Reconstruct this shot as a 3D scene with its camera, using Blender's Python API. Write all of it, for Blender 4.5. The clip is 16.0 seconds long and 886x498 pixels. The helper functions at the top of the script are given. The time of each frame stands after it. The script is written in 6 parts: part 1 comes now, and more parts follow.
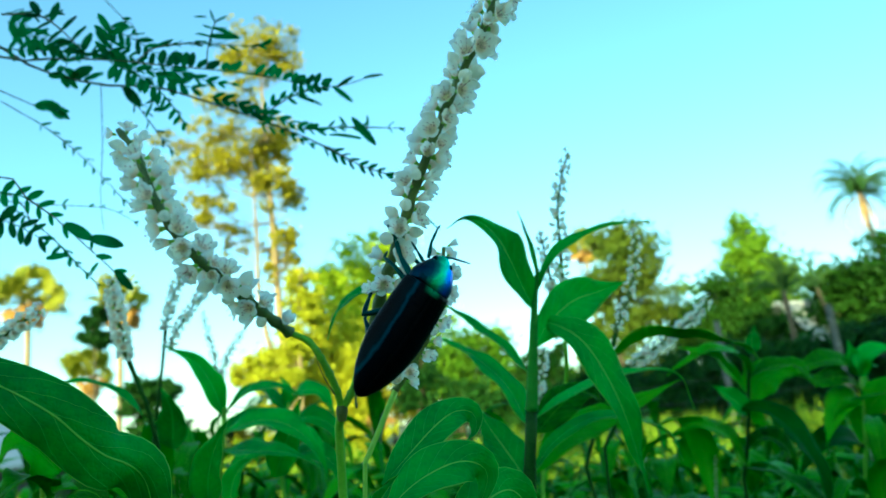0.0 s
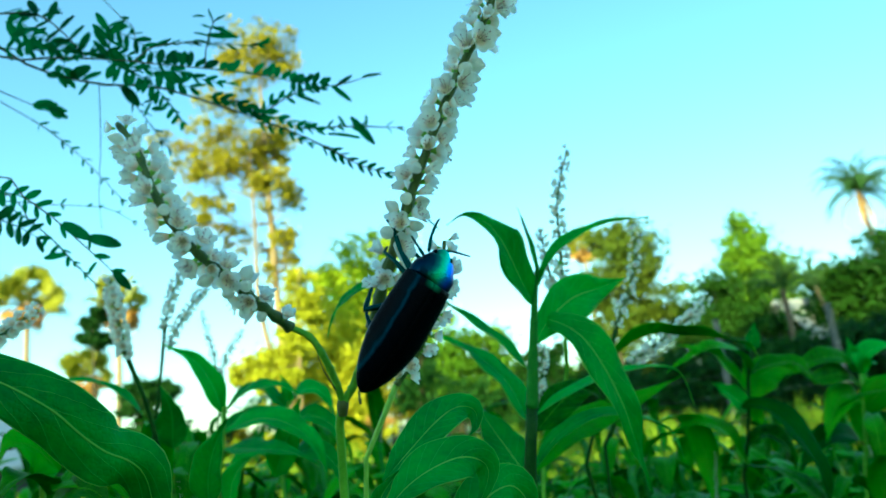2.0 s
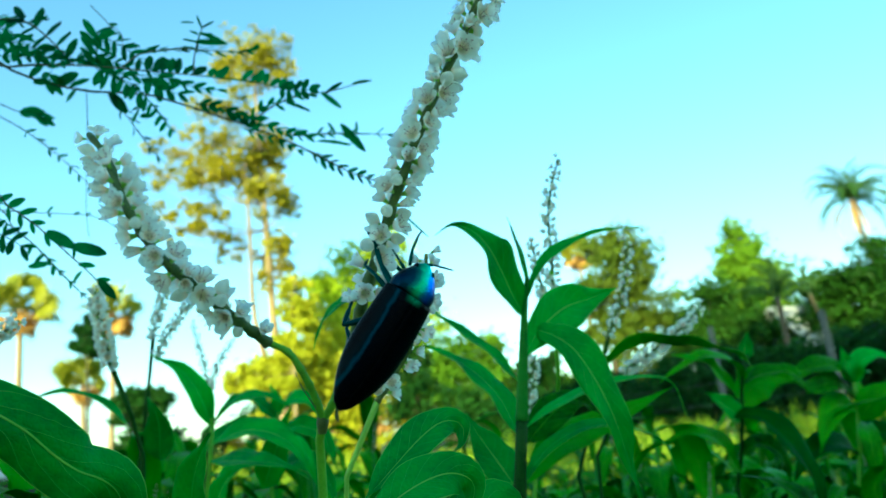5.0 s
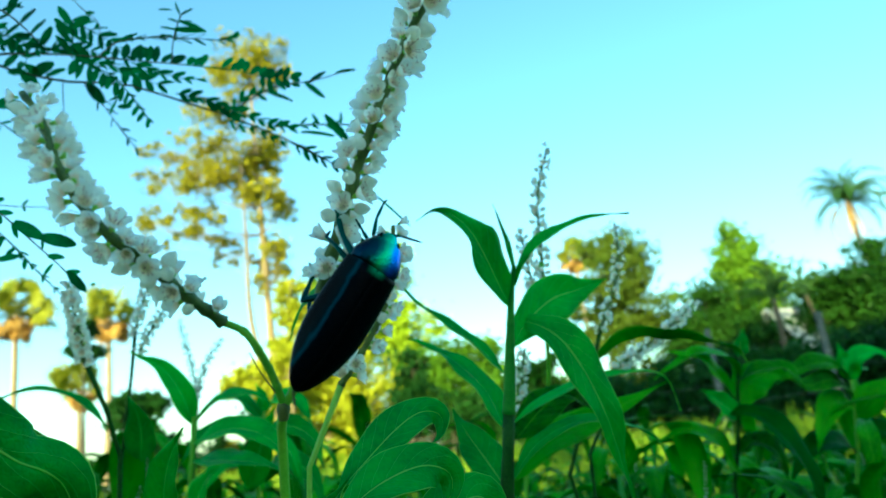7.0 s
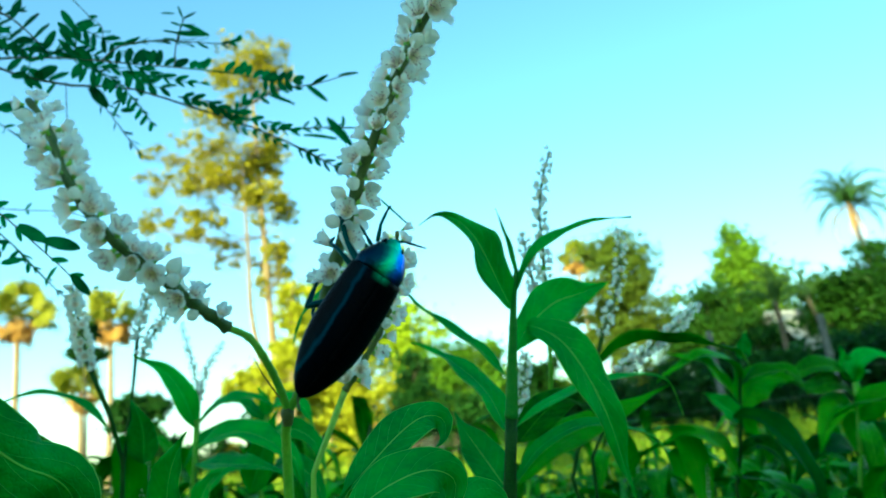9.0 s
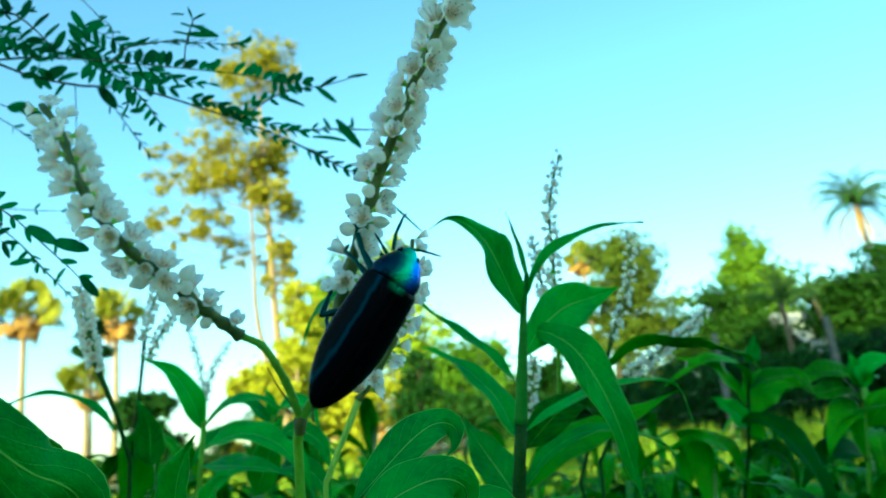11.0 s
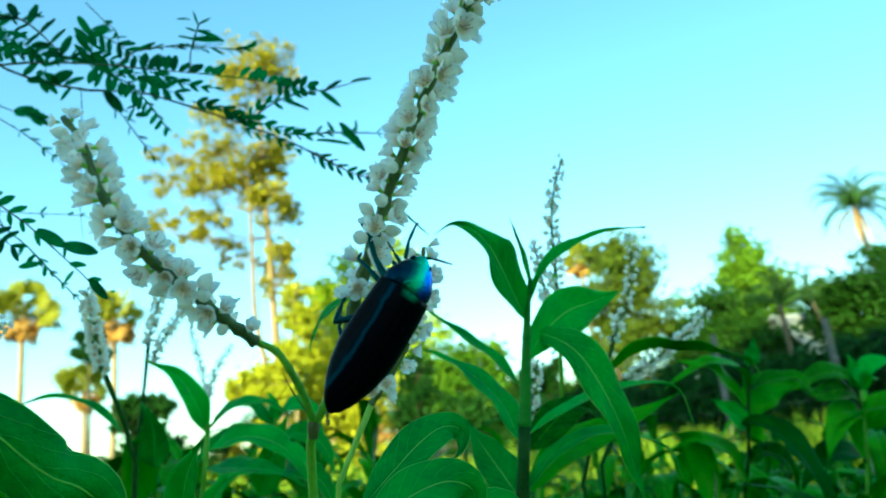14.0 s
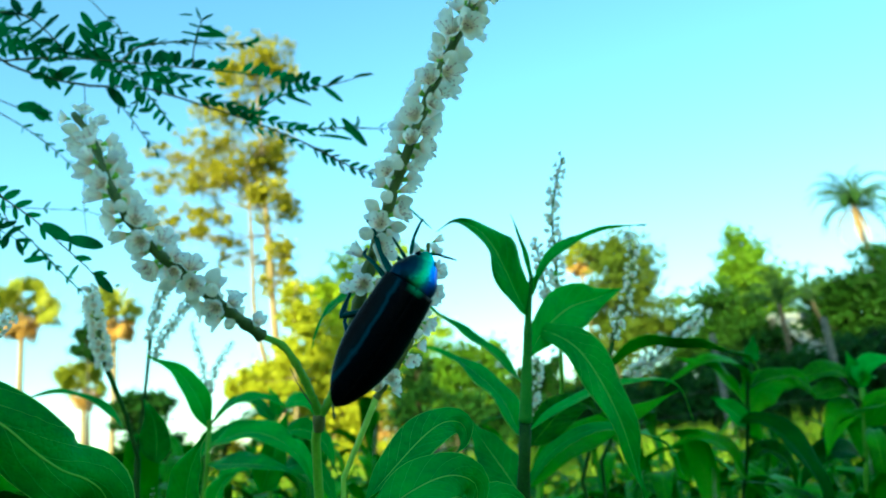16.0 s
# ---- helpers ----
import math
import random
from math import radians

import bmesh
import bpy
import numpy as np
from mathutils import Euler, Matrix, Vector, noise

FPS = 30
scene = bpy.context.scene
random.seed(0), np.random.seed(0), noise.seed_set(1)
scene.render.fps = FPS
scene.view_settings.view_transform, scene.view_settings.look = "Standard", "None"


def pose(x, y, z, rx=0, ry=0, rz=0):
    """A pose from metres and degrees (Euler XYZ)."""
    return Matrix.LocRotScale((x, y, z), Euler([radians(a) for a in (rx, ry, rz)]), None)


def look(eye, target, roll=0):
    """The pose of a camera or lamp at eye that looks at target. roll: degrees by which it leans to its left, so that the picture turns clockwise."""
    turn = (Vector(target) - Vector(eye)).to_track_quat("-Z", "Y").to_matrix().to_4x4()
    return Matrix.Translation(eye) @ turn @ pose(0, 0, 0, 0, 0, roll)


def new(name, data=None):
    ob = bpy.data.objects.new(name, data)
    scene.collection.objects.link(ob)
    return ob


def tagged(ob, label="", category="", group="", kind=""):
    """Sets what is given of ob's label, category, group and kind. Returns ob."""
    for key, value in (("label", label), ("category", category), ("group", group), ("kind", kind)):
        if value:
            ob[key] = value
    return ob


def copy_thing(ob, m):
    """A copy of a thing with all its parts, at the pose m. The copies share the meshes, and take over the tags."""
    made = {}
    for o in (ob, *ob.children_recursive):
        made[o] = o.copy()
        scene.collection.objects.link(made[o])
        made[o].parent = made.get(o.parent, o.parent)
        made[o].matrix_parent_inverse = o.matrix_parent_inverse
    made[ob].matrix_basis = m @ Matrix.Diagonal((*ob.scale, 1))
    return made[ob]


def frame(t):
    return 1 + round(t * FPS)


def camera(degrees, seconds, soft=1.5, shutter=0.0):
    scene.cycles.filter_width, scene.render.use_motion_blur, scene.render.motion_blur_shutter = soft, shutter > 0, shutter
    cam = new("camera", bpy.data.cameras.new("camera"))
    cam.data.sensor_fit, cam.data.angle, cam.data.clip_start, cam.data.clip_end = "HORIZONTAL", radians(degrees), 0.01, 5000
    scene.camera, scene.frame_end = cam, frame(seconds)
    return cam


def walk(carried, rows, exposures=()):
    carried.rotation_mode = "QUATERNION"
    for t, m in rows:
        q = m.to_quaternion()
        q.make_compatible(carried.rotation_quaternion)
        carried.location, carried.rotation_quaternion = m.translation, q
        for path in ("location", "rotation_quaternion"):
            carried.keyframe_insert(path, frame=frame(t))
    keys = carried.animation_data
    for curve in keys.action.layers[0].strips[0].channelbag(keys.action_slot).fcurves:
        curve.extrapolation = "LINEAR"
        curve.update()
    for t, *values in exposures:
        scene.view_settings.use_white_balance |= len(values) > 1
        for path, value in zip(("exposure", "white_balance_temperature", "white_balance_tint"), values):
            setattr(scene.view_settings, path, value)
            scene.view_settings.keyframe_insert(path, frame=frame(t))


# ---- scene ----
cam = camera(64.84, 16.0, soft=1.6)
cam.data.dof.use_dof = True
cam.data.dof.focus_distance = 0.195
cam.data.dof.aperture_fstop = 19.0

walk(cam, [
    (0.0, pose(-0.00093, 0.00129, 0.95071, 103.916, 5.613, 1.630)),
    (0.5, pose(-0.00085, -0.00026, 0.95047, 104.046, 5.719, 1.607)),
    (1.0, pose(-0.00014, -0.00065, 0.95033, 104.119, 5.837, 1.537)),
    (1.5, pose(-0.00005, -0.00055, 0.94983, 104.083, 5.830, 1.441)),
    (2.0, pose(-0.00148, 0.00210, 0.94952, 103.892, 5.816, 1.590)),
    (2.5, pose(-0.00206, 0.00410, 0.95016, 103.884, 5.711, 1.640)),
    (3.0, pose(-0.00153, 0.00318, 0.95090, 104.078, 5.747, 1.715)),
    (3.5, pose(-0.00107, 0.00321, 0.95159, 104.312, 5.900, 1.733)),
    (4.0, pose(-0.00028, 0.00436, 0.95118, 104.265, 5.789, 1.535)),
    (4.5, pose(0.00047, 0.00428, 0.95199, 104.333, 5.774, 1.304)),
    (7.0, pose(0.00736, 0.01914, 0.94688, 104.718, 6.205, 1.022)),
    (7.5, pose(0.00612, 0.01955, 0.94676, 104.614, 6.131, 1.106)),
    (8.0, pose(0.00597, 0.01930, 0.94770, 104.836, 6.141, 1.182)),
    (8.5, pose(0.00651, 0.01886, 0.94826, 104.972, 6.288, 1.135)),
    (9.0, pose(0.00688, 0.01852, 0.94756, 104.916, 6.209, 1.134)),
    (11.5, pose(0.00335, 0.02010, 0.95065, 104.955, 5.720, 1.470)),
    (12.0, pose(0.00217, 0.01783, 0.95082, 105.098, 5.812, 1.424)),
    (12.5, pose(0.00369, 0.01741, 0.95042, 105.107, 5.925, 1.314)),
    (13.0, pose(0.00270, 0.01631, 0.95004, 104.967, 5.805, 1.247)),
    (13.5, pose(0.00217, 0.01722, 0.95031, 104.965, 5.759, 1.333)),
    (14.0, pose(0.00230, 0.01606, 0.95076, 105.076, 5.800, 1.352)),
    (14.5, pose(0.00341, 0.01879, 0.95109, 105.128, 5.830, 1.497)),
    (15.0, pose(0.00326, 0.01792, 0.95011, 104.951, 5.667, 1.298)),
    (15.5, pose(0.00184, 0.01632, 0.95041, 104.959, 5.657, 1.333)),
    (16.0, pose(0.00115, 0.01424, 0.94989, 104.915, 5.674, 1.280)),
], exposures=((0.0, 1.40, 5250, -33), (16.0, 1.40, 5250, -33)))

# ---- light ----
SUN_EL, SUN_AZ = radians(15), radians(200)
world = bpy.data.worlds.new("sky")
scene.world = world
world.use_nodes = True
wn, wl = world.node_tree.nodes, world.node_tree.links
sky = wn.new("ShaderNodeTexSky")
sky.sky_type, sky.sun_disc = "NISHITA", False
sky.sun_elevation, sky.sun_rotation = SUN_EL, SUN_AZ
sky.air_density, sky.dust_density, sky.ozone_density = 1.0, 0.7, 1.4
wn["Background"].inputs["Strength"].default_value = 0.15
wl.new(sky.outputs[0], wn["Background"].inputs["Color"])

sun = new("sun", bpy.data.lights.new("sun", "SUN"))
sun.data.energy, sun.data.angle, sun.data.color = 5.0, radians(0.6), (1.0, 0.74, 0.36)
sun_from = Vector((math.sin(SUN_AZ) * math.cos(SUN_EL), math.cos(SUN_AZ) * math.cos(SUN_EL), math.sin(SUN_EL)))
sun.matrix_world = look(sun_from * 50, (0, 0, 0))


# ---- materials ----
def material(name):
    m = bpy.data.materials.new(name)
    m.use_nodes = True
    return m, m.node_tree.nodes, m.node_tree.links, m.node_tree.nodes["Principled BSDF"]


def ramp(nodes, stops):
    r = nodes.new("ShaderNodeValToRGB")
    while len(r.color_ramp.elements) < len(stops):
        r.color_ramp.elements.new(0.5)
    for e, (p, c) in zip(r.color_ramp.elements, stops):
        e.position, e.color = p, (*c, 1)
    return r


def grain(name, dark, light, scale, rough=0.6, bump=0.2, depth=0.001, metal=0.0, spec=0.5, spread=0.35, fine=6.0):
    """Two scales of noise between two colours, varied object by object, with a fine relief."""
    m, n, l, b = material(name)
    co = n.new("ShaderNodeTexCoord")
    info = n.new("ShaderNodeObjectInfo")
    big, small = n.new("ShaderNodeTexNoise"), n.new("ShaderNodeTexNoise")
    big.inputs["Scale"].default_value, small.inputs["Scale"].default_value = scale, scale * fine
    big.inputs["Detail"].default_value = small.inputs["Detail"].default_value = 4
    for t in (big, small):
        l.new(co.outputs["Object"], t.inputs["Vector"])
    add = n.new("ShaderNodeMath")
    add.operation = "ADD"
    l.new(big.outputs["Fac"], add.inputs[0])
    l.new(small.outputs["Fac"], add.inputs[1])
    ran = n.new("ShaderNodeMath")
    ran.operation, ran.inputs[1].default_value = "MULTIPLY_ADD", spread
    l.new(info.outputs["Random"], ran.inputs[0])
    l.new(add.outputs[0], ran.inputs[2])
    r = ramp(n, ((0.0, dark), (1.0, light)))
    mp = n.new("ShaderNodeMapRange")
    mp.inputs["From Min"].default_value, mp.inputs["From Max"].default_value = 0.6, 1.4 + spread
    l.new(ran.outputs[0], mp.inputs["Value"])
    l.new(mp.outputs[0], r.inputs[0])
    l.new(r.outputs[0], b.inputs["Base Color"])
    bp = n.new("ShaderNodeBump")
    bp.inputs["Strength"].default_value, bp.inputs["Distance"].default_value = bump, depth
    l.new(small.outputs["Fac"], bp.inputs["Height"])
    l.new(bp.outputs[0], b.inputs["Normal"])
    b.inputs["Roughness"].default_value, b.inputs["Metallic"].default_value = rough, metal
    b.inputs["Specular IOR Level"].default_value = spec
    return m


def blade_material(name, dark, light, rib, rough=0.40, through_share=0.34, veins=True, scale=60.0, gloss=0.1):
    """A leaf: mottled green with a paler midrib and side veins along its own length and width."""
    m, n, l, b = material(name)
    uv = n.new("ShaderNodeUVMap")
    uv.uv_map = "blade"
    co, info = n.new("ShaderNodeTexCoord"), n.new("ShaderNodeObjectInfo")
    no = n.new("ShaderNodeTexNoise")
    no.inputs["Scale"].default_value, no.inputs["Detail"].default_value = scale, 5
    l.new(co.outputs["Object"], no.inputs["Vector"])
    isl = n.new("ShaderNodeNewGeometry")
    mix0 = n.new("ShaderNodeMath")
    mix0.operation, mix0.inputs[1].default_value = "MULTIPLY_ADD", 0.6
    l.new(info.outputs["Random"], mix0.inputs[0])
    l.new(no.outputs["Fac"], mix0.inputs[2])
    mixi = n.new("ShaderNodeMath")
    mixi.operation, mixi.inputs[1].default_value = "MULTIPLY_ADD", 0.3
    l.new(isl.outputs["Random Per Island"], mixi.inputs[0])
    l.new(mix0.outputs[0], mixi.inputs[2])
    fine = n.new("ShaderNodeTexNoise")
    fine.inputs["Scale"].default_value, fine.inputs["Detail"].default_value = scale * 8, 3
    l.new(co.outputs["Object"], fine.inputs["Vector"])
    mixf = n.new("ShaderNodeMath")
    mixf.operation, mixf.inputs[1].default_value = "MULTIPLY_ADD", 0.4
    l.new(fine.outputs["Fac"], mixf.inputs[0])
    l.new(mixi.outputs[0], mixf.inputs[2])
    mp = n.new("ShaderNodeMapRange")
    mp.inputs["From Min"].default_value, mp.inputs["From Max"].default_value = 0.66, 1.50
    l.new(mixf.outputs[0], mp.inputs["Value"])
    r = ramp(n, ((0.0, dark), (1.0, light)))
    l.new(mp.outputs[0], r.inputs[0])
    colour = r.outputs[0]
    if veins:
        sep = n.new("ShaderNodeSeparateXYZ")
        l.new(uv.outputs[0], sep.inputs[0])
        off = n.new("ShaderNodeMath")
        off.operation, off.inputs[1].default_value = "SUBTRACT", 0.5
        l.new(sep.outputs["X"], off.inputs[0])
        ab = n.new("ShaderNodeMath")
        ab.operation = "ABSOLUTE"
        l.new(off.outputs[0], ab.inputs[0])
        mid = n.new("ShaderNodeMapRange")
        mid.inputs["From Min"].default_value, mid.inputs["From Max"].default_value = 0.006, 0.024
        mid.inputs["To Min"].default_value, mid.inputs["To Max"].default_value = 0.95, 0.0
        l.new(ab.outputs[0], mid.inputs["Value"])
        # side veins sweep forward from the midrib
        sl = n.new("ShaderNodeMath")
        sl.operation, sl.inputs[1].default_value = "MULTIPLY_ADD", -0.42
        l.new(ab.outputs[0], sl.inputs[0])
        l.new(sep.outputs["Y"], sl.inputs[2])
        fr = n.new("ShaderNodeMath")
        fr.operation, fr.inputs[1].default_value = "MULTIPLY", 10.0
        bent = n.new("ShaderNodeMath")
        bent.operation, bent.inputs[1].default_value = "MULTIPLY_ADD", 0.11
        l.new(no.outputs["Fac"], bent.inputs[0])
        l.new(sl.outputs[0], bent.inputs[2])
        l.new(bent.outputs[0], fr.inputs[0])
        pp = n.new("ShaderNodeMath")
        pp.operation, pp.inputs[1].default_value = "PINGPONG", 0.5
        l.new(fr.outputs[0], pp.inputs[0])
        sv = n.new("ShaderNodeMapRange")
        sv.inputs["From Min"].default_value, sv.inputs["From Max"].default_value = 0.0, 0.045
        sv.inputs["To Min"].default_value, sv.inputs["To Max"].default_value = 0.42, 0.0
        l.new(pp.outputs[0], sv.inputs["Value"])
        rim = n.new("ShaderNodeMapRange")
        rim.inputs["From Min"].default_value, rim.inputs["From Max"].default_value = 0.478, 0.494
        rim.inputs["To Min"].default_value, rim.inputs["To Max"].default_value = 0.0, 0.75
        l.new(ab.outputs[0], rim.inputs["Value"])
        mr = n.new("ShaderNodeMath")
        mr.operation = "MAXIMUM"
        l.new(rim.outputs[0], mr.inputs[0])
        l.new(sv.outputs[0], mr.inputs[1])
        mx = n.new("ShaderNodeMath")
        mx.operation = "MAXIMUM"
        l.new(mid.outputs[0], mx.inputs[0])
        l.new(mr.outputs[0], mx.inputs[1])
        mc = n.new("ShaderNodeMix")
        mc.data_type = "RGBA"
        mc.inputs["B"].default_value = (*rib, 1)
        l.new(mx.outputs[0], mc.inputs["Factor"])
        l.new(colour, mc.inputs["A"])
        colour = mc.outputs["Result"]
        bp = n.new("ShaderNodeBump")
        bp.inputs["Strength"].default_value, bp.inputs["Distance"].default_value = 0.7, 0.0006
        su = n.new("ShaderNodeMath")
        su.operation, su.inputs[1].default_value = "MULTIPLY_ADD", 0.5
        l.new(no.outputs["Fac"], su.inputs[0])
        l.new(mx.outputs[0], su.inputs[2])
        net = n.new("ShaderNodeTexVoronoi")
        net.feature = "DISTANCE_TO_EDGE"
        net.inputs["Scale"].default_value = scale * 12
        l.new(co.outputs["Object"], net.inputs["Vector"])
        puff = n.new("ShaderNodeMath")
        puff.operation, puff.inputs[1].default_value = "MULTIPLY_ADD", 0.9
        l.new(net.outputs["Distance"], puff.inputs[0])
        l.new(su.outputs[0], puff.inputs[2])
        l.new(puff.outputs[0], bp.inputs["Height"])
        l.new(bp.outputs[0], b.inputs["Normal"])
    l.new(colour, b.inputs["Base Color"])
    b.inputs["Roughness"].default_value = rough
    b.inputs["Specular IOR Level"].default_value = gloss
    tr = n.new("ShaderNodeBsdfTranslucent")
    l.new(colour, tr.inputs["Color"])
    ms = n.new("ShaderNodeMixShader")
    ms.inputs[0].default_value = through_share
    l.new(b.outputs[0], ms.inputs[1])
    l.new(tr.outputs[0], ms.inputs[2])
    l.new(ms.outputs[0], n["Material Output"].inputs["Surface"])
    return m


LEAF = blade_material("knotweed_leaf", (0.024, 0.20, 0.009), (0.165, 0.60, 0.032), (0.42, 0.74, 0.12), rough=0.5, gloss=0.3, through_share=0.44)
# darker copies of LEAF, with the thicket's shade put into their colour
LEAF_LOW = blade_material("shaded_low_leaf", (0.004, 0.026, 0.001), (0.15, 0.47, 0.004), (0.18, 0.46, 0.02), veins=True, scale=30, gloss=0.05)
LEAF_DEEP = blade_material("deep_shade_leaf", (0.004, 0.030, 0.001), (0.025, 0.12, 0.004), (0.05, 0.16, 0.01), veins=True, scale=30, gloss=0.03)
STEM = grain("green_stem", (0.13, 0.32, 0.015), (0.28, 0.52, 0.04), 220, 0.5, 0.3, 0.0004, spec=0.2)
STEM_MID = grain("mid_green_stem", (0.035, 0.14, 0.012), (0.10, 0.28, 0.03), 180, 0.5, 0.3, 0.0004, spec=0.12)
STEM_PALE = grain("pale_stem", (0.26, 0.50, 0.05), (0.42, 0.64, 0.10), 220, 0.5, 0.3, 0.0004, spec=0.2)
STEM_DARK = grain("dark_stem", (0.008, 0.03, 0.006), (0.045, 0.11, 0.012), 150, 0.55, 0.4, 0.0004, spec=0.08)
RACHIS = grain("flower_stalk", (0.045, 0.09, 0.018), (0.17, 0.21, 0.05), 500, 0.6, 0.4, 0.0004)
NODE = grain("brown_stem_joint", (0.035, 0.045, 0.008), (0.13, 0.16, 0.02), 700, 0.6, 0.4, 0.0004)
PINNATE = blade_material("acacia_leaflet", (0.003, 0.036, 0.011), (0.045, 0.26, 0.055), (0.05, 0.2, 0.06), through_share=0.5, veins=False, scale=80)
TWIG = grain("twig_bark", (0.03, 0.05, 0.03), (0.10, 0.12, 0.06), 200, 0.8, 0.5, 0.001)
BARK = grain("pale_bark", (0.22, 0.155, 0.08), (0.40, 0.29, 0.16), 1.6, 0.85, 0.5, 0.03)
BARK_DARK = grain("grey_bark", (0.035, 0.028, 0.018), (0.10, 0.08, 0.05), 2.0, 0.9, 0.6, 0.03)
GOLD_LEAF = blade_material("sunny_tree_leaf", (0.12, 0.125, 0.008), (0.40, 0.35, 0.018), (0.2, 0.2, 0.05), 0.5, 0.25, False, 0.6)
LIME_LEAF = blade_material("lime_tree_leaf", (0.27, 0.30, 0.010), (0.62, 0.60, 0.03), (0.2, 0.2, 0.05), 0.5, 0.3, False, 0.5)
OLIVE_LEAF = blade_material("olive_tree_leaf", (0.07, 0.11, 0.010), (0.22, 0.27, 0.03), (0.2, 0.2, 0.05), 0.5, 0.25, False, 0.5)
GREEN_LEAF = blade_material("tree_leaf", (0.065, 0.15, 0.008), (0.23, 0.37, 0.02), (0.2, 0.2, 0.05), 0.5, 0.25, False, 0.5)
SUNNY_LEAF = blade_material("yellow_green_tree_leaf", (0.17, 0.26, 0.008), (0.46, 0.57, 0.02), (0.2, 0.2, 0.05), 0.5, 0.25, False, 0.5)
# shade of the darker trees is put into these two leaf colours
DARK_LEAF = blade_material("shade_toned_leaf", (0.008, 0.03, 0.006), (0.032, 0.09, 0.012), (0.2, 0.2, 0.05), 0.5, 0.2, False, 0.5)
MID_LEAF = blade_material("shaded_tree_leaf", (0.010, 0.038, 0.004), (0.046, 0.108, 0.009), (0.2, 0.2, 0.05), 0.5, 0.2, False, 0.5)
PALM_LEAF = blade_material("palm_leaf", (0.20, 0.24, 0.015), (0.44, 0.42, 0.04), (0.3, 0.3, 0.08), 0.45, 0.45, False, 0.8)
COCO_LEAF = blade_material("coconut_leaf", (0.02, 0.06, 0.015), (0.08, 0.14, 0.03), (0.3, 0.3, 0.08), 0.4, 0.2, False, 0.8)
DEAD_LEAF = blade_material("dead_palm_leaf", (0.30, 0.15, 0.03), (0.55, 0.32, 0.09), (0.5, 0.3, 0.1), 0.8, 0.1, False, 0.8)
GRASS = blade_material("grass_blade", (0.07, 0.17, 0.008), (0.28, 0.37, 0.02), (0.3, 0.3, 0.05), 0.6, 0.3, False, 2.0)
SOIL = grain("grassy_soil", (0.03, 0.06, 0.008), (0.11, 0.14, 0.02), 0.7, 0.95, 0.6, 0.05, fine=25)
CONCRETE = grain("weathered_concrete", (0.05, 0.055, 0.055), (0.13, 0.13, 0.12), 3, 0.9, 0.5, 0.01)
PLASTER = grain("white_plaster", (0.36, 0.36, 0.35), (0.55, 0.55, 0.54), 1.0, 0.85, 0.2, 0.005)
ROOFING = grain("grey_roof_sheet", (0.42, 0.42, 0.40), (0.62, 0.62, 0.60), 0.8, 0.55, 0.2, 0.01)
WIRE = grain("galvanised_wire", (0.12, 0.12, 0.12), (0.25, 0.25, 0.25), 60, 0.5, 0.1, 0.001, metal=0.8)
GLASS_DARK = grain("dark_window", (0.02, 0.025, 0.03), (0.05, 0.06, 0.07), 3, 0.15, 0.0, 0.001)


def petal_material():
    m, n, l, b = material("white_petal")
    uv = n.new("ShaderNodeUVMap")
    uv.uv_map = "blade"
    sep = n.new("ShaderNodeSeparateXYZ")
    l.new(uv.outputs[0], sep.inputs[0])
    no = n.new("ShaderNodeTexNoise")
    no.inputs["Scale"].default_value = 900
    co = n.new("ShaderNodeTexCoord")
    l.new(co.outputs["Object"], no.inputs["Vector"])
    ad = n.new("ShaderNodeMath")
    ad.operation, ad.inputs[1].default_value = "MULTIPLY_ADD", 0.25
    l.new(no.outputs["Fac"], ad.inputs[0])
    l.new(sep.outputs["Y"], ad.inputs[2])
    r = ramp(n, ((0.06, (0.76, 0.80, 0.42)), (0.28, (0.94, 0.76, 0.60)), (0.55, (0.96, 0.94, 0.84)), (1.0, (0.97, 0.97, 0.90))))
    l.new(ad.outputs[0], r.inputs[0])
    l.new(r.outputs[0], b.inputs["Base Color"])
    b.inputs["Roughness"].default_value = 0.5
    tr = n.new("ShaderNodeBsdfTranslucent")
    l.new(r.outputs[0], tr.inputs["Color"])
    ms = n.new("ShaderNodeMixShader")
    ms.inputs[0].default_value = 0.7
    l.new(b.outputs[0], ms.inputs[1])
    l.new(tr.outputs[0], ms.inputs[2])
    l.new(ms.outputs[0], n["Material Output"].inputs["Surface"])
    return m


PETAL = petal_material()
ANTHER = grain("purple_anther", (0.20, 0.06, 0.10), (0.50, 0.22, 0.20), 800, 0.6, 0.1, 0.0002)


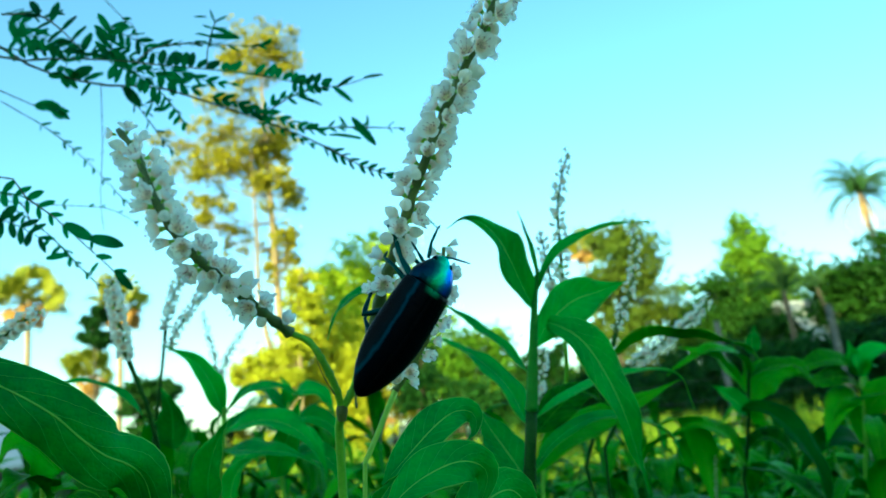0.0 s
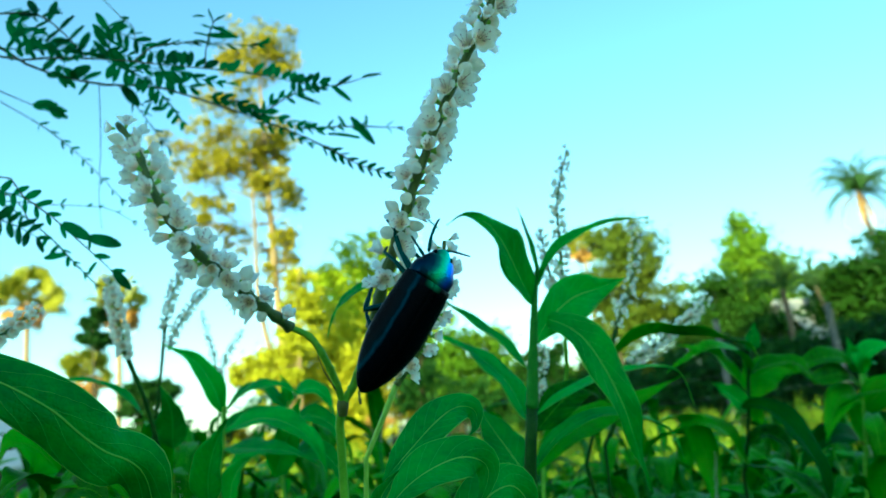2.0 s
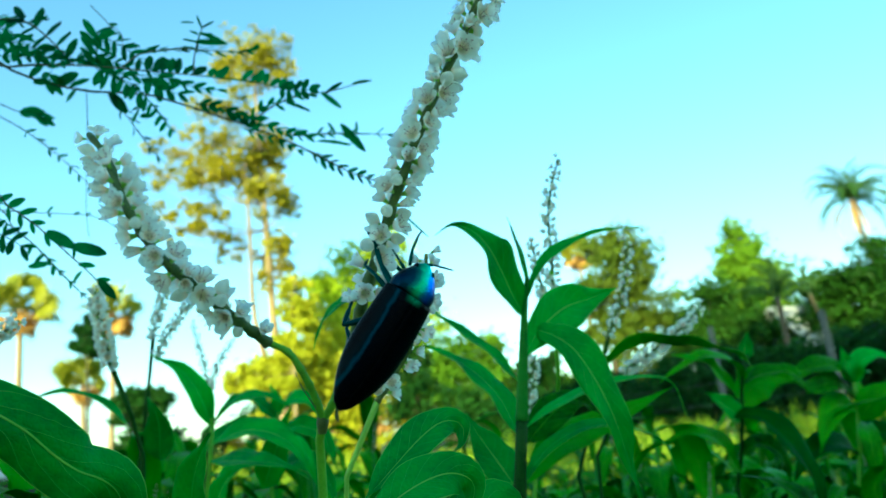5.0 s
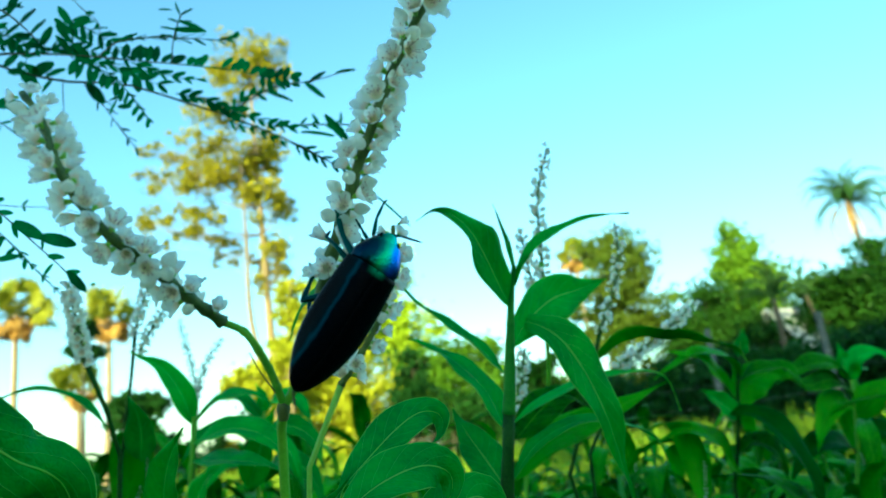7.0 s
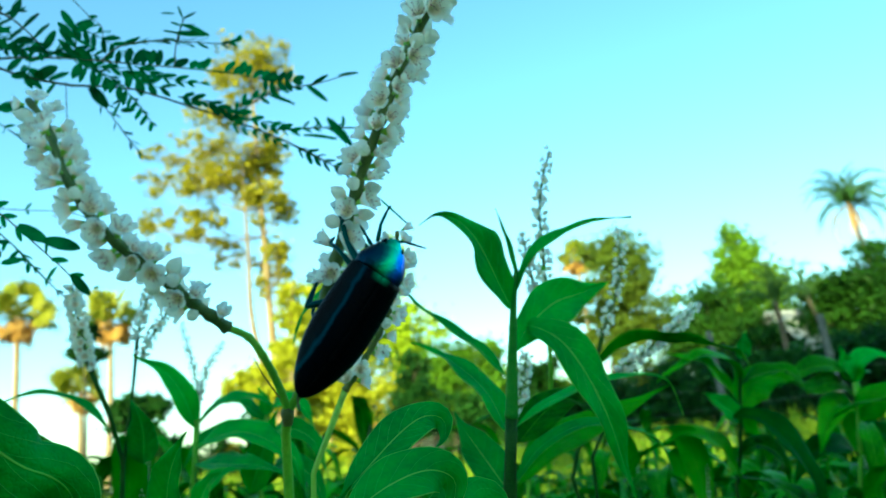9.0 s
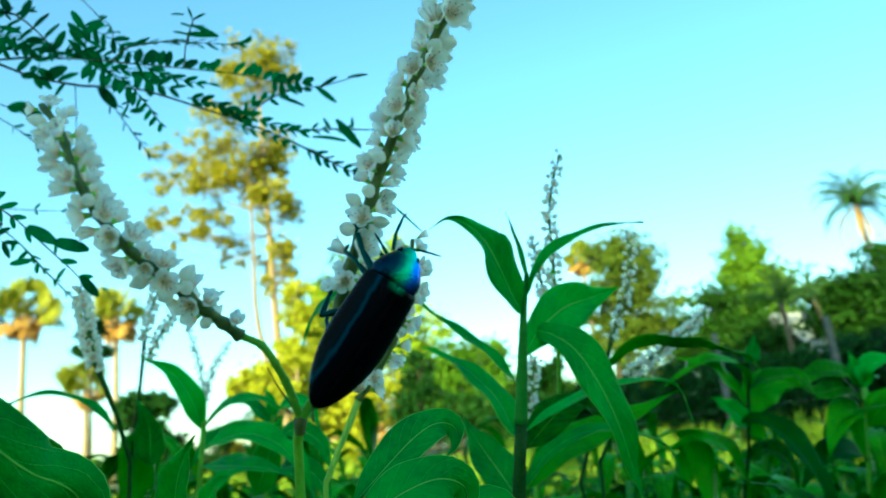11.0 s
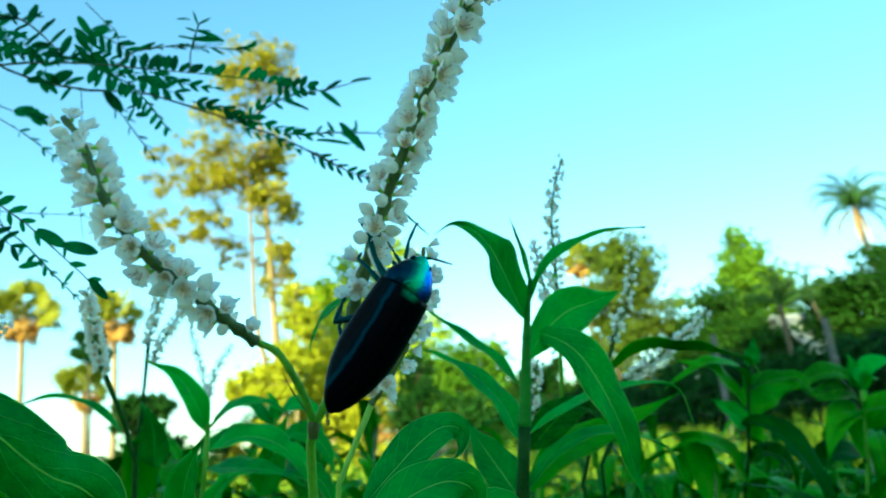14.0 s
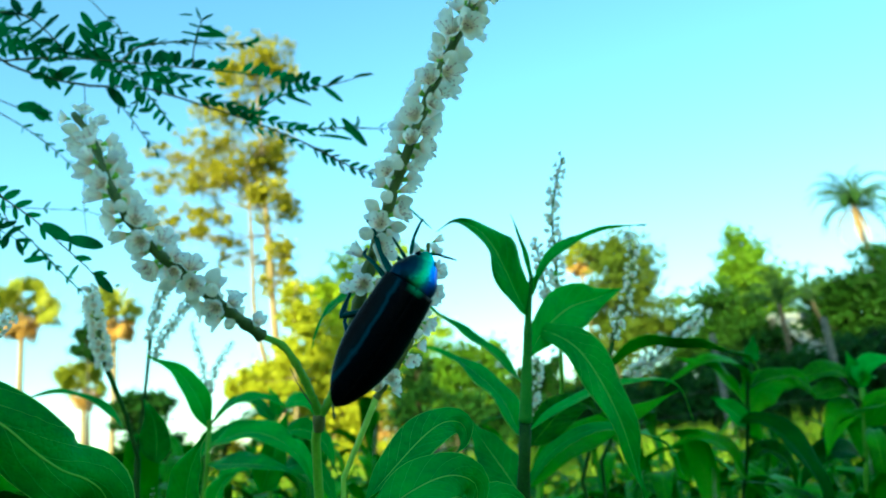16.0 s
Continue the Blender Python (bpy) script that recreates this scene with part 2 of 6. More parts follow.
def shell_material(name, stops, rough, pits, metal=0.85, axis="X", lo=-0.004, hi=0.004, coat=0.3, gloss=0.1, front=None, mottle=0.3):
    """Pitted metallic beetle shell whose colour runs across it."""
    m, n, l, b = material(name)
    co = n.new("ShaderNodeTexCoord")
    sep = n.new("ShaderNodeSeparateXYZ")
    l.new(co.outputs["Object"], sep.inputs[0])
    no = n.new("ShaderNodeTexNoise")
    no.inputs["Scale"].default_value, no.inputs["Detail"].default_value = 250, 4
    l.new(co.outputs["Object"], no.inputs["Vector"])
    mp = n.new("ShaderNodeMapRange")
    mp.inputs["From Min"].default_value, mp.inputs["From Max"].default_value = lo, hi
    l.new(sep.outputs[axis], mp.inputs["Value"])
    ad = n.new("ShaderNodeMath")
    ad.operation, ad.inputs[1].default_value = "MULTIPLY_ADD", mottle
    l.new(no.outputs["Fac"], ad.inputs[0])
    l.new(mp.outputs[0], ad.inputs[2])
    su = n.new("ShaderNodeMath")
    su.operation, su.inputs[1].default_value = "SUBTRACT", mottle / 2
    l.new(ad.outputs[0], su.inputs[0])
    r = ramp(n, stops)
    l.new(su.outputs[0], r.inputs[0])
    colour = r.outputs[0]
    if front:
        near, full, tint = front
        mf = n.new("ShaderNodeMapRange")
        mf.inputs["From Min"].default_value, mf.inputs["From Max"].default_value = near, full
        l.new(sep.outputs["X"], mf.inputs["Value"])
        mk = n.new("ShaderNodeMath")
        mk.operation = "MULTIPLY"
        ay = n.new("ShaderNodeMath")
        ay.operation = "ABSOLUTE"
        l.new(sep.outputs["Y"], ay.inputs[0])
        my = n.new("ShaderNodeMapRange")
        my.inputs["From Min"].default_value, my.inputs["From Max"].default_value = 0.0003, 0.0022
        my.inputs["To Min"].default_value, my.inputs["To Max"].default_value = 1.0, 0.0
        l.new(ay.outputs[0], my.inputs["Value"])
        l.new(mf.outputs[0], mk.inputs[0])
        l.new(my.outputs[0], mk.inputs[1])
        mc = n.new("ShaderNodeMix")
        mc.data_type = "RGBA"
        mc.inputs["B"].default_value = (*tint, 1)
        l.new(mk.outputs[0], mc.inputs["Factor"])
        l.new(colour, mc.inputs["A"])
        colour = mc.outputs["Result"]
    l.new(colour, b.inputs["Base Color"])
    vo = n.new("ShaderNodeTexVoronoi")
    vo.inputs["Scale"].default_value = pits
    l.new(co.outputs["Object"], vo.inputs["Vector"])
    bp = n.new("ShaderNodeBump")
    bp.inputs["Strength"].default_value, bp.inputs["Distance"].default_value = 0.5, 0.0002
    l.new(vo.outputs["Distance"], bp.inputs["Height"])
    l.new(bp.outputs[0], b.inputs["Normal"])
    b.inputs["Metallic"].default_value, b.inputs["Roughness"].default_value = metal, rough
    b.inputs["Coat Weight"].default_value, b.inputs["Coat Roughness"].default_value = coat, 0.1
    b.inputs["Specular IOR Level"].default_value = gloss
    return m


# teal band on one flank only: the sky's sheen painted into the shell
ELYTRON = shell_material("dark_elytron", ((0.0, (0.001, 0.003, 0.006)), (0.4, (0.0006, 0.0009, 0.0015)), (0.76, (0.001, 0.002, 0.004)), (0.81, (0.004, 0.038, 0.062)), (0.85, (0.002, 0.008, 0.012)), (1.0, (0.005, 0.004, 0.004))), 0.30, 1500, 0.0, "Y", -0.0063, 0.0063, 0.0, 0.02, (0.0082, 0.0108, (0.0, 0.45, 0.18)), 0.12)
PRONOTUM = shell_material("green_blue_pronotum", ((0.0, (0.0, 0.01, 0.08)), (0.08, (0.005, 0.03, 0.30)), (0.20, (0.02, 0.12, 0.95)), (0.32, (0.02, 0.25, 0.85)), (0.42, (0.0, 0.60, 0.45)), (0.55, (0.0, 0.50, 0.22)), (0.68, (0.0, 0.14, 0.10)), (0.82, (0.0, 0.03, 0.045)), (1.0, (0.0, 0.01, 0.03))), 0.33, 1900, 0.85, "Y", -0.0044, 0.0044, 0.08)
LIMB = shell_material("dark_blue_limb", ((0.0, (0.002, 0.015, 0.03)), (1.0, (0.005, 0.055, 0.04))), 0.34, 2500, 0.6, "X", -0.02, 0.02, 0.0, 0.08)


# ---- makers ----
def mesh_of(name, verts, faces, mats, uvs=None, index=None, smooth=True):
    me = bpy.data.meshes.new(name)
    me.from_pydata([tuple(v) for v in verts], [], faces)
    for m in mats if isinstance(mats, (list, tuple)) else [mats]:
        me.materials.append(m)
    if uvs is not None:
        layer = me.uv_layers.new(name="blade")
        loops = np.empty(len(me.loops), int)
        me.loops.foreach_get("vertex_index", loops)
        layer.data.foreach_set("uv", np.asarray(uvs, float)[loops].ravel())
    if index is not None:
        me.polygons.foreach_set("material_index", index)
    if smooth:
        me.polygons.foreach_set("use_smooth", [True] * len(me.polygons))
    me.update()
    return me


def part(name, me, parent, label="", m=None):
    ob = new(name, me)
    ob.parent = parent
    if m is not None:
        ob.matrix_basis = m
    return tagged(ob, label)


def thing(name, label, category, group="", kind="", at=(0, 0, 0)):
    ob = new(name)
    ob.location = at
    ob.empty_display_size = 0.02
    return tagged(ob, label, category, group, kind)


def curve_through(points, n):
    """n + 1 places, evenly spread, on a smooth curve through the points."""
    p = np.array(points, float)
    if len(p) == 2:
        p = np.array([p[0], (p[0] + p[1]) / 2, p[1]])
    q = np.vstack([2 * p[0] - p[1], p, 2 * p[-1] - p[-2]])
    out = []
    for i in range(1, len(q) - 2):
        for t in np.linspace(0, 1, 12, endpoint=False):
            a, b, c, d = q[i - 1], q[i], q[i + 1], q[i + 2]
            out.append(0.5 * (2 * b + (c - a) * t + (2 * a - 5 * b + 4 * c - d) * t * t + (3 * b - a - 3 * c + d) * t ** 3))
    out = np.array(out + [p[-1]])
    s = np.r_[0, np.cumsum(np.linalg.norm(np.diff(out, axis=0), axis=1))]
    return np.array([np.interp(np.linspace(0, s[-1], n + 1), s, out[:, k]) for k in range(3)]).T


def tangents(c):
    t = np.gradient(c, axis=0)
    return t / (np.linalg.norm(t, axis=1)[:, None] + 1e-12)


def tube_data(c, radii, sides=8, knots=0.0, step=5):
    t = tangents(c)
    ref = np.array([0.31, 0.52, 0.79])
    verts, faces = [], []
    for i, (p, d) in enumerate(zip(c, t)):
        u = np.cross(d, ref)
        u /= np.linalg.norm(u)
        v = np.cross(d, u)
        r = radii[i] * (1 + (knots if i % step == 0 else 0))
        for k in range(sides):
            a = 2 * math.pi * k / sides
            verts.append(p + r * (math.cos(a) * u + math.sin(a) * v))
    for i in range(len(c) - 1):
        for k in range(sides):
            a, b = i * sides + k, i * sides + (k + 1) % sides
            faces.append((a, b, b + sides, a + sides))
    faces.append(tuple(range(sides))[::-1])
    faces.append(tuple((len(c) - 1) * sides + k for k in range(sides)))
    return verts, faces


def tube(name, points, r0, r1, mat, n=24, sides=8, knots=0.0, step=5, power=1.0):
    c = curve_through(points, n)
    radii = r0 + (r1 - r0) * np.linspace(0, 1, n + 1) ** power
    v, f = tube_data(c, radii, sides, knots, step)
    return mesh_of(name, v, f, mat)


def join(pieces):
    """Verts, faces and material indices of several pieces as one."""
    verts, faces, index = [], [], []
    for v, f, k in pieces:
        o = len(verts)
        verts += [tuple(q) for q in v]
        faces += [tuple(i + o for i in q) for q in f]
        index += [k] * len(f)
    return verts, faces, index


def blade_data(points, width, face, face_tip=None, fold=0.25, wave=0.06, curl=0.0, n=18, m=8, seed=0, freq=17, widest=0.38, stalk=0.06, thick=0.0003, point=0.0):
    """A lance-shaped leaf along a curve: folded at the midrib, with a wavy rim and real thickness."""
    rnd = random.Random(seed)
    ph = rnd.uniform(0, 6)
    c = curve_through(points, n)
    t = tangents(c)
    f0 = np.array(face, float)
    f1 = f0 if face_tip is None else np.array(face_tip, float)
    verts, uvs = [], []
    for layer in (0, 1):
        for i in range(n + 1):
            s = i / n
            f = f0 * (1 - s) + f1 * s
            side = np.cross(t[i], f)
            side /= np.linalg.norm(side) + 1e-9
            nor = np.cross(side, t[i])
            e = math.log(0.5) / math.log(widest)
            w = 0.5 * width * (1.06 * math.sin(math.pi * min(1, s) ** e) ** 1.1 * (1 - 0.35 * s * s) if 0 < s < 1 else 0)
            w *= 1 - point * max(0.0, (s - 0.5) / 0.5) ** 0.6
            w = max(w, 0.5 * width * (0.07 if s < stalk else 0.012))
            for j in range(m + 1):
                x = 2 * j / m - 1
                lift = fold * abs(x) * w - curl * x * x * w + wave * width * abs(x) ** 2 * math.sin(ph + freq * s + (1.3 if x > 0 else 0)) - (0.03 * width if j == m // 2 else 0)
                verts.append(c[i] + side * x * w + nor * (lift - layer * thick))
                uvs.append((0.5 + 0.5 * x, s))
    faces, row, off = [], m + 1, (n + 1) * (m + 1)
    for i in range(n):
        for j in range(m):
            a = i * row + j
            faces.append((a, a + 1, a + row + 1, a + row))
            faces.append((off + a, off + a + row, off + a + row + 1, off + a + 1))
        for j in (0, m):
            a = i * row + j
            q = (a, a + row, off + a + row, off + a)
            faces.append(q if j == 0 else q[::-1])
    return verts, faces, uvs


def leaf(plant, points, width, face=(-0.1523, -0.9349, 0.3205), label="", mat=None, **more):
    v, f, uv = blade_data(points, width, face, **more)
    return part("leaf", mesh_of("leaf", v, f, mat or LEAF, uv), plant, label)


# ---- knotweed flowers ----
def open_flower(seed, size, least=0.55, most=0.95):
    """A cup of five broad overlapping lobes, a green base and a ring of anthers; it looks along +z from its foot."""
    rnd = random.Random(seed)
    verts, faces, uvs, idx = [], [], [], []
    spread = rnd.uniform(least, most)
    for k in range(5):
        a0 = 2 * math.pi * k / 5 + rnd.uniform(-0.10, 0.10)
        o = len(verts)
        tilt, ph = spread * rnd.uniform(0.88, 1.12), rnd.uniform(0, 6.28)
        for i in range(7):
            for j in range(7):
                x = j / 3 - 1
                s = i / 6 * (1 - 0.26 * x ** 4)
                rad = size * (0.11 + (0.16 + 0.24 * tilt) * s ** 0.75 + 0.07 * tilt * s ** 5) * (1 + 0.05 * (k % 2))
                hgt = size * (0.08 + 0.64 * s * (1.12 - 0.5 * tilt) - 0.05 * tilt * s ** 5)
                a = a0 + x * 0.76 * (1 - 0.22 * s ** 3)
                rr = rad * (1 - 0.07 * x * x * s)
                verts.append((rr * math.cos(a), rr * math.sin(a), hgt + size * 0.03 * s * s * math.sin(4.0 * x + ph)))
                uvs.append((0.5 + x / 2, s))
        for i in range(6):
            for j in range(6):
                q = o + i * 7 + j
                faces.append((q, q + 1, q + 8, q + 7))
                idx.append(0)
    for k in range(8):
        a, r = 0.785 * k + rnd.uniform(-0.3, 0.3), size * rnd.uniform(0.12, 0.36)
        tip = np.array((r * math.cos(a), r * math.sin(a), size * rnd.uniform(0.40, 0.62)))
        v, f = tube_data(np.array([(0.3 * tip[0], 0.3 * tip[1], size * 0.15), tip * 0.93, tip]), [size * 0.006, size * 0.006, size * 0.032], 4)
        o = len(verts)
        verts += [tuple(q) for q in v]
        uvs += [(0.5, 0.5)] * len(v)
        faces += [tuple(i + o for i in q) for q in f]
        idx += [2] * len(f)
    v, f = tube_data(np.array([(0, 0, -0.16 * size), (0, 0, 0.0), (0, 0, 0.10 * size)]), [size * 0.06, size * 0.10, size * 0.125], 6)
    o = len(verts)
    verts += [tuple(q) for q in v]
    uvs += [(0.5, 0.1)] * len(v)
    faces += [tuple(i + o for i in q) for q in f]
    idx += [1] * len(f)
    o = len(verts)
    verts += [(size * 0.15 * math.cos(k * 0.785), size * 0.15 * math.sin(k * 0.785), size * 0.125) for k in range(8)] + [(0, 0, size * 0.11)]
    uvs += [(0.5, 0.16)] * 8 + [(0.5, 0.10)]
    faces += [(o + k, o + (k + 1) % 8, o + 8) for k in range(8)]
    idx += [0] * 8
    return mesh_of("flower", verts, faces, [PETAL, STEM_PALE, ANTHER], uvs, idx)


def bud(seed, size):
    """A closed bud: an egg of three overlapping petals on a short green foot."""
    rnd = random.Random(seed)
    verts, faces, uvs, idx = [], [], [], []
    rows, cols = 8, 12
    for i in range(rows + 1):
        s = i / rows
        r = size * 0.36 * math.sin(math.pi * (0.10 + 0.88 * s)) ** 0.75 * (1.05 - 0.25 * s)
        for j in range(cols):
            a = 2 * math.pi * j / cols
            g = 1 + 0.07 * math.cos(3 * a + 1.4 * s + seed)
            verts.append((r * g * math.cos(a), r * g * math.sin(a), size * (0.06 + 0.86 * s)))
            uvs.append((j / cols, 0.15 + 0.8 * s))
    for i in range(rows):
        for j in range(cols):
            q, p = i * cols + j, i * cols + (j + 1) % cols
            faces.append((q, p, p + cols, q + cols))
            idx.append(0)
    faces.append(tuple(rows * cols + j for j in range(cols)))
    idx.append(0)
    v, f = tube_data(np.array([(0, 0, -0.2 * size), (0, 0, 0.04 * size), (0, 0, 0.14 * size)]), [size * 0.05, size * 0.08, size * 0.17], 6)
    o = len(verts)
    verts += [tuple(q) for q in v]
    uvs += [(0.5, 0.1)] * len(v)
    faces += [tuple(i + o for i in q) for q in f]
    idx += [1] * len(f)
    return mesh_of("flower", verts, faces, [PETAL, STEM_PALE], uvs, idx)


OPEN = [open_flower(k, 0.0052) for k in range(6)]
BUDS = [bud(k, 0.0042) for k in range(3)] + [open_flower(40 + k, 0.0050, 0.12, 0.40) for k in range(4)]
SMALL = [bud(k + 9, 0.0048) for k in range(2)] + [open_flower(20 + k, 0.0058) for k in range(3)]


def aim(at, way, spin=0.0, size=1.0):
    return Matrix.Translation(at) @ Vector(way).to_track_quat("Z", "Y").to_matrix().to_4x4() @ pose(0, 0, 0, 0, 0, spin) @ Matrix.Scale(size, 4)


def spike(plant, points, count, r=0.0009, seed=0, first=0.05, last=1.0, kinds=None, buds=0.45, size=1.0, label="", spread=0.7, reach=1.0):
    """A flower spike: its stalk, and flowers set round it one by one."""
    rnd = random.Random(seed)
    n = 40
    c = curve_through(points, n)
    v, f = tube_data(c, r * (1.25 - 0.6 * np.linspace(0, 1, n + 1)), 8, 0.35, 3)
    ob = part("flower_spike", mesh_of("flower_spike", v, f, RACHIS), plant, label)
    t = tangents(c)
    turn = rnd.uniform(0, 6.28)
    for k in range(count):
        s = first + (last - first) * (k + rnd.uniform(-0.3, 0.3)) / max(1, count - 1)
        i = int(np.clip(s * n, 0, n))
        d = Vector(t[i])
        u = d.orthogonal().normalized()
        w = d.cross(u)
        if s < 0.22 and rnd.random() < 0.35 and not kinds:
            continue
        turn += 2.4 + rnd.uniform(-0.35, 0.35)
        out = u * math.cos(turn) + w * math.sin(turn)
        way = (out + d * rnd.uniform(0.25, 1.0) * spread).normalized()
        top = max(0.0, (s - 0.8) / 0.2)
        pool = kinds or (BUDS if rnd.random() < buds + 0.4 * top else OPEN)
        sz = size * rnd.uniform(0.85, 1.15) * (1 - 0.35 * top)
        foot = Vector(c[i]) + out * r * 1.1 * reach + way * 0.0009 * reach
        part("flower", rnd.choice(pool), ob, m=aim(foot, way, rnd.uniform(0, 360), sz))
    return ob


def far_spike_mesh(seed, length=0.09):
    """A small flower spike for the plants further off, flowers and stalk in one."""
    rnd = random.Random(seed)
    c = curve_through([(0, 0, 0), (0.004, 0.002, length * 0.5), (0.012 * rnd.uniform(-1, 1), 0.006, length)], 12)
    v, f = tube_data(c, np.linspace(0.0012, 0.0006, 13), 5)
    pieces = [(v, f, 1)]
    for k in range(38):
        p = c[int(12 * (0.1 + 0.9 * k / 37))]
        a = k * 2.4 + rnd.uniform(-0.3, 0.3)
        out = np.array((math.cos(a), math.sin(a), 0.5))
        s = rnd.uniform(0.0014, 0.0022) * (1.1 - 0.4 * k / 37)
        cen = p + out * 0.0026
        oct_v = [cen + s * np.array(q) for q in ((1, 0, 0), (-1, 0, 0), (0, 1, 0), (0, -1, 0), (0, 0, 1.3), (0, 0, -1.1))]
        pieces.append((oct_v, [(0, 2, 4), (2, 1, 4), (1, 3, 4), (3, 0, 4), (2, 0, 5), (1, 2, 5), (3, 1, 5), (0, 3, 5)], 0))
    v, f, k = join(pieces)
    return mesh_of("flower_spike", v, f, [PETAL, RACHIS], [(0.5, 0.8)] * len(v), k)


# ---- ground ----
def height(x, y):
    near = min(1.0, max(0.0, (math.hypot(x, y) - 1.5) / 4))
    return 0.10 * near * noise.noise((x * 0.23, y * 0.23, 3.1)) + 0.02 * noise.noise((x * 1.1, y * 1.1, 7.7))


def ground_sheet():
    radii = [0.0] + list(np.geomspace(0.4, 1500, 44))
    verts, faces, cols = [(0, 0, height(0, 0))], [], 72
    for r in radii[1:]:
        for k in range(cols):
            a = 2 * math.pi * k / cols
            x, y = r * math.cos(a), r * math.sin(a)
            verts.append((x, y, height(x, y) if r < 120 else 0))
    for k in range(cols):
        faces.append((0, 1 + k, 1 + (k + 1) % cols))
    for i in range(len(radii) - 2):
        for k in range(cols):
            a, b = 1 + i * cols + k, 1 + i * cols + (k + 1) % cols
            faces.append((a, a + cols, b + cols, b))
    tagged(new("ground", mesh_of("ground", verts, faces, SOIL)), "uneven grassy soil of the field", "ground", kind="structure")


def grass_field():
    rnd = random.Random(5)
    verts, faces = [], []
    for k in range(26000):
        y = 1.6 + 24 * rnd.random() ** 1.7
        x = rnd.uniform(-0.75, 0.75) * (y + 1.5)
        tuft = noise.noise((x * 0.7, y * 0.7, 1.5))
        if tuft < -0.25 and rnd.random() < 0.8:
            continue
        h = rnd.uniform(0.12, 0.42) * (1 + 0.6 * tuft) * (0.7 if y < 4 else 1)
        a, lean, w = rnd.uniform(0, 6.28), rnd.uniform(0.05, 0.5) * h, rnd.uniform(0.003, 0.008) * (1 + y * 0.12)
        z = height(x, y) - 0.01
        cx, cy = math.cos(a), math.sin(a)
        o = len(verts)
        verts += [(x - cy * w, y + cx * w, z), (x + cy * w, y - cx * w, z), (x + cx * lean * 0.4 + cy * w * 0.8, y + cy * lean * 0.4 - cx * w * 0.8, z + h * 0.6),
                  (x + cx * lean * 0.4 - cy * w * 0.8, y + cy * lean * 0.4 + cx * w * 0.8, z + h * 0.6), (x + cx * lean, y + cy * lean, z + h)]
        faces += [(o, o + 1, o + 2, o + 3), (o + 3, o + 2, o + 4)]
    for k in range(9000):
        y = rnd.uniform(7.5, 17.5)
        x = rnd.uniform(-0.45, 0.78) * y
        tuft = noise.noise((x * 0.9, y * 0.35, 4.5))
        if tuft < 0.2:
            continue
        h = rnd.uniform(0.38, 0.68) * (0.75 + 0.5 * min(1, tuft * 2 + 0.2))
        a, lean, w = rnd.uniform(0, 6.28), rnd.uniform(0.05, 0.4) * h, rnd.uniform(0.008, 0.02)
        z = height(x, y) - 0.01
        cx, cy = math.cos(a), math.sin(a)
        o = len(verts)
        verts += [(x - w, y, z), (x + w, y, z), (x + cx * lean * 0.4 + w * 0.8, y + cy * lean * 0.4, z + h * 0.6), (x + cx * lean * 0.4 - w * 0.8, y + cy * lean * 0.4, z + h * 0.6), (x + cx * lean, y + cy * lean, z + h)]
        faces += [(o, o + 1, o + 2, o + 3), (o + 3, o + 2, o + 4)]
    for k in range(14000):
        x, y = rnd.uniform(-12, 12), rnd.uniform(-9, 9)
        if math.hypot(x, y) < 0.6 or abs(x) < 0.75 * (y + 1.5) and y > 1.6:
            continue
        h = rnd.uniform(0.12, 0.42)
        a, lean, w = rnd.uniform(0, 6.28), rnd.uniform(0.05, 0.5) * h, rnd.uniform(0.005, 0.012)
        z = height(x, y) - 0.01
        cx, cy = math.cos(a), math.sin(a)
        o = len(verts)
        verts += [(x - cy * w, y + cx * w, z), (x + cy * w, y - cx * w, z), (x + cx * lean * 0.4 + cy * w * 0.8, y + cy * lean * 0.4 - cx * w * 0.8, z + h * 0.6),
                  (x + cx * lean * 0.4 - cy * w * 0.8, y + cy * lean * 0.4 + cx * w * 0.8, z + h * 0.6), (x + cx * lean, y + cy * lean, z + h)]
        faces += [(o, o + 1, o + 2, o + 3), (o + 3, o + 2, o + 4)]
    tagged(new("grass", mesh_of("grass", verts, faces, GRASS)), "tall yellow-green grass of the field", "grass", kind="stuff")


ground_sheet()
grass_field()


# ---- trees ----
def clump_leaves(clusters, per, size, seed, flat=0.8, long=2.0):
    """Leaves scattered through uneven clusters (centre, radius): thicker at the rim, with gaps between."""
    rnd = random.Random(seed)
    verts, faces = [], []
    for (cx, cy, cz), r in clusters:
        subs = []
        for k in range(max(6, int(9 * r + 7))):
            d = Vector((rnd.gauss(0, 1), rnd.gauss(0, 1), rnd.gauss(0, 1) * flat)).normalized() * r * rnd.uniform(0.25, 1.08)
            subs.append((d, r * rnd.uniform(0.16, 0.55)))
        for k in range(int(per * (r ** 2) + 40)):
            base, sr = rnd.choice(subs)
            d = base + Vector((rnd.gauss(0, 0.66), rnd.gauss(0, 0.66), rnd.gauss(0, 0.42))) * sr
            p = Vector((cx, cy, cz)) + d
            up = Vector((rnd.gauss(0, 0.7), rnd.gauss(0, 0.7), rnd.gauss(0.5, 0.6))).normalized()
            side = up.orthogonal().normalized()
            side = (Matrix.Rotation(rnd.uniform(0, 6.28), 3, up) @ side)
            along = up.cross(side)
            s = size * rnd.uniform(0.6, 1.3)
            o = len(verts)
            verts += [p - along * s * long * 0.5, p + side * s * 0.5 + up * s * 0.15, p + along * s * long * 0.5 - up * s * 0.2, p - side * s * 0.5 + up * s * 0.15]
            faces += [(o, o + 1, o + 2), (o, o + 2, o + 3)]
    return verts, faces


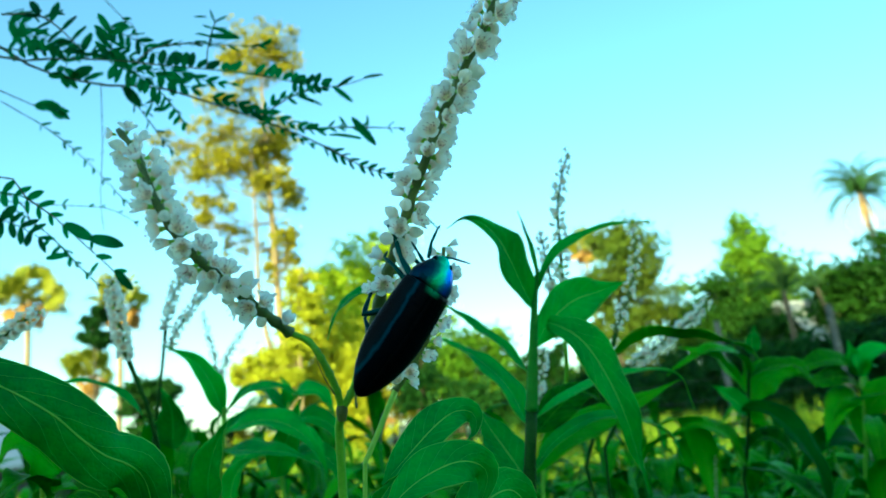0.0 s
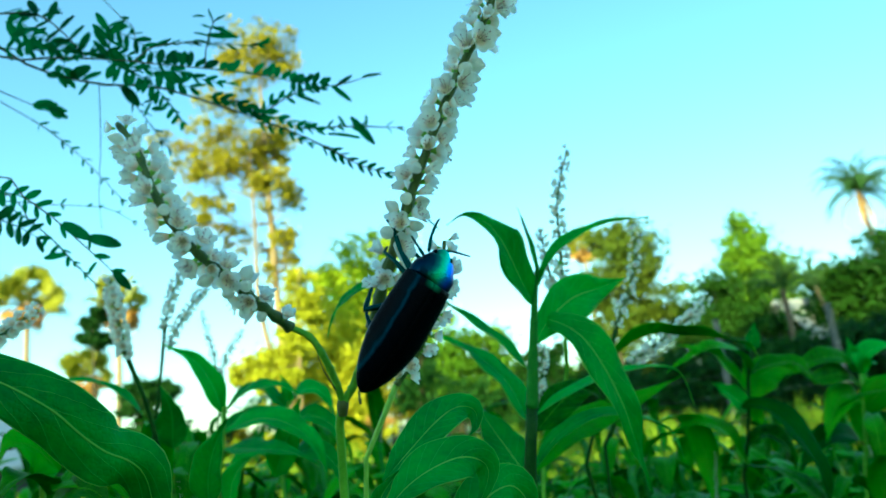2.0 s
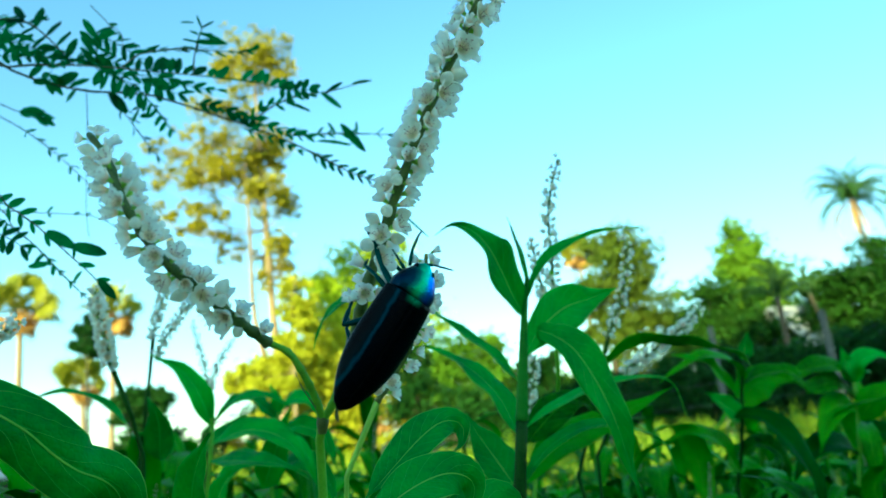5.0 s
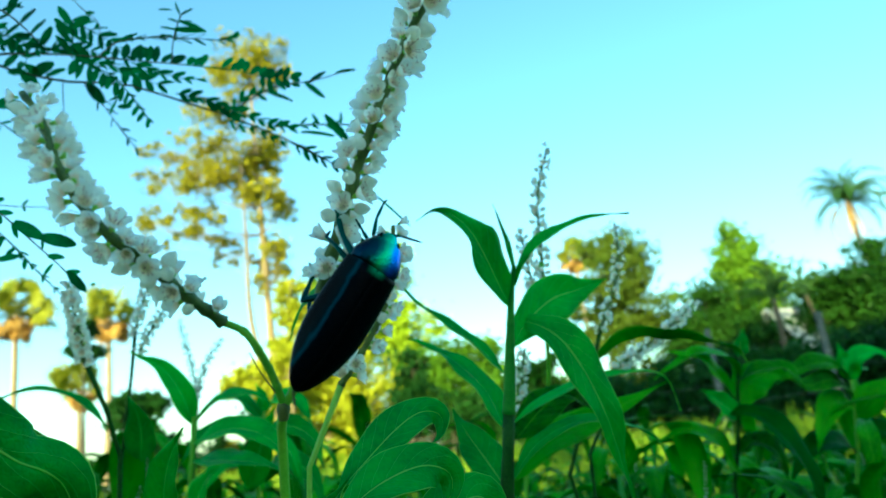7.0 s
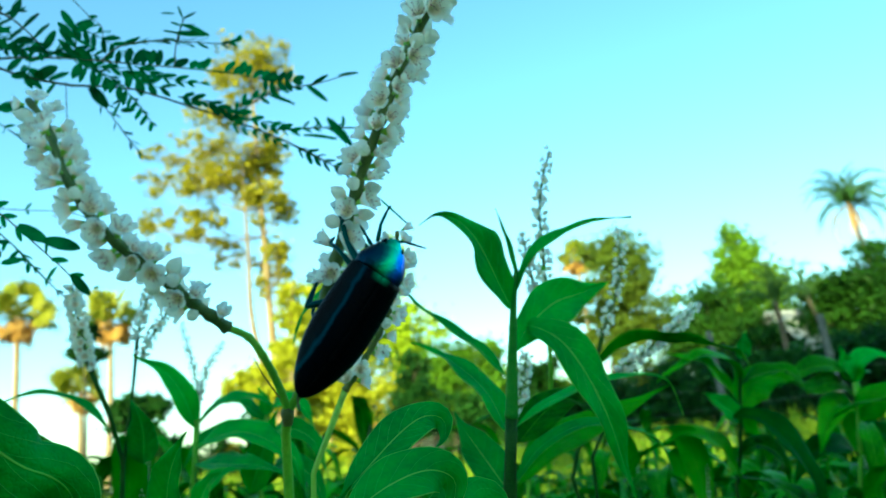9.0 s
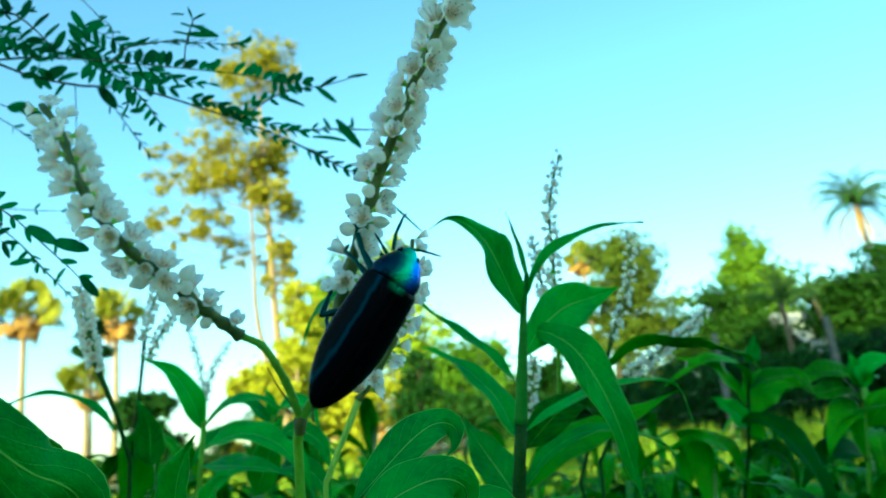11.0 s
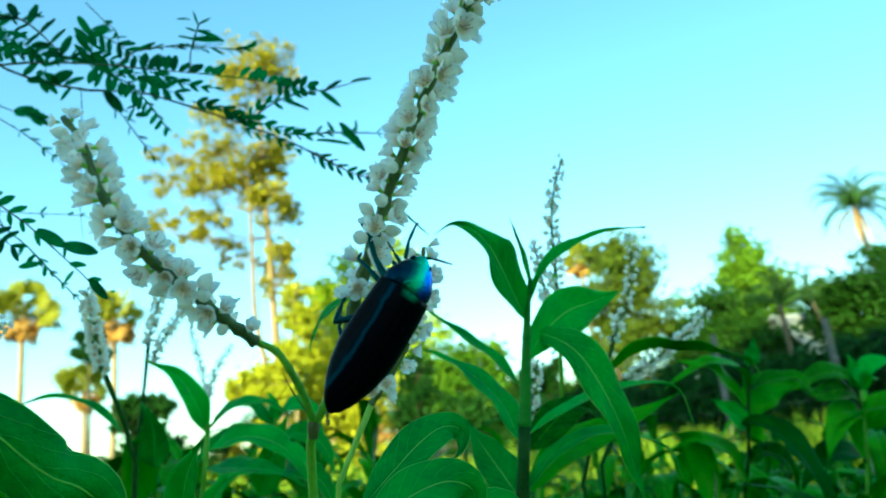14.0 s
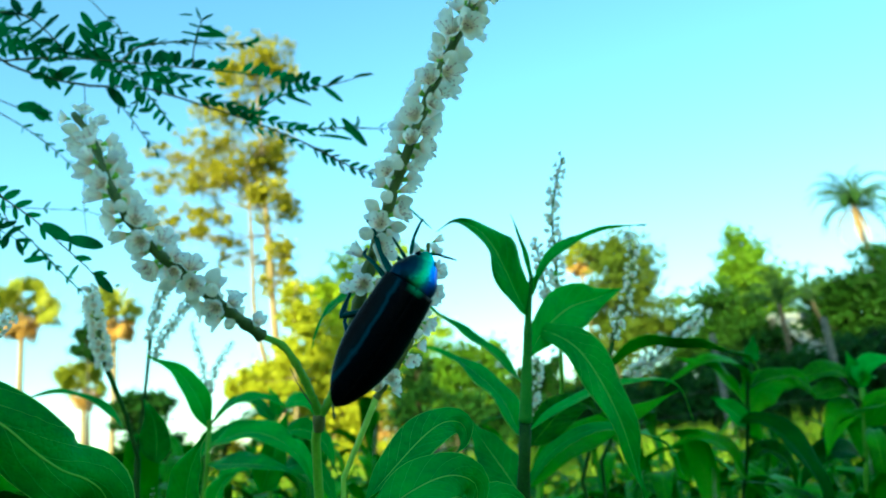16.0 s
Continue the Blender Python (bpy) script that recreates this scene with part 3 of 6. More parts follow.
def tree(name, label, base, top, clusters, bark, leaves, r0, per=500, size=0.14, seed=0, twin=None, category="tree", limb=0.35):
    """A tapered trunk with limbs to every cluster, and a crown of many leaves."""
    ob = thing(name, label, category, at=base)
    here = Matrix.Translation(base).inverted()
    rnd = random.Random(seed)
    b, t = Vector(base), Vector(top)
    pieces = []
    axis = [b, b.lerp(t, 0.35) + Vector((rnd.uniform(-1, 1), rnd.uniform(-1, 1), 0)) * r0, b.lerp(t, 0.7) + Vector((rnd.uniform(-1, 1), rnd.uniform(-1, 1), 0)) * r0, t]
    c = curve_through(axis, 16)
    pieces.append((*tube_data(c, r0 * (1.15 - 0.95 * np.linspace(0, 1, 17) ** 0.8), 9), 0))
    for p, r in clusters:
        p = Vector(p)
        i = max(3, min(15, int(16 * (p.z - b.z - r * 0.8) / max(0.1, t.z - b.z))))
        s = Vector(c[i])
        mid = s.lerp(p, 0.5) + Vector((0, 0, -0.1 * (p - s).length))
        q = curve_through([s, mid, p], 6)
        pieces.append((*tube_data(q, np.linspace(r0 * limb * (1.1 - i / 18), r0 * 0.2 * limb, 7), 5), 0))
        for k in range(4):
            e = p + Vector((rnd.gauss(0, 1), rnd.gauss(0, 1), rnd.gauss(0, 0.7))) * r * 0.5
            pieces.append((*tube_data(curve_through([q[4], e], 3), np.linspace(r0 * 0.23 * limb, r0 * 0.09 * limb, 4), 4), 0))
    if twin:
        q = curve_through([b + Vector((r0 * 2, 0.3, 0)), *[Vector(w) for w in twin]], 14)
        pieces.append((*tube_data(q, np.linspace(r0 * 0.75, r0 * 0.2, 15), 8), 0))
    v, f, _ = join(pieces)
    part("trunk", mesh_of("trunk", [here @ Vector(q) for q in v], f, bark), ob)
    v, f = clump_leaves(clusters, per, size, seed)
    part("crown", mesh_of("crown", [here @ q for q in v], f, leaves, smooth=False), ob)
    return ob


def foot(p):
    return (p[0], p[1], height(p[0], p[1]) - 0.03)


def puffs(groups, seed):
    """Many small leaf clusters in loose groups: centre, spread sideways, spread upwards, count, least and largest radius."""
    rnd = random.Random(seed)
    out = []
    for (x, y, z), sx, sz, count, lo, hi in groups:
        for k in range(count):
            a, q = rnd.uniform(0, 6.283), math.sqrt(rnd.random())
            out.append(((x + sx * q * math.cos(a), y + rnd.uniform(-0.6, 0.6) * sx, z + sz * q * math.sin(a)), rnd.uniform(lo, hi)))
    return out


def loose(clusters, share):
    """The same clusters, each wider, so that their leaves mingle."""
    return [(at, r * share) for at, r in clusters]


# tall sunlit tree, thin pale trunks, open crown
tree("tall_tree", "tall slender tree with pale trunk and golden-green leaves", foot((-6.28, 26.61, 2.23)), (-6.15, 23.06, 15.41),
     loose(puffs((((-5.75, 23.08, 14.95), 1.15, 0.90, 20, 0.32, 0.56), ((-7.43, 23.23, 14.78), 0.45, 0.35, 4, 0.30, 0.45), ((-8.00, 24.05, 11.6), 1.75, 1.45, 30, 0.28, 0.52), ((-5.96, 24.14, 11.4), 0.75, 1.20, 12, 0.22, 0.42), ((-7.12, 24.3, 10.81), 0.95, 1.0, 13, 0.30, 0.52),
            ((-10.0, 24.05, 11.6), 0.60, 1.10, 8, 0.20, 0.40), ((-5.55, 24.6, 9.68), 0.45, 0.50, 6, 0.28, 0.46), ((-9.5, 24.68, 9.41), 1.50, 0.60, 12, 0.14, 0.30), ((-6.1, 25.18, 7.53), 0.65, 1.10, 12, 0.20, 0.38),
            ((-7.61, 24.98, 8.3), 0.95, 0.60, 8, 0.14, 0.30), ((-5.77, 24.09, 11.59), 0.60, 0.80, 8, 0.14, 0.28),
            ((-6.71, 21.30, 12.39), 0.90, 0.70, 10, 0.22, 0.42), ((-5.76, 22.95, 9.32), 0.75, 0.90, 11, 0.20, 0.40), ((-8.50, 23.12, 9.05), 1.20, 0.60, 9, 0.18, 0.36), ((-5.61, 23.67, 7.75), 0.50, 0.45, 6, 0.20, 0.38)), 3), 1.18),
     BARK, GOLD_LEAF, 0.19, per=175, size=0.105, seed=3, limb=0.10, twin=((-6.95, 25.42, 5.11), (-6.8, 24.36, 8.26), (-6.67, 23.52, 11.01)))


def fan_leaf_mesh(mat, radius, seed, droop):
    """A fan palm leaf: pleated blades round a stalk."""
    rnd = random.Random(seed)
    verts, faces = [], []
    v, f = tube_data(curve_through([(0, 0, 0), (radius * 0.5, 0, 0.06), (radius, 0, 0)], 5), np.linspace(0.05, 0.03, 6), 4)
    verts += [tuple(q) for q in v]
    faces += f
    for k in range(17):
        a = radians(-115 + 230 * k / 16)
        le = radius * rnd.uniform(0.66, 0.84) * (1 - 0.2 * abs(k - 8) / 8)
        d = np.array((math.cos(a), math.sin(a), 0.12 * (k % 2)))
        s = np.array((-math.sin(a), math.cos(a), 0))
        o = len(verts)
        hub = np.array((radius, 0, 0))
        for p in (hub, hub + d * le * 0.55 + s * le * 0.105, hub + d * le * 0.55 - s * le * 0.105, hub + d * le + np.array((0, 0, -droop * le))):
            verts.append(tuple(p))
        faces += [(o, o + 2, o + 1), (o + 1, o + 2, o + 3)]
    return mesh_of("fan_leaf", verts, faces, mat, smooth=False)


FANS = [fan_leaf_mesh(PALM_LEAF, 1.25, k, 0.2 + 0.1 * k) for k in range(3)]
DEAD_FANS = [fan_leaf_mesh(DEAD_LEAF, 1.1, k + 5, 0.5) for k in range(2)]


def sugar_palm(crown, size, seed, dead=10, label="sugar palm with round fan-leaf crown and dry orange skirt"):
    rnd = random.Random(seed)
    base = foot(crown)
    ob = thing("sugar_palm", label, "palm tree", "sugar palms on the skyline", at=base)
    h = crown[2] - base[2]
    part("trunk", tube("trunk", [(0, 0, 0), (0.1, 0, h * 0.5), (0, 0, h)], 0.2, 0.15, BARK, 18, 9, 0.1, 2), ob)
    for k in range(34):
        el = math.asin(rnd.uniform(-0.22, 1.0))
        m = pose(0, 0, h, 0, 0, k * 137.5) @ pose(0, 0, 0, 0, -math.degrees(el), 0) @ pose(0, 0, 0, rnd.uniform(-80, 80), 0, 0) @ Matrix.Scale(size * rnd.uniform(0.45, 1.08), 4)
        part("leaf", FANS[k % 3], ob, m=m)
    for k in range(dead):
        el = radians(rnd.uniform(-76, -12))
        m = pose(0, 0, h - 0.15, 0, 0, k * 97.0) @ pose(0, 0, 0, 0, -math.degrees(el), 0) @ pose(0, 0, 0, rnd.uniform(-60, 60), 0, 0) @ Matrix.Scale(size * rnd.uniform(0.5, 0.9), 4)
        part("dead_leaf", DEAD_FANS[k % 2], ob, "dry orange-brown hanging leaf", m=m)
    return ob


sugar_palm((-26.62, 42.92, 10.98), 1.34, 1, 22)
sugar_palm((-21.85, 45.08, 10.61), 1.22, 2, 20)
sugar_palm((-26.5, 50.41, 6.7), 1.18, 4, 13)
sugar_palm((11.78, 58.4, 14.2), 1.0, 5, 30, "distant sugar palm with large dry orange leaf skirt")


def frond_mesh(mat, length, seed):
    """A feather palm frond: an arching rib with narrow hanging leaflets."""
    rnd = random.Random(seed)
    c = curve_through([(0, 0, 0), (length * 0.35, 0, length * 0.22), (length * 0.75, 0, length * 0.17), (length, 0, -length * 0.12)], 16)
    v, f = tube_data(c, np.linspace(0.05, 0.012, 17), 4)
    verts, faces = [tuple(q) for q in v], list(f)
    t = tangents(c)
    for i in range(2, 17):
        for side in (-1, 1):
            for h in (0, 0.5):
                le = length * 0.15 * math.sin(math.pi * (0.15 + 0.8 * i / 16)) * rnd.uniform(0.85, 1.1)
                p = c[i] - t[i] * h * length / 16
                d = np.array((0.45, side * 0.75, -rnd.uniform(0.35, 0.8)))
                d /= np.linalg.norm(d)
                w = t[i] * 0.034
                o = len(verts)
                for q in (p - w, p + w, p + d * le * 0.6 + w, p + d * le * 0.6 - w, p + d * le + np.array((0, 0, -0.15 * le))):
                    verts.append(tuple(q))
                faces += [(o, o + 1, o + 2, o + 3), (o + 3, o + 2, o + 4)]
    return mesh_of("frond", verts, faces, mat, smooth=False)


FRONDS = [frond_mesh(COCO_LEAF, 3.0, k) for k in range(3)]
DRY_FROND = frond_mesh(DEAD_LEAF, 2.6, 8)


def coconut_palm(crown, size, seed, label, fronds=20, dry=2, lean=0.0, r=0.22, bark=None):
    rnd = random.Random(seed)
    base = foot((crown[0] + lean, crown[1], 0))
    ob = thing("coconut_palm", label, "palm tree", "coconut palms", at=base)
    h = crown[2] - base[2]
    part("trunk", tube("trunk", [(0, 0, 0), (-lean * 0.35, 0, h * 0.5), (-lean, 0, h)], r, r * 0.65, bark or BARK_DARK, 18, 9, 0.12, 2), ob)
    for k in range(fronds):
        m = pose(-lean, 0, h, 0, 0, k * 137.5) @ pose(0, 0, 0, 0, rnd.uniform(-78, 38), 0) @ Matrix.Scale(size * rnd.uniform(0.75, 1.1), 4)
        part("frond", FRONDS[k % 3], ob, m=m)
    for k in range(dry):
        m = pose(-lean, 0, h - 0.1, 0, 0, k * 97 + 40) @ pose(0, 0, 0, 0, 55 + k % 3 * 9, 0) @ Matrix.Scale(size * 0.9, 4)
        part("dry_frond", DRY_FROND, ob, "dry brown hanging frond", m=m)
    return ob


coconut_palm((34.56, 56, 15.99), 1.45, 2, "tall coconut palm with sunlit trunk above the trees", 26, 3, 0.9, 0.22, BARK_DARK)
coconut_palm((12.39, 25.99, 4.4), 0.66, 7, "low coconut palm with drooping dark fronds", 15, 0, 0.0, 0.13)
coconut_palm((14.62, 27.98, 4.72), 0.55, 9, "low coconut palm leaning among dense trees", 9, 0, 0.8, 0.10)

# trees round the field
tree("broad_tree", "broad olive-green tree in evening sun", foot((7.68, 34.52, 3.05)), (8.26, 33.19, 8.36),
     [((8.0, 33.17, 8.5), 1.15), ((8.92, 33.27, 8.03), 1.38), ((7.85, 32.6, 6.6), 1.61), ((9.46, 33.62, 6.63), 1.38), ((9.56, 34.03, 5.01), 1.26), ((7.26, 33.9, 5.51), 1.26), ((8.39, 33.7, 4.26), 1.38)],
     BARK_DARK, OLIVE_LEAF, 0.26, per=600, size=0.16, seed=11)
tree("bamboo_clump", "bright green bamboo clump rising above darker trees", foot((14.95, 36.72, 2.48)), (15.45, 35.03, 9.25),
     [((15.26, 35.06, 9.13), 0.80), ((15.56, 35.31, 8.1), 1.26), ((16.2, 35.54, 7.19), 1.26), ((14.89, 35.51, 7.32), 1.03), ((15.39, 35.38, 5.76), 1.72), ((16.89, 35.63, 6.83), 0.92), ((14.42, 35.92, 5.66), 1.26), ((17.7, 35.79, 6.18), 0.92), ((15.7, 35.67, 4.6), 1.3), ((16.84, 36.09, 4.99), 1.1), ((15.13, 35.97, 3.4), 1.4), ((16.44, 35.97, 3.4), 1.3)],
     BARK_DARK, GREEN_LEAF, 0.18, per=700, size=0.15, seed=12, category="bamboo")
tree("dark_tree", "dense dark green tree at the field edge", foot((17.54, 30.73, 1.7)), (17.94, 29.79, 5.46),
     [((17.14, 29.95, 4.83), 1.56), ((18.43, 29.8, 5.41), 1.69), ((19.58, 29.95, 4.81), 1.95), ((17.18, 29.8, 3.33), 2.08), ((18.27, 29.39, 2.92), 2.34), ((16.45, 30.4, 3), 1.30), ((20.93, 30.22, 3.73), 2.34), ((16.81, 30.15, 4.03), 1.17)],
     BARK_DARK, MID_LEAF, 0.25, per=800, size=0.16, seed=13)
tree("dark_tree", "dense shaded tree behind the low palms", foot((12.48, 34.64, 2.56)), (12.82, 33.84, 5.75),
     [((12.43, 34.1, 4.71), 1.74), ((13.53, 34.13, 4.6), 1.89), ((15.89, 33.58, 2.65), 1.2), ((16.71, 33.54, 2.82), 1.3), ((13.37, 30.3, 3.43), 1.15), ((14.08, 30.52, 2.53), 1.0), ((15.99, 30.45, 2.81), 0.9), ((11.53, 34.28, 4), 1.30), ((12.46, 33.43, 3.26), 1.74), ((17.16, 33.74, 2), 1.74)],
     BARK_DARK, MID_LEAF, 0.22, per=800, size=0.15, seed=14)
tree("slim_tree", "thin airy tree with sparse leaves", foot((12.91, 40.7, 3.02)), (13.38, 39.61, 7.4),
     [((13.33, 39.73, 6.93), 0.8), ((12.71, 40.03, 5.73), 0.9), ((13.86, 40.02, 5.77), 0.8), ((12.72, 40.38, 4.31), 1.2)],
     BARK_DARK, GREEN_LEAF, 0.15, per=220, size=0.15, seed=15)
tree("green_tree", "sunlit green tree across the field", foot((-4.46, 32.7, 2.1)), (-3.55, 31.2, 8.07),
     [((-4.95, 31.42, 7.2), 1.17), ((-3.78, 31.14, 8.35), 1.17), ((-2.41, 30.98, 8.97), 1.04), ((-3.71, 31.58, 6.57), 1.69), ((-2.37, 31.49, 6.94), 1.30), ((-4.8, 31.37, 5.36), 1.82), ((-3.05, 31.47, 4.93), 1.82), ((-1.53, 31.95, 5.08), 1.56), ((-5.67, 31.28, 7.78), 0.78)],
     BARK_DARK, SUNNY_LEAF, 0.24, per=700, size=0.15, seed=16)
tree("yellow_tree", "low golden-leaved tree in full sun", foot((-5.08, 28.69, 1.63)), (-4.75, 27.93, 4.69),
     [((-5.73, 27.57, 6.12), 0.78), ((-4.77, 27.98, 4.48), 1.43), ((-3.63, 27.27, 3.18), 1.43), ((-5.56, 28.24, 3.45), 1.43), ((-6.87, 28.09, 4.03), 1.17), ((-4.37, 27.47, 2.41), 1.56), ((-6.56, 28.43, 2.67), 1.30), ((-7.84, 28.23, 3.46), 0.91)],
     BARK, LIME_LEAF, 0.2, per=700, size=0.13, seed=17)
tree("golden_tree", "slim golden-leaved tree beside the tall trunks", foot((-5.92, 25.59, 2.17)), (-5.25, 24.34, 6.82),
     puffs((((-5.35, 24.7, 5.46), 0.55, 1.50, 16, 0.22, 0.42), ((-7.12, 25.29, 3.28), 1.00, 0.70, 14, 0.28, 0.46), ((-6.09, 25.27, 3.37), 0.80, 0.80, 10, 0.28, 0.46)), 22),
     BARK, LIME_LEAF, 0.09, per=1300, size=0.11, seed=22, limb=0.15)
tree("green_tree", "sunlit leafy tree at the field edge", foot((-0.07, 30.76, 1.6)), (0.21, 30.11, 4.18),
     [((-0.83, 30.26, 3.58), 1.43), ((0.45, 30.12, 4.16), 1.17), ((1.34, 30.32, 3.36), 1.30), ((-0.23, 29.55, 2.29), 1.56), ((1.41, 29.6, 2.12), 1.43), ((-1.63, 29.52, 2.43), 1.30)],
     BARK_DARK, GREEN_LEAF, 0.2, per=700, size=0.14, seed=18)
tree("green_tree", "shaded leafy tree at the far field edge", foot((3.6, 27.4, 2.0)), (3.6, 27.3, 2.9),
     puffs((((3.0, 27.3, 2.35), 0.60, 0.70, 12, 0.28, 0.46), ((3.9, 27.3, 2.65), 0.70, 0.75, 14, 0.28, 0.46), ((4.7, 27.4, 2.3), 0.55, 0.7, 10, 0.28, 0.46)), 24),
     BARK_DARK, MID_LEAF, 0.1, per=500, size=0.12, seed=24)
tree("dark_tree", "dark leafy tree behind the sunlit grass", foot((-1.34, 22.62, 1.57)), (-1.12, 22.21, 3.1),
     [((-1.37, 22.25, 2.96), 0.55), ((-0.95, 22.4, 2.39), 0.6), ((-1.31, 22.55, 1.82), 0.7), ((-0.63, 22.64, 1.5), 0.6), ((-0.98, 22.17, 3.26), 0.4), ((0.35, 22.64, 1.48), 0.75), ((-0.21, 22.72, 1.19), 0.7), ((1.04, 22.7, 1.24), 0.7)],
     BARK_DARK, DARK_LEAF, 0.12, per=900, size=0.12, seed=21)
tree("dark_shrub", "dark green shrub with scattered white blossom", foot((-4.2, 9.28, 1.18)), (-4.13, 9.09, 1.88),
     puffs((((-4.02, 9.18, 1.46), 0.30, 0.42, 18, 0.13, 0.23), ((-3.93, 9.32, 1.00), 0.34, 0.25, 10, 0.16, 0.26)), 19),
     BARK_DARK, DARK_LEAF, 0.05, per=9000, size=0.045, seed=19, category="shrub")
tree("dry_shrub", "small shrub with dry orange leaves", foot((-1.47, 12.48, 0.83)), (-1.44, 12.4, 1.11),
     puffs((((-1.44, 12.4, 1.13), 0.22, 0.16, 7, 0.05, 0.10),), 23), BARK, DEAD_LEAF, 0.02, per=6000, size=0.035, seed=23, category="shrub")
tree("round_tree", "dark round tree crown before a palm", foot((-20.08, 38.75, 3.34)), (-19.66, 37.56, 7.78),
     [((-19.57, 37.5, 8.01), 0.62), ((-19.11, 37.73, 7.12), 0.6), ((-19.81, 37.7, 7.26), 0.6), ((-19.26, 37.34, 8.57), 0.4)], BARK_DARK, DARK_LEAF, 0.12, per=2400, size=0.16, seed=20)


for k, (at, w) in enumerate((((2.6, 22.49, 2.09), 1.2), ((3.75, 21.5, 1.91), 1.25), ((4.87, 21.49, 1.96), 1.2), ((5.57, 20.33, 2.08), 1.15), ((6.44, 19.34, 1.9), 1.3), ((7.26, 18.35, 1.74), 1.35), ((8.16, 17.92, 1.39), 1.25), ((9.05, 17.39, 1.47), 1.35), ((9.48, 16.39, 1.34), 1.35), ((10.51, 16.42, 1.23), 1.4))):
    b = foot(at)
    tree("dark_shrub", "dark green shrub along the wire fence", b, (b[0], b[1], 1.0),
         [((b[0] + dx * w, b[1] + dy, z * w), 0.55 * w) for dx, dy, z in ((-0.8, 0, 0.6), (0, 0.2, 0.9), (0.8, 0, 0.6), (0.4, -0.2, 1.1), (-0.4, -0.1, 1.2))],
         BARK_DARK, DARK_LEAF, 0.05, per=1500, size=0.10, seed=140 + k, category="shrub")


def treeline():
    """Low bushes that close the field all round."""
    rnd = random.Random(31)
    for k in range(26):
        a = radians(-46 + 92 * k / 25)
        d = rnd.uniform(38, 60)
        x, y = d * math.sin(a), d * math.cos(a)
        hi = rnd.uniform(1.6, 2.8) * (0.7 if x < -13 else 1.55 if x < 16 else 1.0)
        cl = [((x + rnd.uniform(-2.2, 2.2), y + rnd.uniform(-1, 1), hi * rnd.uniform(0.35, 0.85)), hi * rnd.uniform(0.35, 0.5)) for _ in range(5)]
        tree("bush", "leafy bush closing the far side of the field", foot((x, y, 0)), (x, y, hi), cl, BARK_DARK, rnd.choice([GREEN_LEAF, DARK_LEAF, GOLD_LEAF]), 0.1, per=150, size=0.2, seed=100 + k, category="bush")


treeline()
for k, at in enumerate(((-9.99, 24.6, 1.94), (-8.26, 23.58, 1.88), (-7.44, 24.58, 1.99), (-5.83, 23.58, 1.88), (-4.72, 24.62, 1.85), (-3.36, 24.64, 1.77))):
    b = foot(at)
    tree("bush", "low leafy bush at the edge of the field", b, (b[0], b[1], 0.9), puffs((((b[0], b[1], 0.55), 0.9, 0.45, 9, 0.25, 0.42),), 200 + k), BARK_DARK, (LIME_LEAF if b[0] > -8 else MID_LEAF) if k % 2 else SUNNY_LEAF, 0.04, per=1400, size=0.09, seed=200 + k, category="bush")


def shade_trees():
    """A dense tree row added unseen behind; its evening shade covers the near plants."""
    rnd = random.Random(41)
    for k in range(5):
        x, y = -10.4 + k * 2.7, -12 + rnd.uniform(-0.5, 0.5)
        hi = rnd.uniform(5.3, 5.9)
        cl = [((x + rnd.uniform(-1.2, 1.2), y + rnd.uniform(-0.7, 0.7), 0.9 + (hi - 2.0) * q / 8), 1.35) for q in range(9)]
        tree("shade_tree", "unseen dense evergreen tree added to shade near plants", foot((x, y, 0)), (x, y, hi - 1), cl, BARK_DARK, DARK_LEAF, 0.15, per=800, size=0.22, seed=60 + k)
    # also added out of view: high crowns that shade the trees to the right
    for k, (x, hi) in enumerate(((-12.6, 20.5), (-9.8, 21.0), (-7.0, 21.0), (-4.4, 19.5))):
        y = -30.0
        cl = [((x + rnd.uniform(-1.3, 1.3), y + rnd.uniform(-1.0, 1.0), 14.8 + (hi - 16.8) * q / 10), 2.0) for q in range(11)]
        tree("shade_tree", "unseen very tall tree added to shade far trees", foot((x, y, 0)), (x, y, hi - 2), cl, BARK_DARK, DARK_LEAF, 0.35, per=500, size=0.28, seed=80 + k)


shade_trees()


# ---- fence and houses ----
def fence_post(top, h=1.7, lean=0.0):
    base = foot((top[0], top[1], 0))
    ob = thing("fence_post", "grey weathered concrete fence post in grass", "fence post", "posts of the wire fence", at=base)
    s = 0.05
    verts, faces = [], []
    for z, w in ((0, s), (h - 0.03, s * 0.9), (h, s * 0.7)):
        verts += [(-w + lean * z, -w, z), (w + lean * z, -w, z), (w + lean * z, w, z), (-w + lean * z, w, z)]
    for i in (0, 4):
        faces += [(i + k, i + (k + 1) % 4, i + 4 + (k + 1) % 4, i + 4 + k) for k in range(4)]
    faces += [(8, 9, 10, 11), (3, 2, 1, 0)]
    part("shaft", mesh_of("shaft", verts, faces, CONCRETE, smooth=False), ob)
    for z in (0.45, 0.85, 1.25, 1.55):
        part("wire_tie", tube("wire_tie", [(-s * 1.2 + lean * z, -s * 1.1, z), (s * 1.2 + lean * z, -s * 1.1, z + 0.01)], 0.006, 0.006, WIRE, 3, 5), ob)
    return ob


POSTS = [(5.24, 14.07, 2.38), (6.7, 12.55, 2.26), (8.05, 11.05, 2.1), (3.24, 15.61, 2.42)]
for p in POSTS:
    fence_post(p, max(1.2, p[2]))
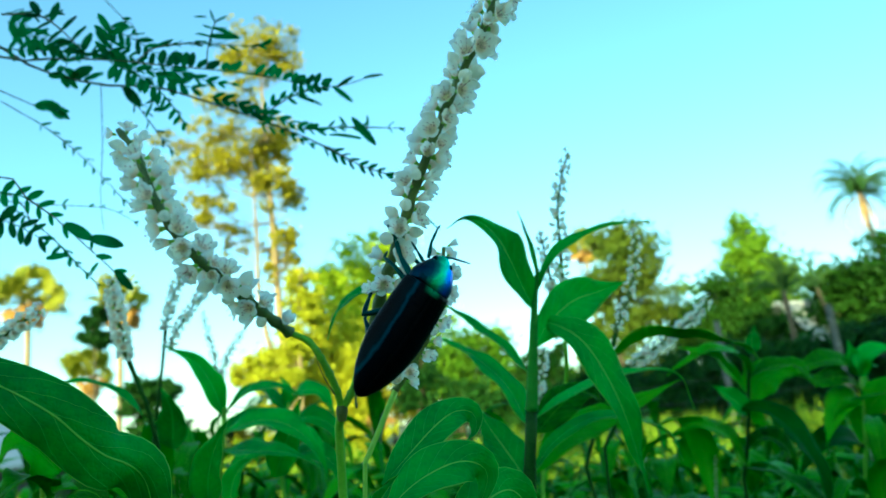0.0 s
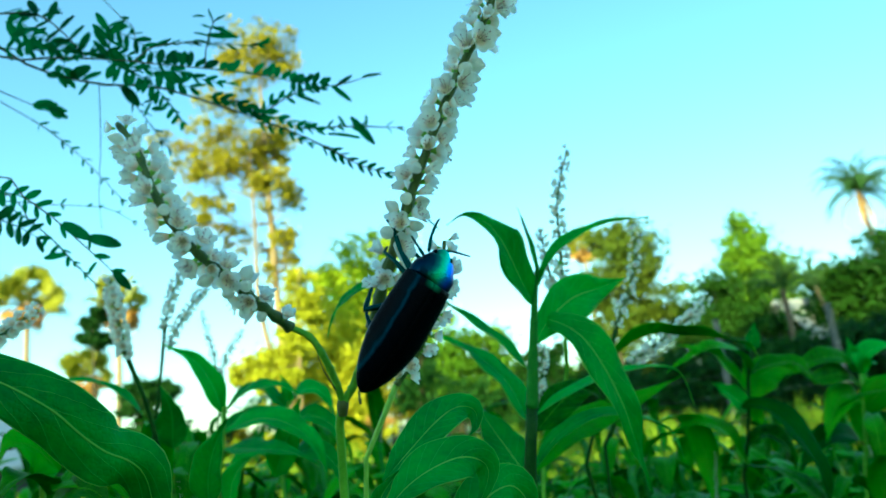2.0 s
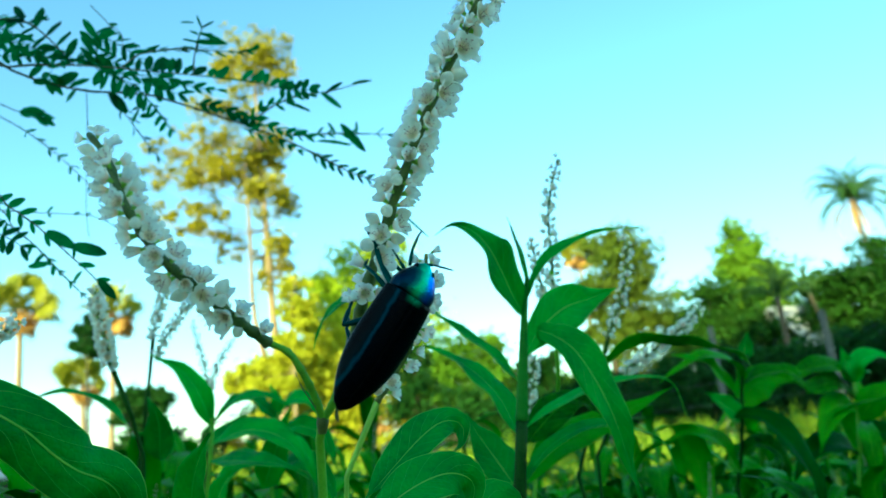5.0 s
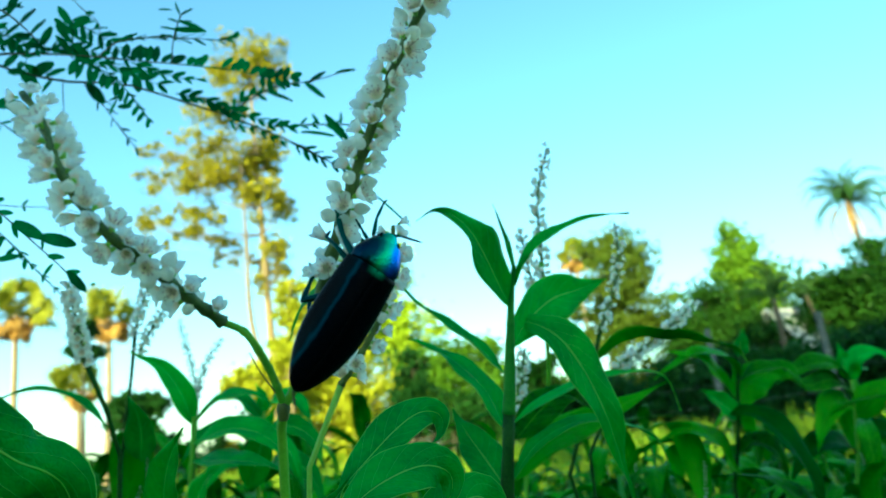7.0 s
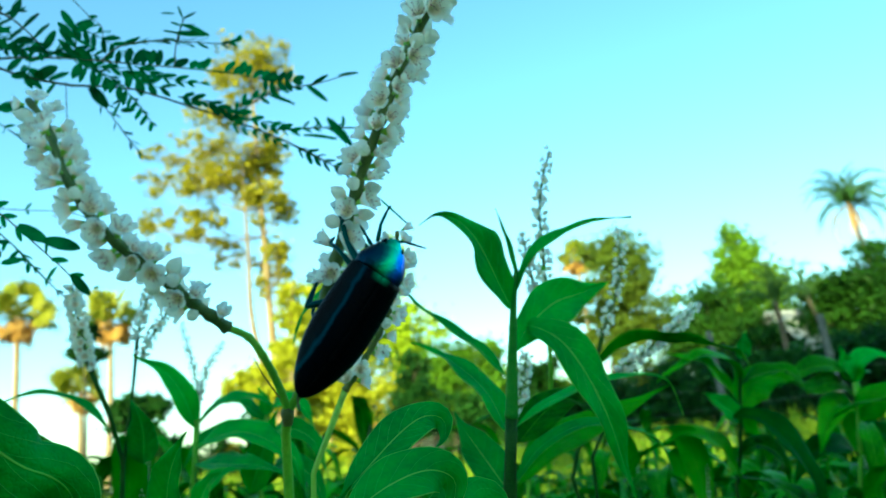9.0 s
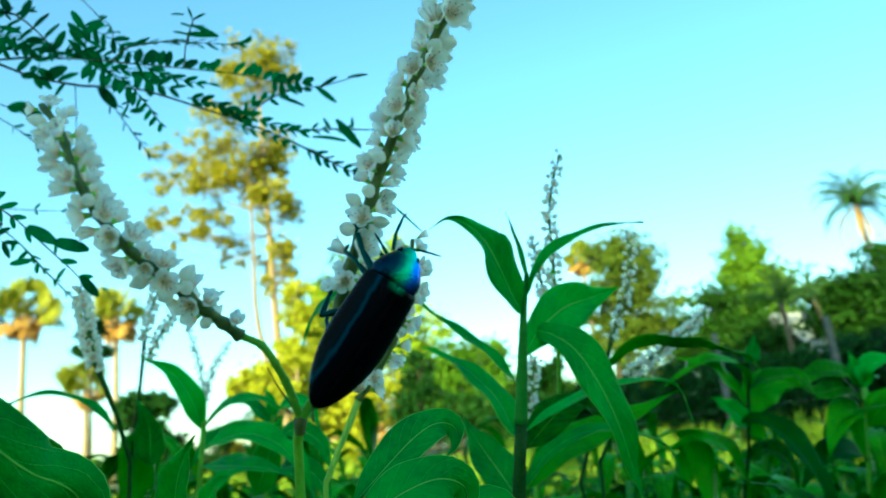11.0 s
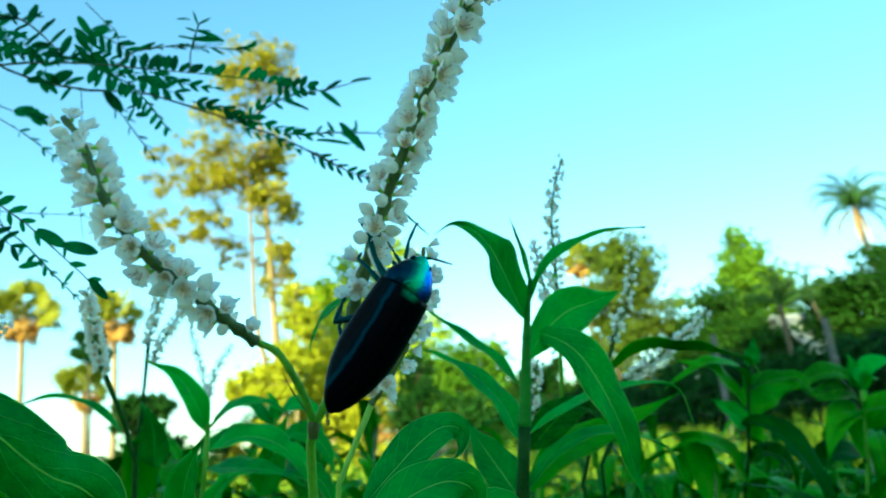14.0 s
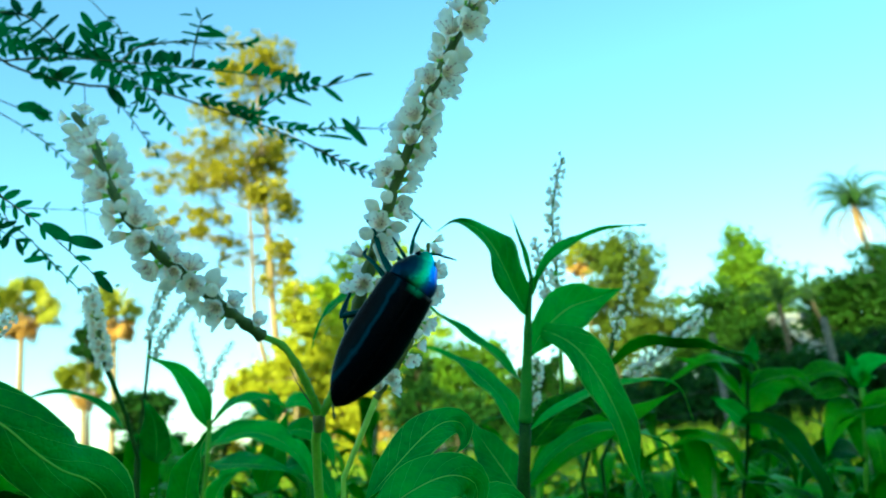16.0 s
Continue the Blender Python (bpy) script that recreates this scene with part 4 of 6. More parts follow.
for z in (0.45, 0.85, 1.25):
    pts = [(p[0], p[1] - 0.07, z + height(p[0], p[1])) for p in (POSTS[2], POSTS[1], POSTS[0], POSTS[3])]
    tagged(new("fence_wire", tube("fence_wire", pts, 0.003, 0.003, WIRE, 30, 5)), "thin galvanised wire strung between fence posts", "wire", "wires of the fence")


def house(at, w, d, h, rise, turn, label, roofing, walling=None):
    ob = thing("house", label, "house", at=at)
    ob.rotation_euler = (0, 0, radians(turn))
    a, b = w / 2, d / 2
    v = [(-a, -b, 0), (a, -b, 0), (a, b, 0), (-a, b, 0), (-a, -b, h), (a, -b, h), (a, b, h), (-a, b, h), (-a, 0, h + rise), (a, 0, h + rise)]
    f = [(0, 1, 5, 4), (1, 2, 6, 9, 5), (2, 3, 7, 6), (3, 0, 4, 8, 7), (4, 5, 9, 8), (6, 7, 8, 9), (3, 2, 1, 0)]
    part("wall", mesh_of("wall", v, f, walling or PLASTER, smooth=False), ob)
    for s in (-1, 1):
        o, t = 0.5, 0.08
        e = rise / b
        q = [(-a - o, s * (b + o), h - o * e + 0.03), (a + o, s * (b + o), h - o * e + 0.03), (a + o, 0, h + rise + 0.05), (-a - o, 0, h + rise + 0.05)]
        q += [(x, y, z + t) for x, y, z in q]
        ff = [(0, 1, 2, 3), (7, 6, 5, 4), (0, 4, 5, 1), (1, 5, 6, 2), (2, 6, 7, 3), (3, 7, 4, 0)]
        part("roof", mesh_of("roof", q, ff, roofing, smooth=False), ob)
    for k in range(3 if w > 4 and h > 2 else 0):
        x = -a + w * (k + 0.5) / 3
        y = -b - 0.02
        q = [(x - 0.5, y, 0.9), (x + 0.5, y, 0.9), (x + 0.5, y, 2.0), (x - 0.5, y, 2.0)]
        q += [(i, j + 0.03, z) for i, j, z in q]
        part("window", mesh_of("window", q, [(0, 1, 2, 3), (7, 6, 5, 4), (0, 4, 5, 1), (1, 5, 6, 2), (2, 6, 7, 3), (3, 7, 4, 0)], GLASS_DARK, smooth=False), ob)
    return ob


p = (15.7, 31.38, 3.2)
house((p[0], p[1], 0), 2.6, 3.2, 2.8, 1.7, 25, "white house with pale gabled roof among the trees", PLASTER)
p = (-14.5, 17.23, 2.13)
house((p[0], p[1] + 2, 0), 5, 5.4, 1.15, 1.75, 90, "low shed with grey gable and pale sheet roof", ROOFING, CONCRETE)


# ---- the plant with the beetle ----
def stem_part(plant, points, r0, r1, mat=None, name="stem", label="", n=30, knots=0.25, step=6):
    return part(name, tube(name, points, r0, r1, mat or STEM, n, 10, knots, step), plant, label)


knotweed = thing("knotweed_plant", "forked knotweed plant with white flower spikes", "plant", "knotweed plants")
stem_part(knotweed, [(-0.020, 0.205, 0.0), (-0.024, 0.19, 0.5), (-0.0337, 0.1909, 0.9177), (-0.0323, 0.1868, 0.9386), (-0.0312, 0.1825, 0.9567)], 0.0021, 0.00110)
stem_part(knotweed, [(-0.0312, 0.1825, 0.9567), (-0.0326, 0.1781, 0.9637), (-0.0346, 0.1737, 0.9695), (-0.0370, 0.1725, 0.9732), (-0.0411, 0.1712, 0.9755)], 0.00095, 0.0008, name="branch")
stem_part(knotweed, [(-0.0312, 0.1825, 0.9567), (-0.0281, 0.1814, 0.9608), (-0.0248, 0.1787, 0.9675), (-0.0217, 0.1759, 0.9741)], 0.00105, 0.00085, name="branch")
stem_part(knotweed, [(-0.0323, 0.1794, 0.9597), (-0.0329, 0.1691, 0.9637), (-0.033, 0.1622, 0.9669)], 0.0002, 0.0001, RACHIS, "bristle", n=8, knots=0)
_nv, _nf = tube_data(curve_through([(-0.0317, 0.1835, 0.9535), (-0.0314, 0.1827, 0.9562), (-0.0310, 0.1821, 0.9583)], 8), [0.0011, 0.0012, 0.0013, 0.00145, 0.00155, 0.0015, 0.0014, 0.0011, 0.0006], 10)
part("node", mesh_of("node", _nv, _nf, NODE), knotweed, "swollen brownish stem joint")
spike(knotweed, [(-0.0411, 0.1712, 0.9755), (-0.0465, 0.1630, 0.9809), (-0.0519, 0.1546, 0.9866), (-0.0558, 0.1471, 0.9913), (-0.0592, 0.1429, 0.9972), (-0.0622, 0.1405, 1.0047), (-0.0656, 0.1414, 1.0135), (-0.0703, 0.1428, 1.0201)], 66, r=0.00098, seed=2, first=0.05, buds=0.45, size=1.0, reach=0.9)
spike(knotweed, [(-0.0217, 0.1759, 0.9741), (-0.0171, 0.1699, 0.9843), (-0.0116, 0.1636, 0.9954), (-0.0065, 0.1596, 1.0060), (-0.0001, 0.1551, 1.0176), (0.0065, 0.1518, 1.0290), (0.0140, 0.1484, 1.0408), (0.0208, 0.1460, 1.0533), (0.0265, 0.1446, 1.0662)], 104, r=0.00105, seed=5, first=0.10, buds=0.5, size=1.08, reach=0.9)
leaf(knotweed, [(-0.1475, 0.1578, 0.9892), (-0.1322, 0.1609, 0.9814), (-0.1187, 0.1647, 0.9745), (-0.1107, 0.1691, 0.9693), (-0.1058, 0.1710, 0.9660), (-0.0999, 0.1733, 0.9613), (-0.0952, 0.1768, 0.9554), (-0.0913, 0.1811, 0.9509), (-0.0879, 0.1859, 0.9482), (-0.0860, 0.1911, 0.9438), (-0.0859, 0.1962, 0.9356), (-0.0870, 0.2023, 0.9235), (-0.0892, 0.2089, 0.9097)], 0.0170, (0.0074, -0.9455, 0.3256), seed=1, fold=0.0, curl=0.28, wave=0.10, freq=17, n=56, m=14, widest=0.55)

knotweed_b = thing("knotweed_plant", "knotweed plant with broad curling leaves and a pale spike", "plant", "knotweed plants")
stem_part(knotweed_b, [(0.0, 0.22, 0.0), (-0.012, 0.21, 0.6), (-0.0285, 0.1897, 0.9228), (-0.0251, 0.1852, 0.9366), (-0.02, 0.1792, 0.9522), (-0.0167, 0.1754, 0.9594)], 0.0014, 0.0006, STEM_PALE, label="pale green jointed stem")
spike(knotweed_b, [(-0.0167, 0.1754, 0.9594), (-0.0120, 0.1739, 0.9651), (-0.0069, 0.1722, 0.9722), (-0.0030, 0.1699, 0.9813), (-0.0014, 0.1662, 0.9919)], 34, r=0.0006, seed=8, first=0.0, buds=0.35, size=0.84)
leaf(knotweed_b, [(-0.0277, 0.2262, 0.9340), (-0.0188, 0.2343, 0.9425), (-0.0106, 0.2406, 0.9498), (-0.0042, 0.2457, 0.9537), (0.0006, 0.2498, 0.9538), (0.0033, 0.2510, 0.9512), (0.0024, 0.2480, 0.9462), (-0.0015, 0.2448, 0.9434)], 0.0152, (-0.3505, -0.8934, 0.2808), seed=2, fold=0.10, wave=0.03, n=30, m=12, widest=0.46)
leaf(knotweed_b, [(-0.0266, 0.2093, 0.9265), (-0.0190, 0.2148, 0.9330), (-0.0113, 0.2210, 0.9368), (-0.0037, 0.2267, 0.9385), (0.0019, 0.2302, 0.9371), (0.0047, 0.2322, 0.9336), (0.0030, 0.2317, 0.9277), (-0.0015, 0.2313, 0.9213)], 0.0165, (-0.3331, -0.8767, 0.3471), seed=3, fold=0.10, wave=0.03, n=30, m=12, widest=0.46)
leaf(knotweed_b, [(-0.0091, 0.2338, 0.9097), (-0.0015, 0.2384, 0.9202), (0.0066, 0.2433, 0.9259), (0.0133, 0.2473, 0.9263), (0.0176, 0.2501, 0.9194), (0.0170, 0.2510, 0.9113)], 0.0185, (-0.1909, -0.9126, 0.3615), seed=4, fold=0.1, wave=0.04, n=24, m=10, widest=0.48)
leaf(knotweed_b, [(-0.0305, 0.2062, 0.9233), (-0.0252, 0.2, 0.9322), (-0.0198, 0.1954, 0.9382)], 0.0058, (-0.3636, -0.9007, 0.2378), "small pale young leaf", seed=19, fold=0.3, n=14)
leaf(knotweed_b, [(-0.0317, 0.2837, 1.0086), (-0.0438, 0.2947, 1.0058), (-0.0528, 0.3063, 1.0006), (-0.0572, 0.3088, 0.9905)], 0.0055, (-0.48, -0.7711, 0.4184), seed=5)

# ---- the leafy plant beside it ----
leafy = thing("knotweed_plant", "upright leafy knotweed plant without flowers", "plant", "knotweed plants")
stem_part(leafy, [(-0.015, 0.46, 0.0), (-0.012, 0.45, 0.4), (0.0055, 0.4056, 0.75), (0.0144, 0.3888, 0.816), (0.0229, 0.3728, 0.8786), (0.0280, 0.3632, 0.9162), (0.0331, 0.3536, 0.9538)], 0.0038, 0.0029, STEM_DARK, label="dark green jointed stem", n=44)
stem_part(leafy, [(0.0329, 0.3541, 0.952), (0.0340, 0.3520, 0.960), (0.0353, 0.3495, 0.97), (0.0394, 0.3413, 1.0008), (0.0428, 0.3373, 1.0188)], 0.0033, 0.0010, STEM_MID, name="shoot", n=30, knots=0.1, step=9)
leaf(leafy, [(0.0396, 0.3415, 1), (0.0345, 0.3347, 1.0104), (0.0298, 0.3256, 1.0208), (0.0243, 0.3168, 1.0308), (0.0172, 0.3089, 1.0369), (0.0080, 0.3024, 1.0380), (0.0006, 0.2999, 1.0335)], 0.0205, (0.5689, -0.8214, 0.0393), seed=6, n=34, widest=0.40, fold=0.2, point=0.75)
leaf(leafy, [(0.0411, 0.3406, 1.0076), (0.0469, 0.335, 1.0178), (0.0562, 0.3287, 1.0262), (0.0698, 0.3233, 1.0315), (0.0829, 0.3198, 1.0333), (0.0952, 0.319, 1.0323)], 0.0085, (-0.574, -0.5695, 0.5884), seed=7, n=26, fold=0.5, point=0.7)
leaf(leafy, [(0.0429, 0.3403, 1.0131), (0.0425, 0.3411, 1.0263), (0.04, 0.3402, 1.0382), (0.0367, 0.3384, 1.0494)], 0.0034, (-0.8035, -0.5737, 0.1589), seed=8)
leaf(leafy, [(0.0379, 0.3493, 0.9809), (0.0473, 0.3575, 0.9937), (0.063, 0.3669, 1.0055), (0.079, 0.3759, 1.0106), (0.0949, 0.3808, 1.0156)], 0.025, (0.2686, -0.9612, -0.0622), seed=9, fold=0.22, n=24, widest=0.5)
leaf(leafy, [(0.0421, 0.3617, 0.9933), (0.0486, 0.3563, 0.994), (0.0613, 0.3515, 0.9843), (0.0708, 0.3518, 0.9673), (0.0786, 0.3571, 0.9469), (0.0838, 0.3654, 0.9271), (0.0892, 0.3765, 0.9044)], 0.0200, (0.3917, -0.9175, 0.0693), seed=10, n=30, m=10, fold=0.2, wave=0.09, widest=0.36)
leaf(leafy, [(0.0333, 0.352, 0.9704), (0.0240, 0.3535, 0.9830), (0.0115, 0.3564, 0.9955), (-0.0010, 0.3579, 1.0062), (-0.0126, 0.3591, 1.0195)], 0.0105, (0.3544, -0.4685, 0.8093), seed=11, fold=0.2)
leaf(leafy, [(0.0311, 0.3615, 0.9445), (0.025, 0.3721, 0.9638), (0.0137, 0.3838, 0.9792), (-0.0006, 0.396, 0.9921), (-0.013, 0.3998, 0.9977)], 0.0165, (0.5617, -0.7601, 0.3267), seed=12, fold=0.15)
leaf(leafy, [(0.0294, 0.3833, 0.9164), (0.0214, 0.3899, 0.9309), (0.0134, 0.3968, 0.9448), (0.0067, 0.4037, 0.9586)], 0.022, (0.3468, -0.9363, 0.056), seed=13, fold=0.1, n=22)
leaf(leafy, [(0.0375, 0.382, 0.9479), (0.0562, 0.4001, 0.9577), (0.0909, 0.4284, 0.9677), (0.1193, 0.4485, 0.97), (0.1439, 0.4705, 0.9648), (0.1529, 0.4815, 0.9432)], 0.0085, (0.1024, -0.4317, 0.8962), seed=14, n=24)
leaf(leafy, [(0.032, 0.39, 0.9182), (0.0464, 0.396, 0.9343), (0.0667, 0.4039, 0.9435), (0.0871, 0.4141, 0.9441), (0.1047, 0.4256, 0.9396), (0.1226, 0.4385, 0.9298), (0.1289, 0.4429, 0.9135)], 0.0095, (0.0997, -0.5218, 0.8472), seed=15, n=26)
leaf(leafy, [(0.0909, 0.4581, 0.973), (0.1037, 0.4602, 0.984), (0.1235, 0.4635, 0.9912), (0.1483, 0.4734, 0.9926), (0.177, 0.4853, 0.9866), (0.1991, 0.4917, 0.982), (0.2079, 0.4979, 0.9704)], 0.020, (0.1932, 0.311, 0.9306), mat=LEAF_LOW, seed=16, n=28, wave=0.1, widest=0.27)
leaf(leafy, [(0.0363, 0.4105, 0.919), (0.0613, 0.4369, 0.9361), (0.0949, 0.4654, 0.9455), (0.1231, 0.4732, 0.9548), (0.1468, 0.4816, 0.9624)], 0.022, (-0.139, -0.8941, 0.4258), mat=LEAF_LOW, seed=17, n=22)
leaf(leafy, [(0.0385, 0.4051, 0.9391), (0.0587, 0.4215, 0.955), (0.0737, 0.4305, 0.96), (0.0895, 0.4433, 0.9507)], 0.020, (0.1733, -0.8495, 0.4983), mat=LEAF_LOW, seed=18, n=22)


def spiked_plant(label, stem, spikes, seed, r=0.0018, mat=None):
    ob = thing("knotweed_plant", label, "plant", "knotweed plants")
    stem_part(ob, stem, r * 1.3, r * 0.7, mat or STEM_DARK, n=30)
    for k, (pts, count, size) in enumerate(spikes):
        spike(ob, pts, int(count * 1.4), r=0.0009, seed=seed + k, first=0.02, kinds=SMALL, size=size * 0.92)
    return ob


spiked_plant("slender knotweed with upright white flower spikes", [(0.02, 0.50, 0.0), (0.03, 0.49, 0.6), (0.0503, 0.5164, 0.9059), (0.0607, 0.5006, 0.9338), (0.0702, 0.4869, 0.9577), (0.0692, 0.4414, 1.0083), (0.0699, 0.4306, 1.0391)],
             [([(0.0688, 0.4349, 1.0219), (0.0707, 0.4289, 1.046), (0.0711, 0.4229, 1.0703), (0.0755, 0.4178, 1.0907), (0.0815, 0.4139, 1.1061)], 34, 1.0), ([(0.0652, 0.4407, 1.0196), (0.0624, 0.4362, 1.0375), (0.0598, 0.4307, 1.0595)], 20, 0.95),
              ([(0.0513, 0.4536, 0.9471), (0.0482, 0.4492, 0.9648), (0.0542, 0.4428, 0.9903)], 26, 1.0)], 30, mat=STEM)
spiked_plant("knotweed with white spike among broad leaves", [(0.19, 0.50, 0.0), (0.17, 0.49, 0.6), (0.0825, 0.5001, 0.8847), (0.0935, 0.4837, 0.9504), (0.1016, 0.4726, 0.9865), (0.1078, 0.4666, 1.0023)],
             [([(0.1053, 0.4679, 0.997), (0.1157, 0.4617, 1.0179), (0.1234, 0.4555, 1.0428), (0.123, 0.4501, 1.0642)], 28, 0.9)], 40)
spiked_plant("knotweed with a leaning white spike", [(0.2, 0.56, 0.0), (0.18, 0.55, 0.6), (0.1039, 0.5537, 0.8765), (0.1151, 0.5375, 0.9411), (0.1242, 0.5235, 0.9767)],
             [([(0.1242, 0.5235, 0.9767), (0.1429, 0.5157, 0.9874), (0.1657, 0.5069, 1.0017), (0.1818, 0.4984, 1.0152)], 42, 1.1)], 50)
spiked_plant("knotweed with dense whitish spike", [(-0.2, 0.45, 0.0), (-0.2, 0.44, 0.6), (-0.1895, 0.4402, 0.9185), (-0.1837, 0.4236, 0.9644), (-0.1906, 0.4118, 0.9911), (-0.1917, 0.4025, 1.0076)],
             [([(-0.1914, 0.4035, 1.0037), (-0.1909, 0.3937, 1.0222), (-0.1934, 0.3873, 1.0478)], 40, 1.05)], 60)
spiked_plant("knotweed with two thin white spikes", [(-0.27, 0.62, 0.0), (-0.26, 0.6, 0.6), (-0.2572, 0.587, 0.9085), (-0.2469, 0.5718, 0.9694), (-0.2354, 0.5588, 1.0214), (-0.2303, 0.5523, 1.0474)],
             [([(-0.2321, 0.5534, 1.0432), (-0.2225, 0.547, 1.0687), (-0.2101, 0.5416, 1.0905)], 30, 1.0), ([(-0.2304, 0.5568, 1.0297), (-0.2126, 0.5506, 1.0544), (-0.1887, 0.5448, 1.0777)], 30, 0.95)], 70)
spiked_plant("thin knotweed with small pale spikes", [(-0.25, 0.85, 0.0), (-0.25, 0.84, 0.6), (-0.29, 0.8376, 0.8955), (-0.2805, 0.8189, 0.9704), (-0.2745, 0.808, 1.0141)],
             [([(-0.2745, 0.808, 1.0141), (-0.2782, 0.7985, 1.0524), (-0.2863, 0.7872, 1.0975)], 26, 0.9), ([(-0.2745, 0.808, 1.0141), (-0.264, 0.8004, 1.0446), (-0.2413, 0.7931, 1.0739)], 26, 0.9)], 80)
spiked_plant("knotweed spike leaning over a broad leaf", [(-0.30, 0.33, 0.0), (-0.3, 0.33, 0.6), (-0.2503, 0.3367, 0.9616), (-0.2299, 0.3268, 1.0013)],
             [([(-0.2299, 0.3268, 1.0013), (-0.2128, 0.3246, 1.01), (-0.1951, 0.3221, 1.0199)], 30, 1.0)], 90)

leafy_b = thing("knotweed_plant", "leafy young knotweed with arching green leaves", "plant", "knotweed plants")
stem_part(leafy_b, [(-0.20, 0.56, 0.0), (-0.2, 0.55, 0.55), (-0.1829, 0.5272, 0.9003), (-0.1746, 0.5156, 0.9468), (-0.1698, 0.5083, 0.976)], 0.0036, 0.0015)
leaf(leafy_b, [(-0.1713, 0.5097, 0.9702), (-0.1747, 0.4996, 0.9901), (-0.1837, 0.49, 1.0082), (-0.2, 0.4766, 1.0204)], 0.017, (0.5521, -0.791, 0.2635), seed=21, fold=0.2)
leaf(leafy_b, [(-0.1703, 0.5093, 0.9721), (-0.1504, 0.4961, 0.9835), (-0.1274, 0.4852, 0.9861), (-0.1066, 0.4773, 0.9764)], 0.014, (0.0955, -0.6141, 0.7834), seed=22)
leaf(leafy_b, [(-0.2185, 0.5353, 0.9505), (-0.2142, 0.5251, 0.9706), (-0.2139, 0.5165, 0.9847), (-0.2186, 0.5138, 0.9952)], 0.022, (0.1085, -0.9821, -0.1542), seed=23)
leaf(leafy_b, [(-0.1213, 0.3362, 0.9223), (-0.118, 0.3275, 0.9363), (-0.1123, 0.3194, 0.9484), (-0.1032, 0.3112, 0.9602)], 0.0165, (-0.1716, -0.9848, -0.0277), seed=24)
leaf(leafy_b, [(-0.2006, 0.4495, 0.9709), (-0.2064, 0.4413, 0.9822), (-0.2175, 0.4336, 0.9919), (-0.2269, 0.4223, 0.9956), (-0.2388, 0.4126, 0.9931), (-0.2503, 0.4042, 0.9857)], 0.009, (0.1012, -0.4753, 0.874), seed=25, n=22)
leaf(leafy_b, [(-0.1726, 0.5127, 0.9585), (-0.1376, 0.4905, 0.9647), (-0.1069, 0.4729, 0.9525), (-0.0909, 0.4692, 0.9261)], 0.022, (0.1929, -0.7118, 0.6754), seed=26)
leaf(leafy_b, [(-0.1746, 0.5156, 0.9468), (-0.1407, 0.4852, 0.9446), (-0.1131, 0.4655, 0.9409), (-0.0938, 0.4578, 0.9306)], 0.018, (0.0955, -0.6141, 0.7834), seed=27)
leaf(leafy_b, [(-0.1462, 0.4413, 0.9141), (-0.1431, 0.4381, 0.927), (-0.1353, 0.4305, 0.9365), (-0.1258, 0.4241, 0.9417)], 0.014, (-0.2494, -0.949, 0.1929), seed=28)
leaf(leafy_b, [(-0.1453, 0.5423, 0.9225), (-0.1317, 0.5261, 0.9461), (-0.1233, 0.5212, 0.9654), (-0.1157, 0.5179, 0.9787)], 0.022, (0.1172, -0.9914, -0.0578), seed=29)

leafy_e = thing("knotweed_plant", "leafy knotweed with narrow pointed leaves", "plant", "knotweed plants")
stem_part(leafy_e, [(-0.14, 0.66, 0.0), (-0.14, 0.65, 0.55), (-0.1615, 0.6342, 0.8844), (-0.1564, 0.6201, 0.9408), (-0.1487, 0.6103, 0.9803)], 0.0036, 0.0014)
leaf(leafy_e, [(-0.1499, 0.612, 0.9733), (-0.1621, 0.598, 0.9884), (-0.1729, 0.5863, 0.9937), (-0.1893, 0.5782, 0.9851)], 0.017, (0.0885, -0.7184, 0.69), seed=70)
leaf(leafy_e, [(-0.149, 0.6111, 0.977), (-0.1333, 0.5981, 0.9878), (-0.1149, 0.5889, 0.9832), (-0.1037, 0.5841, 0.9614)], 0.018, (0.0885, -0.7184, 0.69), seed=71)
leaf(leafy_e, [(-0.1539, 0.6167, 0.9548), (-0.1709, 0.5927, 0.9683), (-0.1916, 0.5835, 0.9637), (-0.2087, 0.5783, 0.9434)], 0.022, (0.0885, -0.7184, 0.69), seed=72)
leaf(leafy_e, [(-0.1534, 0.6155, 0.9595), (-0.1308, 0.6034, 0.9666), (-0.1085, 0.596, 0.9551), (-0.0981, 0.5926, 0.9271)], 0.020, (0.0885, -0.7184, 0.69), seed=73)
leaf(leafy_e, [(-0.1564, 0.6213, 0.9361), (-0.1713, 0.5989, 0.9432), (-0.1853, 0.5904, 0.936), (-0.1958, 0.5852, 0.9155)], 0.024, (0.0885, -0.7184, 0.69), seed=74)
leaf(leafy_e, [(-0.1569, 0.6225, 0.9314), (-0.1292, 0.6, 0.9389), (-0.1078, 0.5935, 0.9236), (-0.0997, 0.5899, 0.8968)], 0.022, (0.0885, -0.7184, 0.69), seed=75)
leaf(leafy_e, [(-0.1487, 0.6104, 0.9799), (-0.1498, 0.6073, 0.9923), (-0.1535, 0.6046, 1.0031)], 0.010, (0.0885, -0.7184, 0.69), seed=76)
leaf(leafy_e, [(-0.1549, 0.619, 0.9454), (-0.137, 0.586, 0.9536), (-0.1176, 0.568, 0.9433), (-0.1095, 0.5642, 0.9172)], 0.018, (0.0885, -0.7184, 0.69), seed=77)

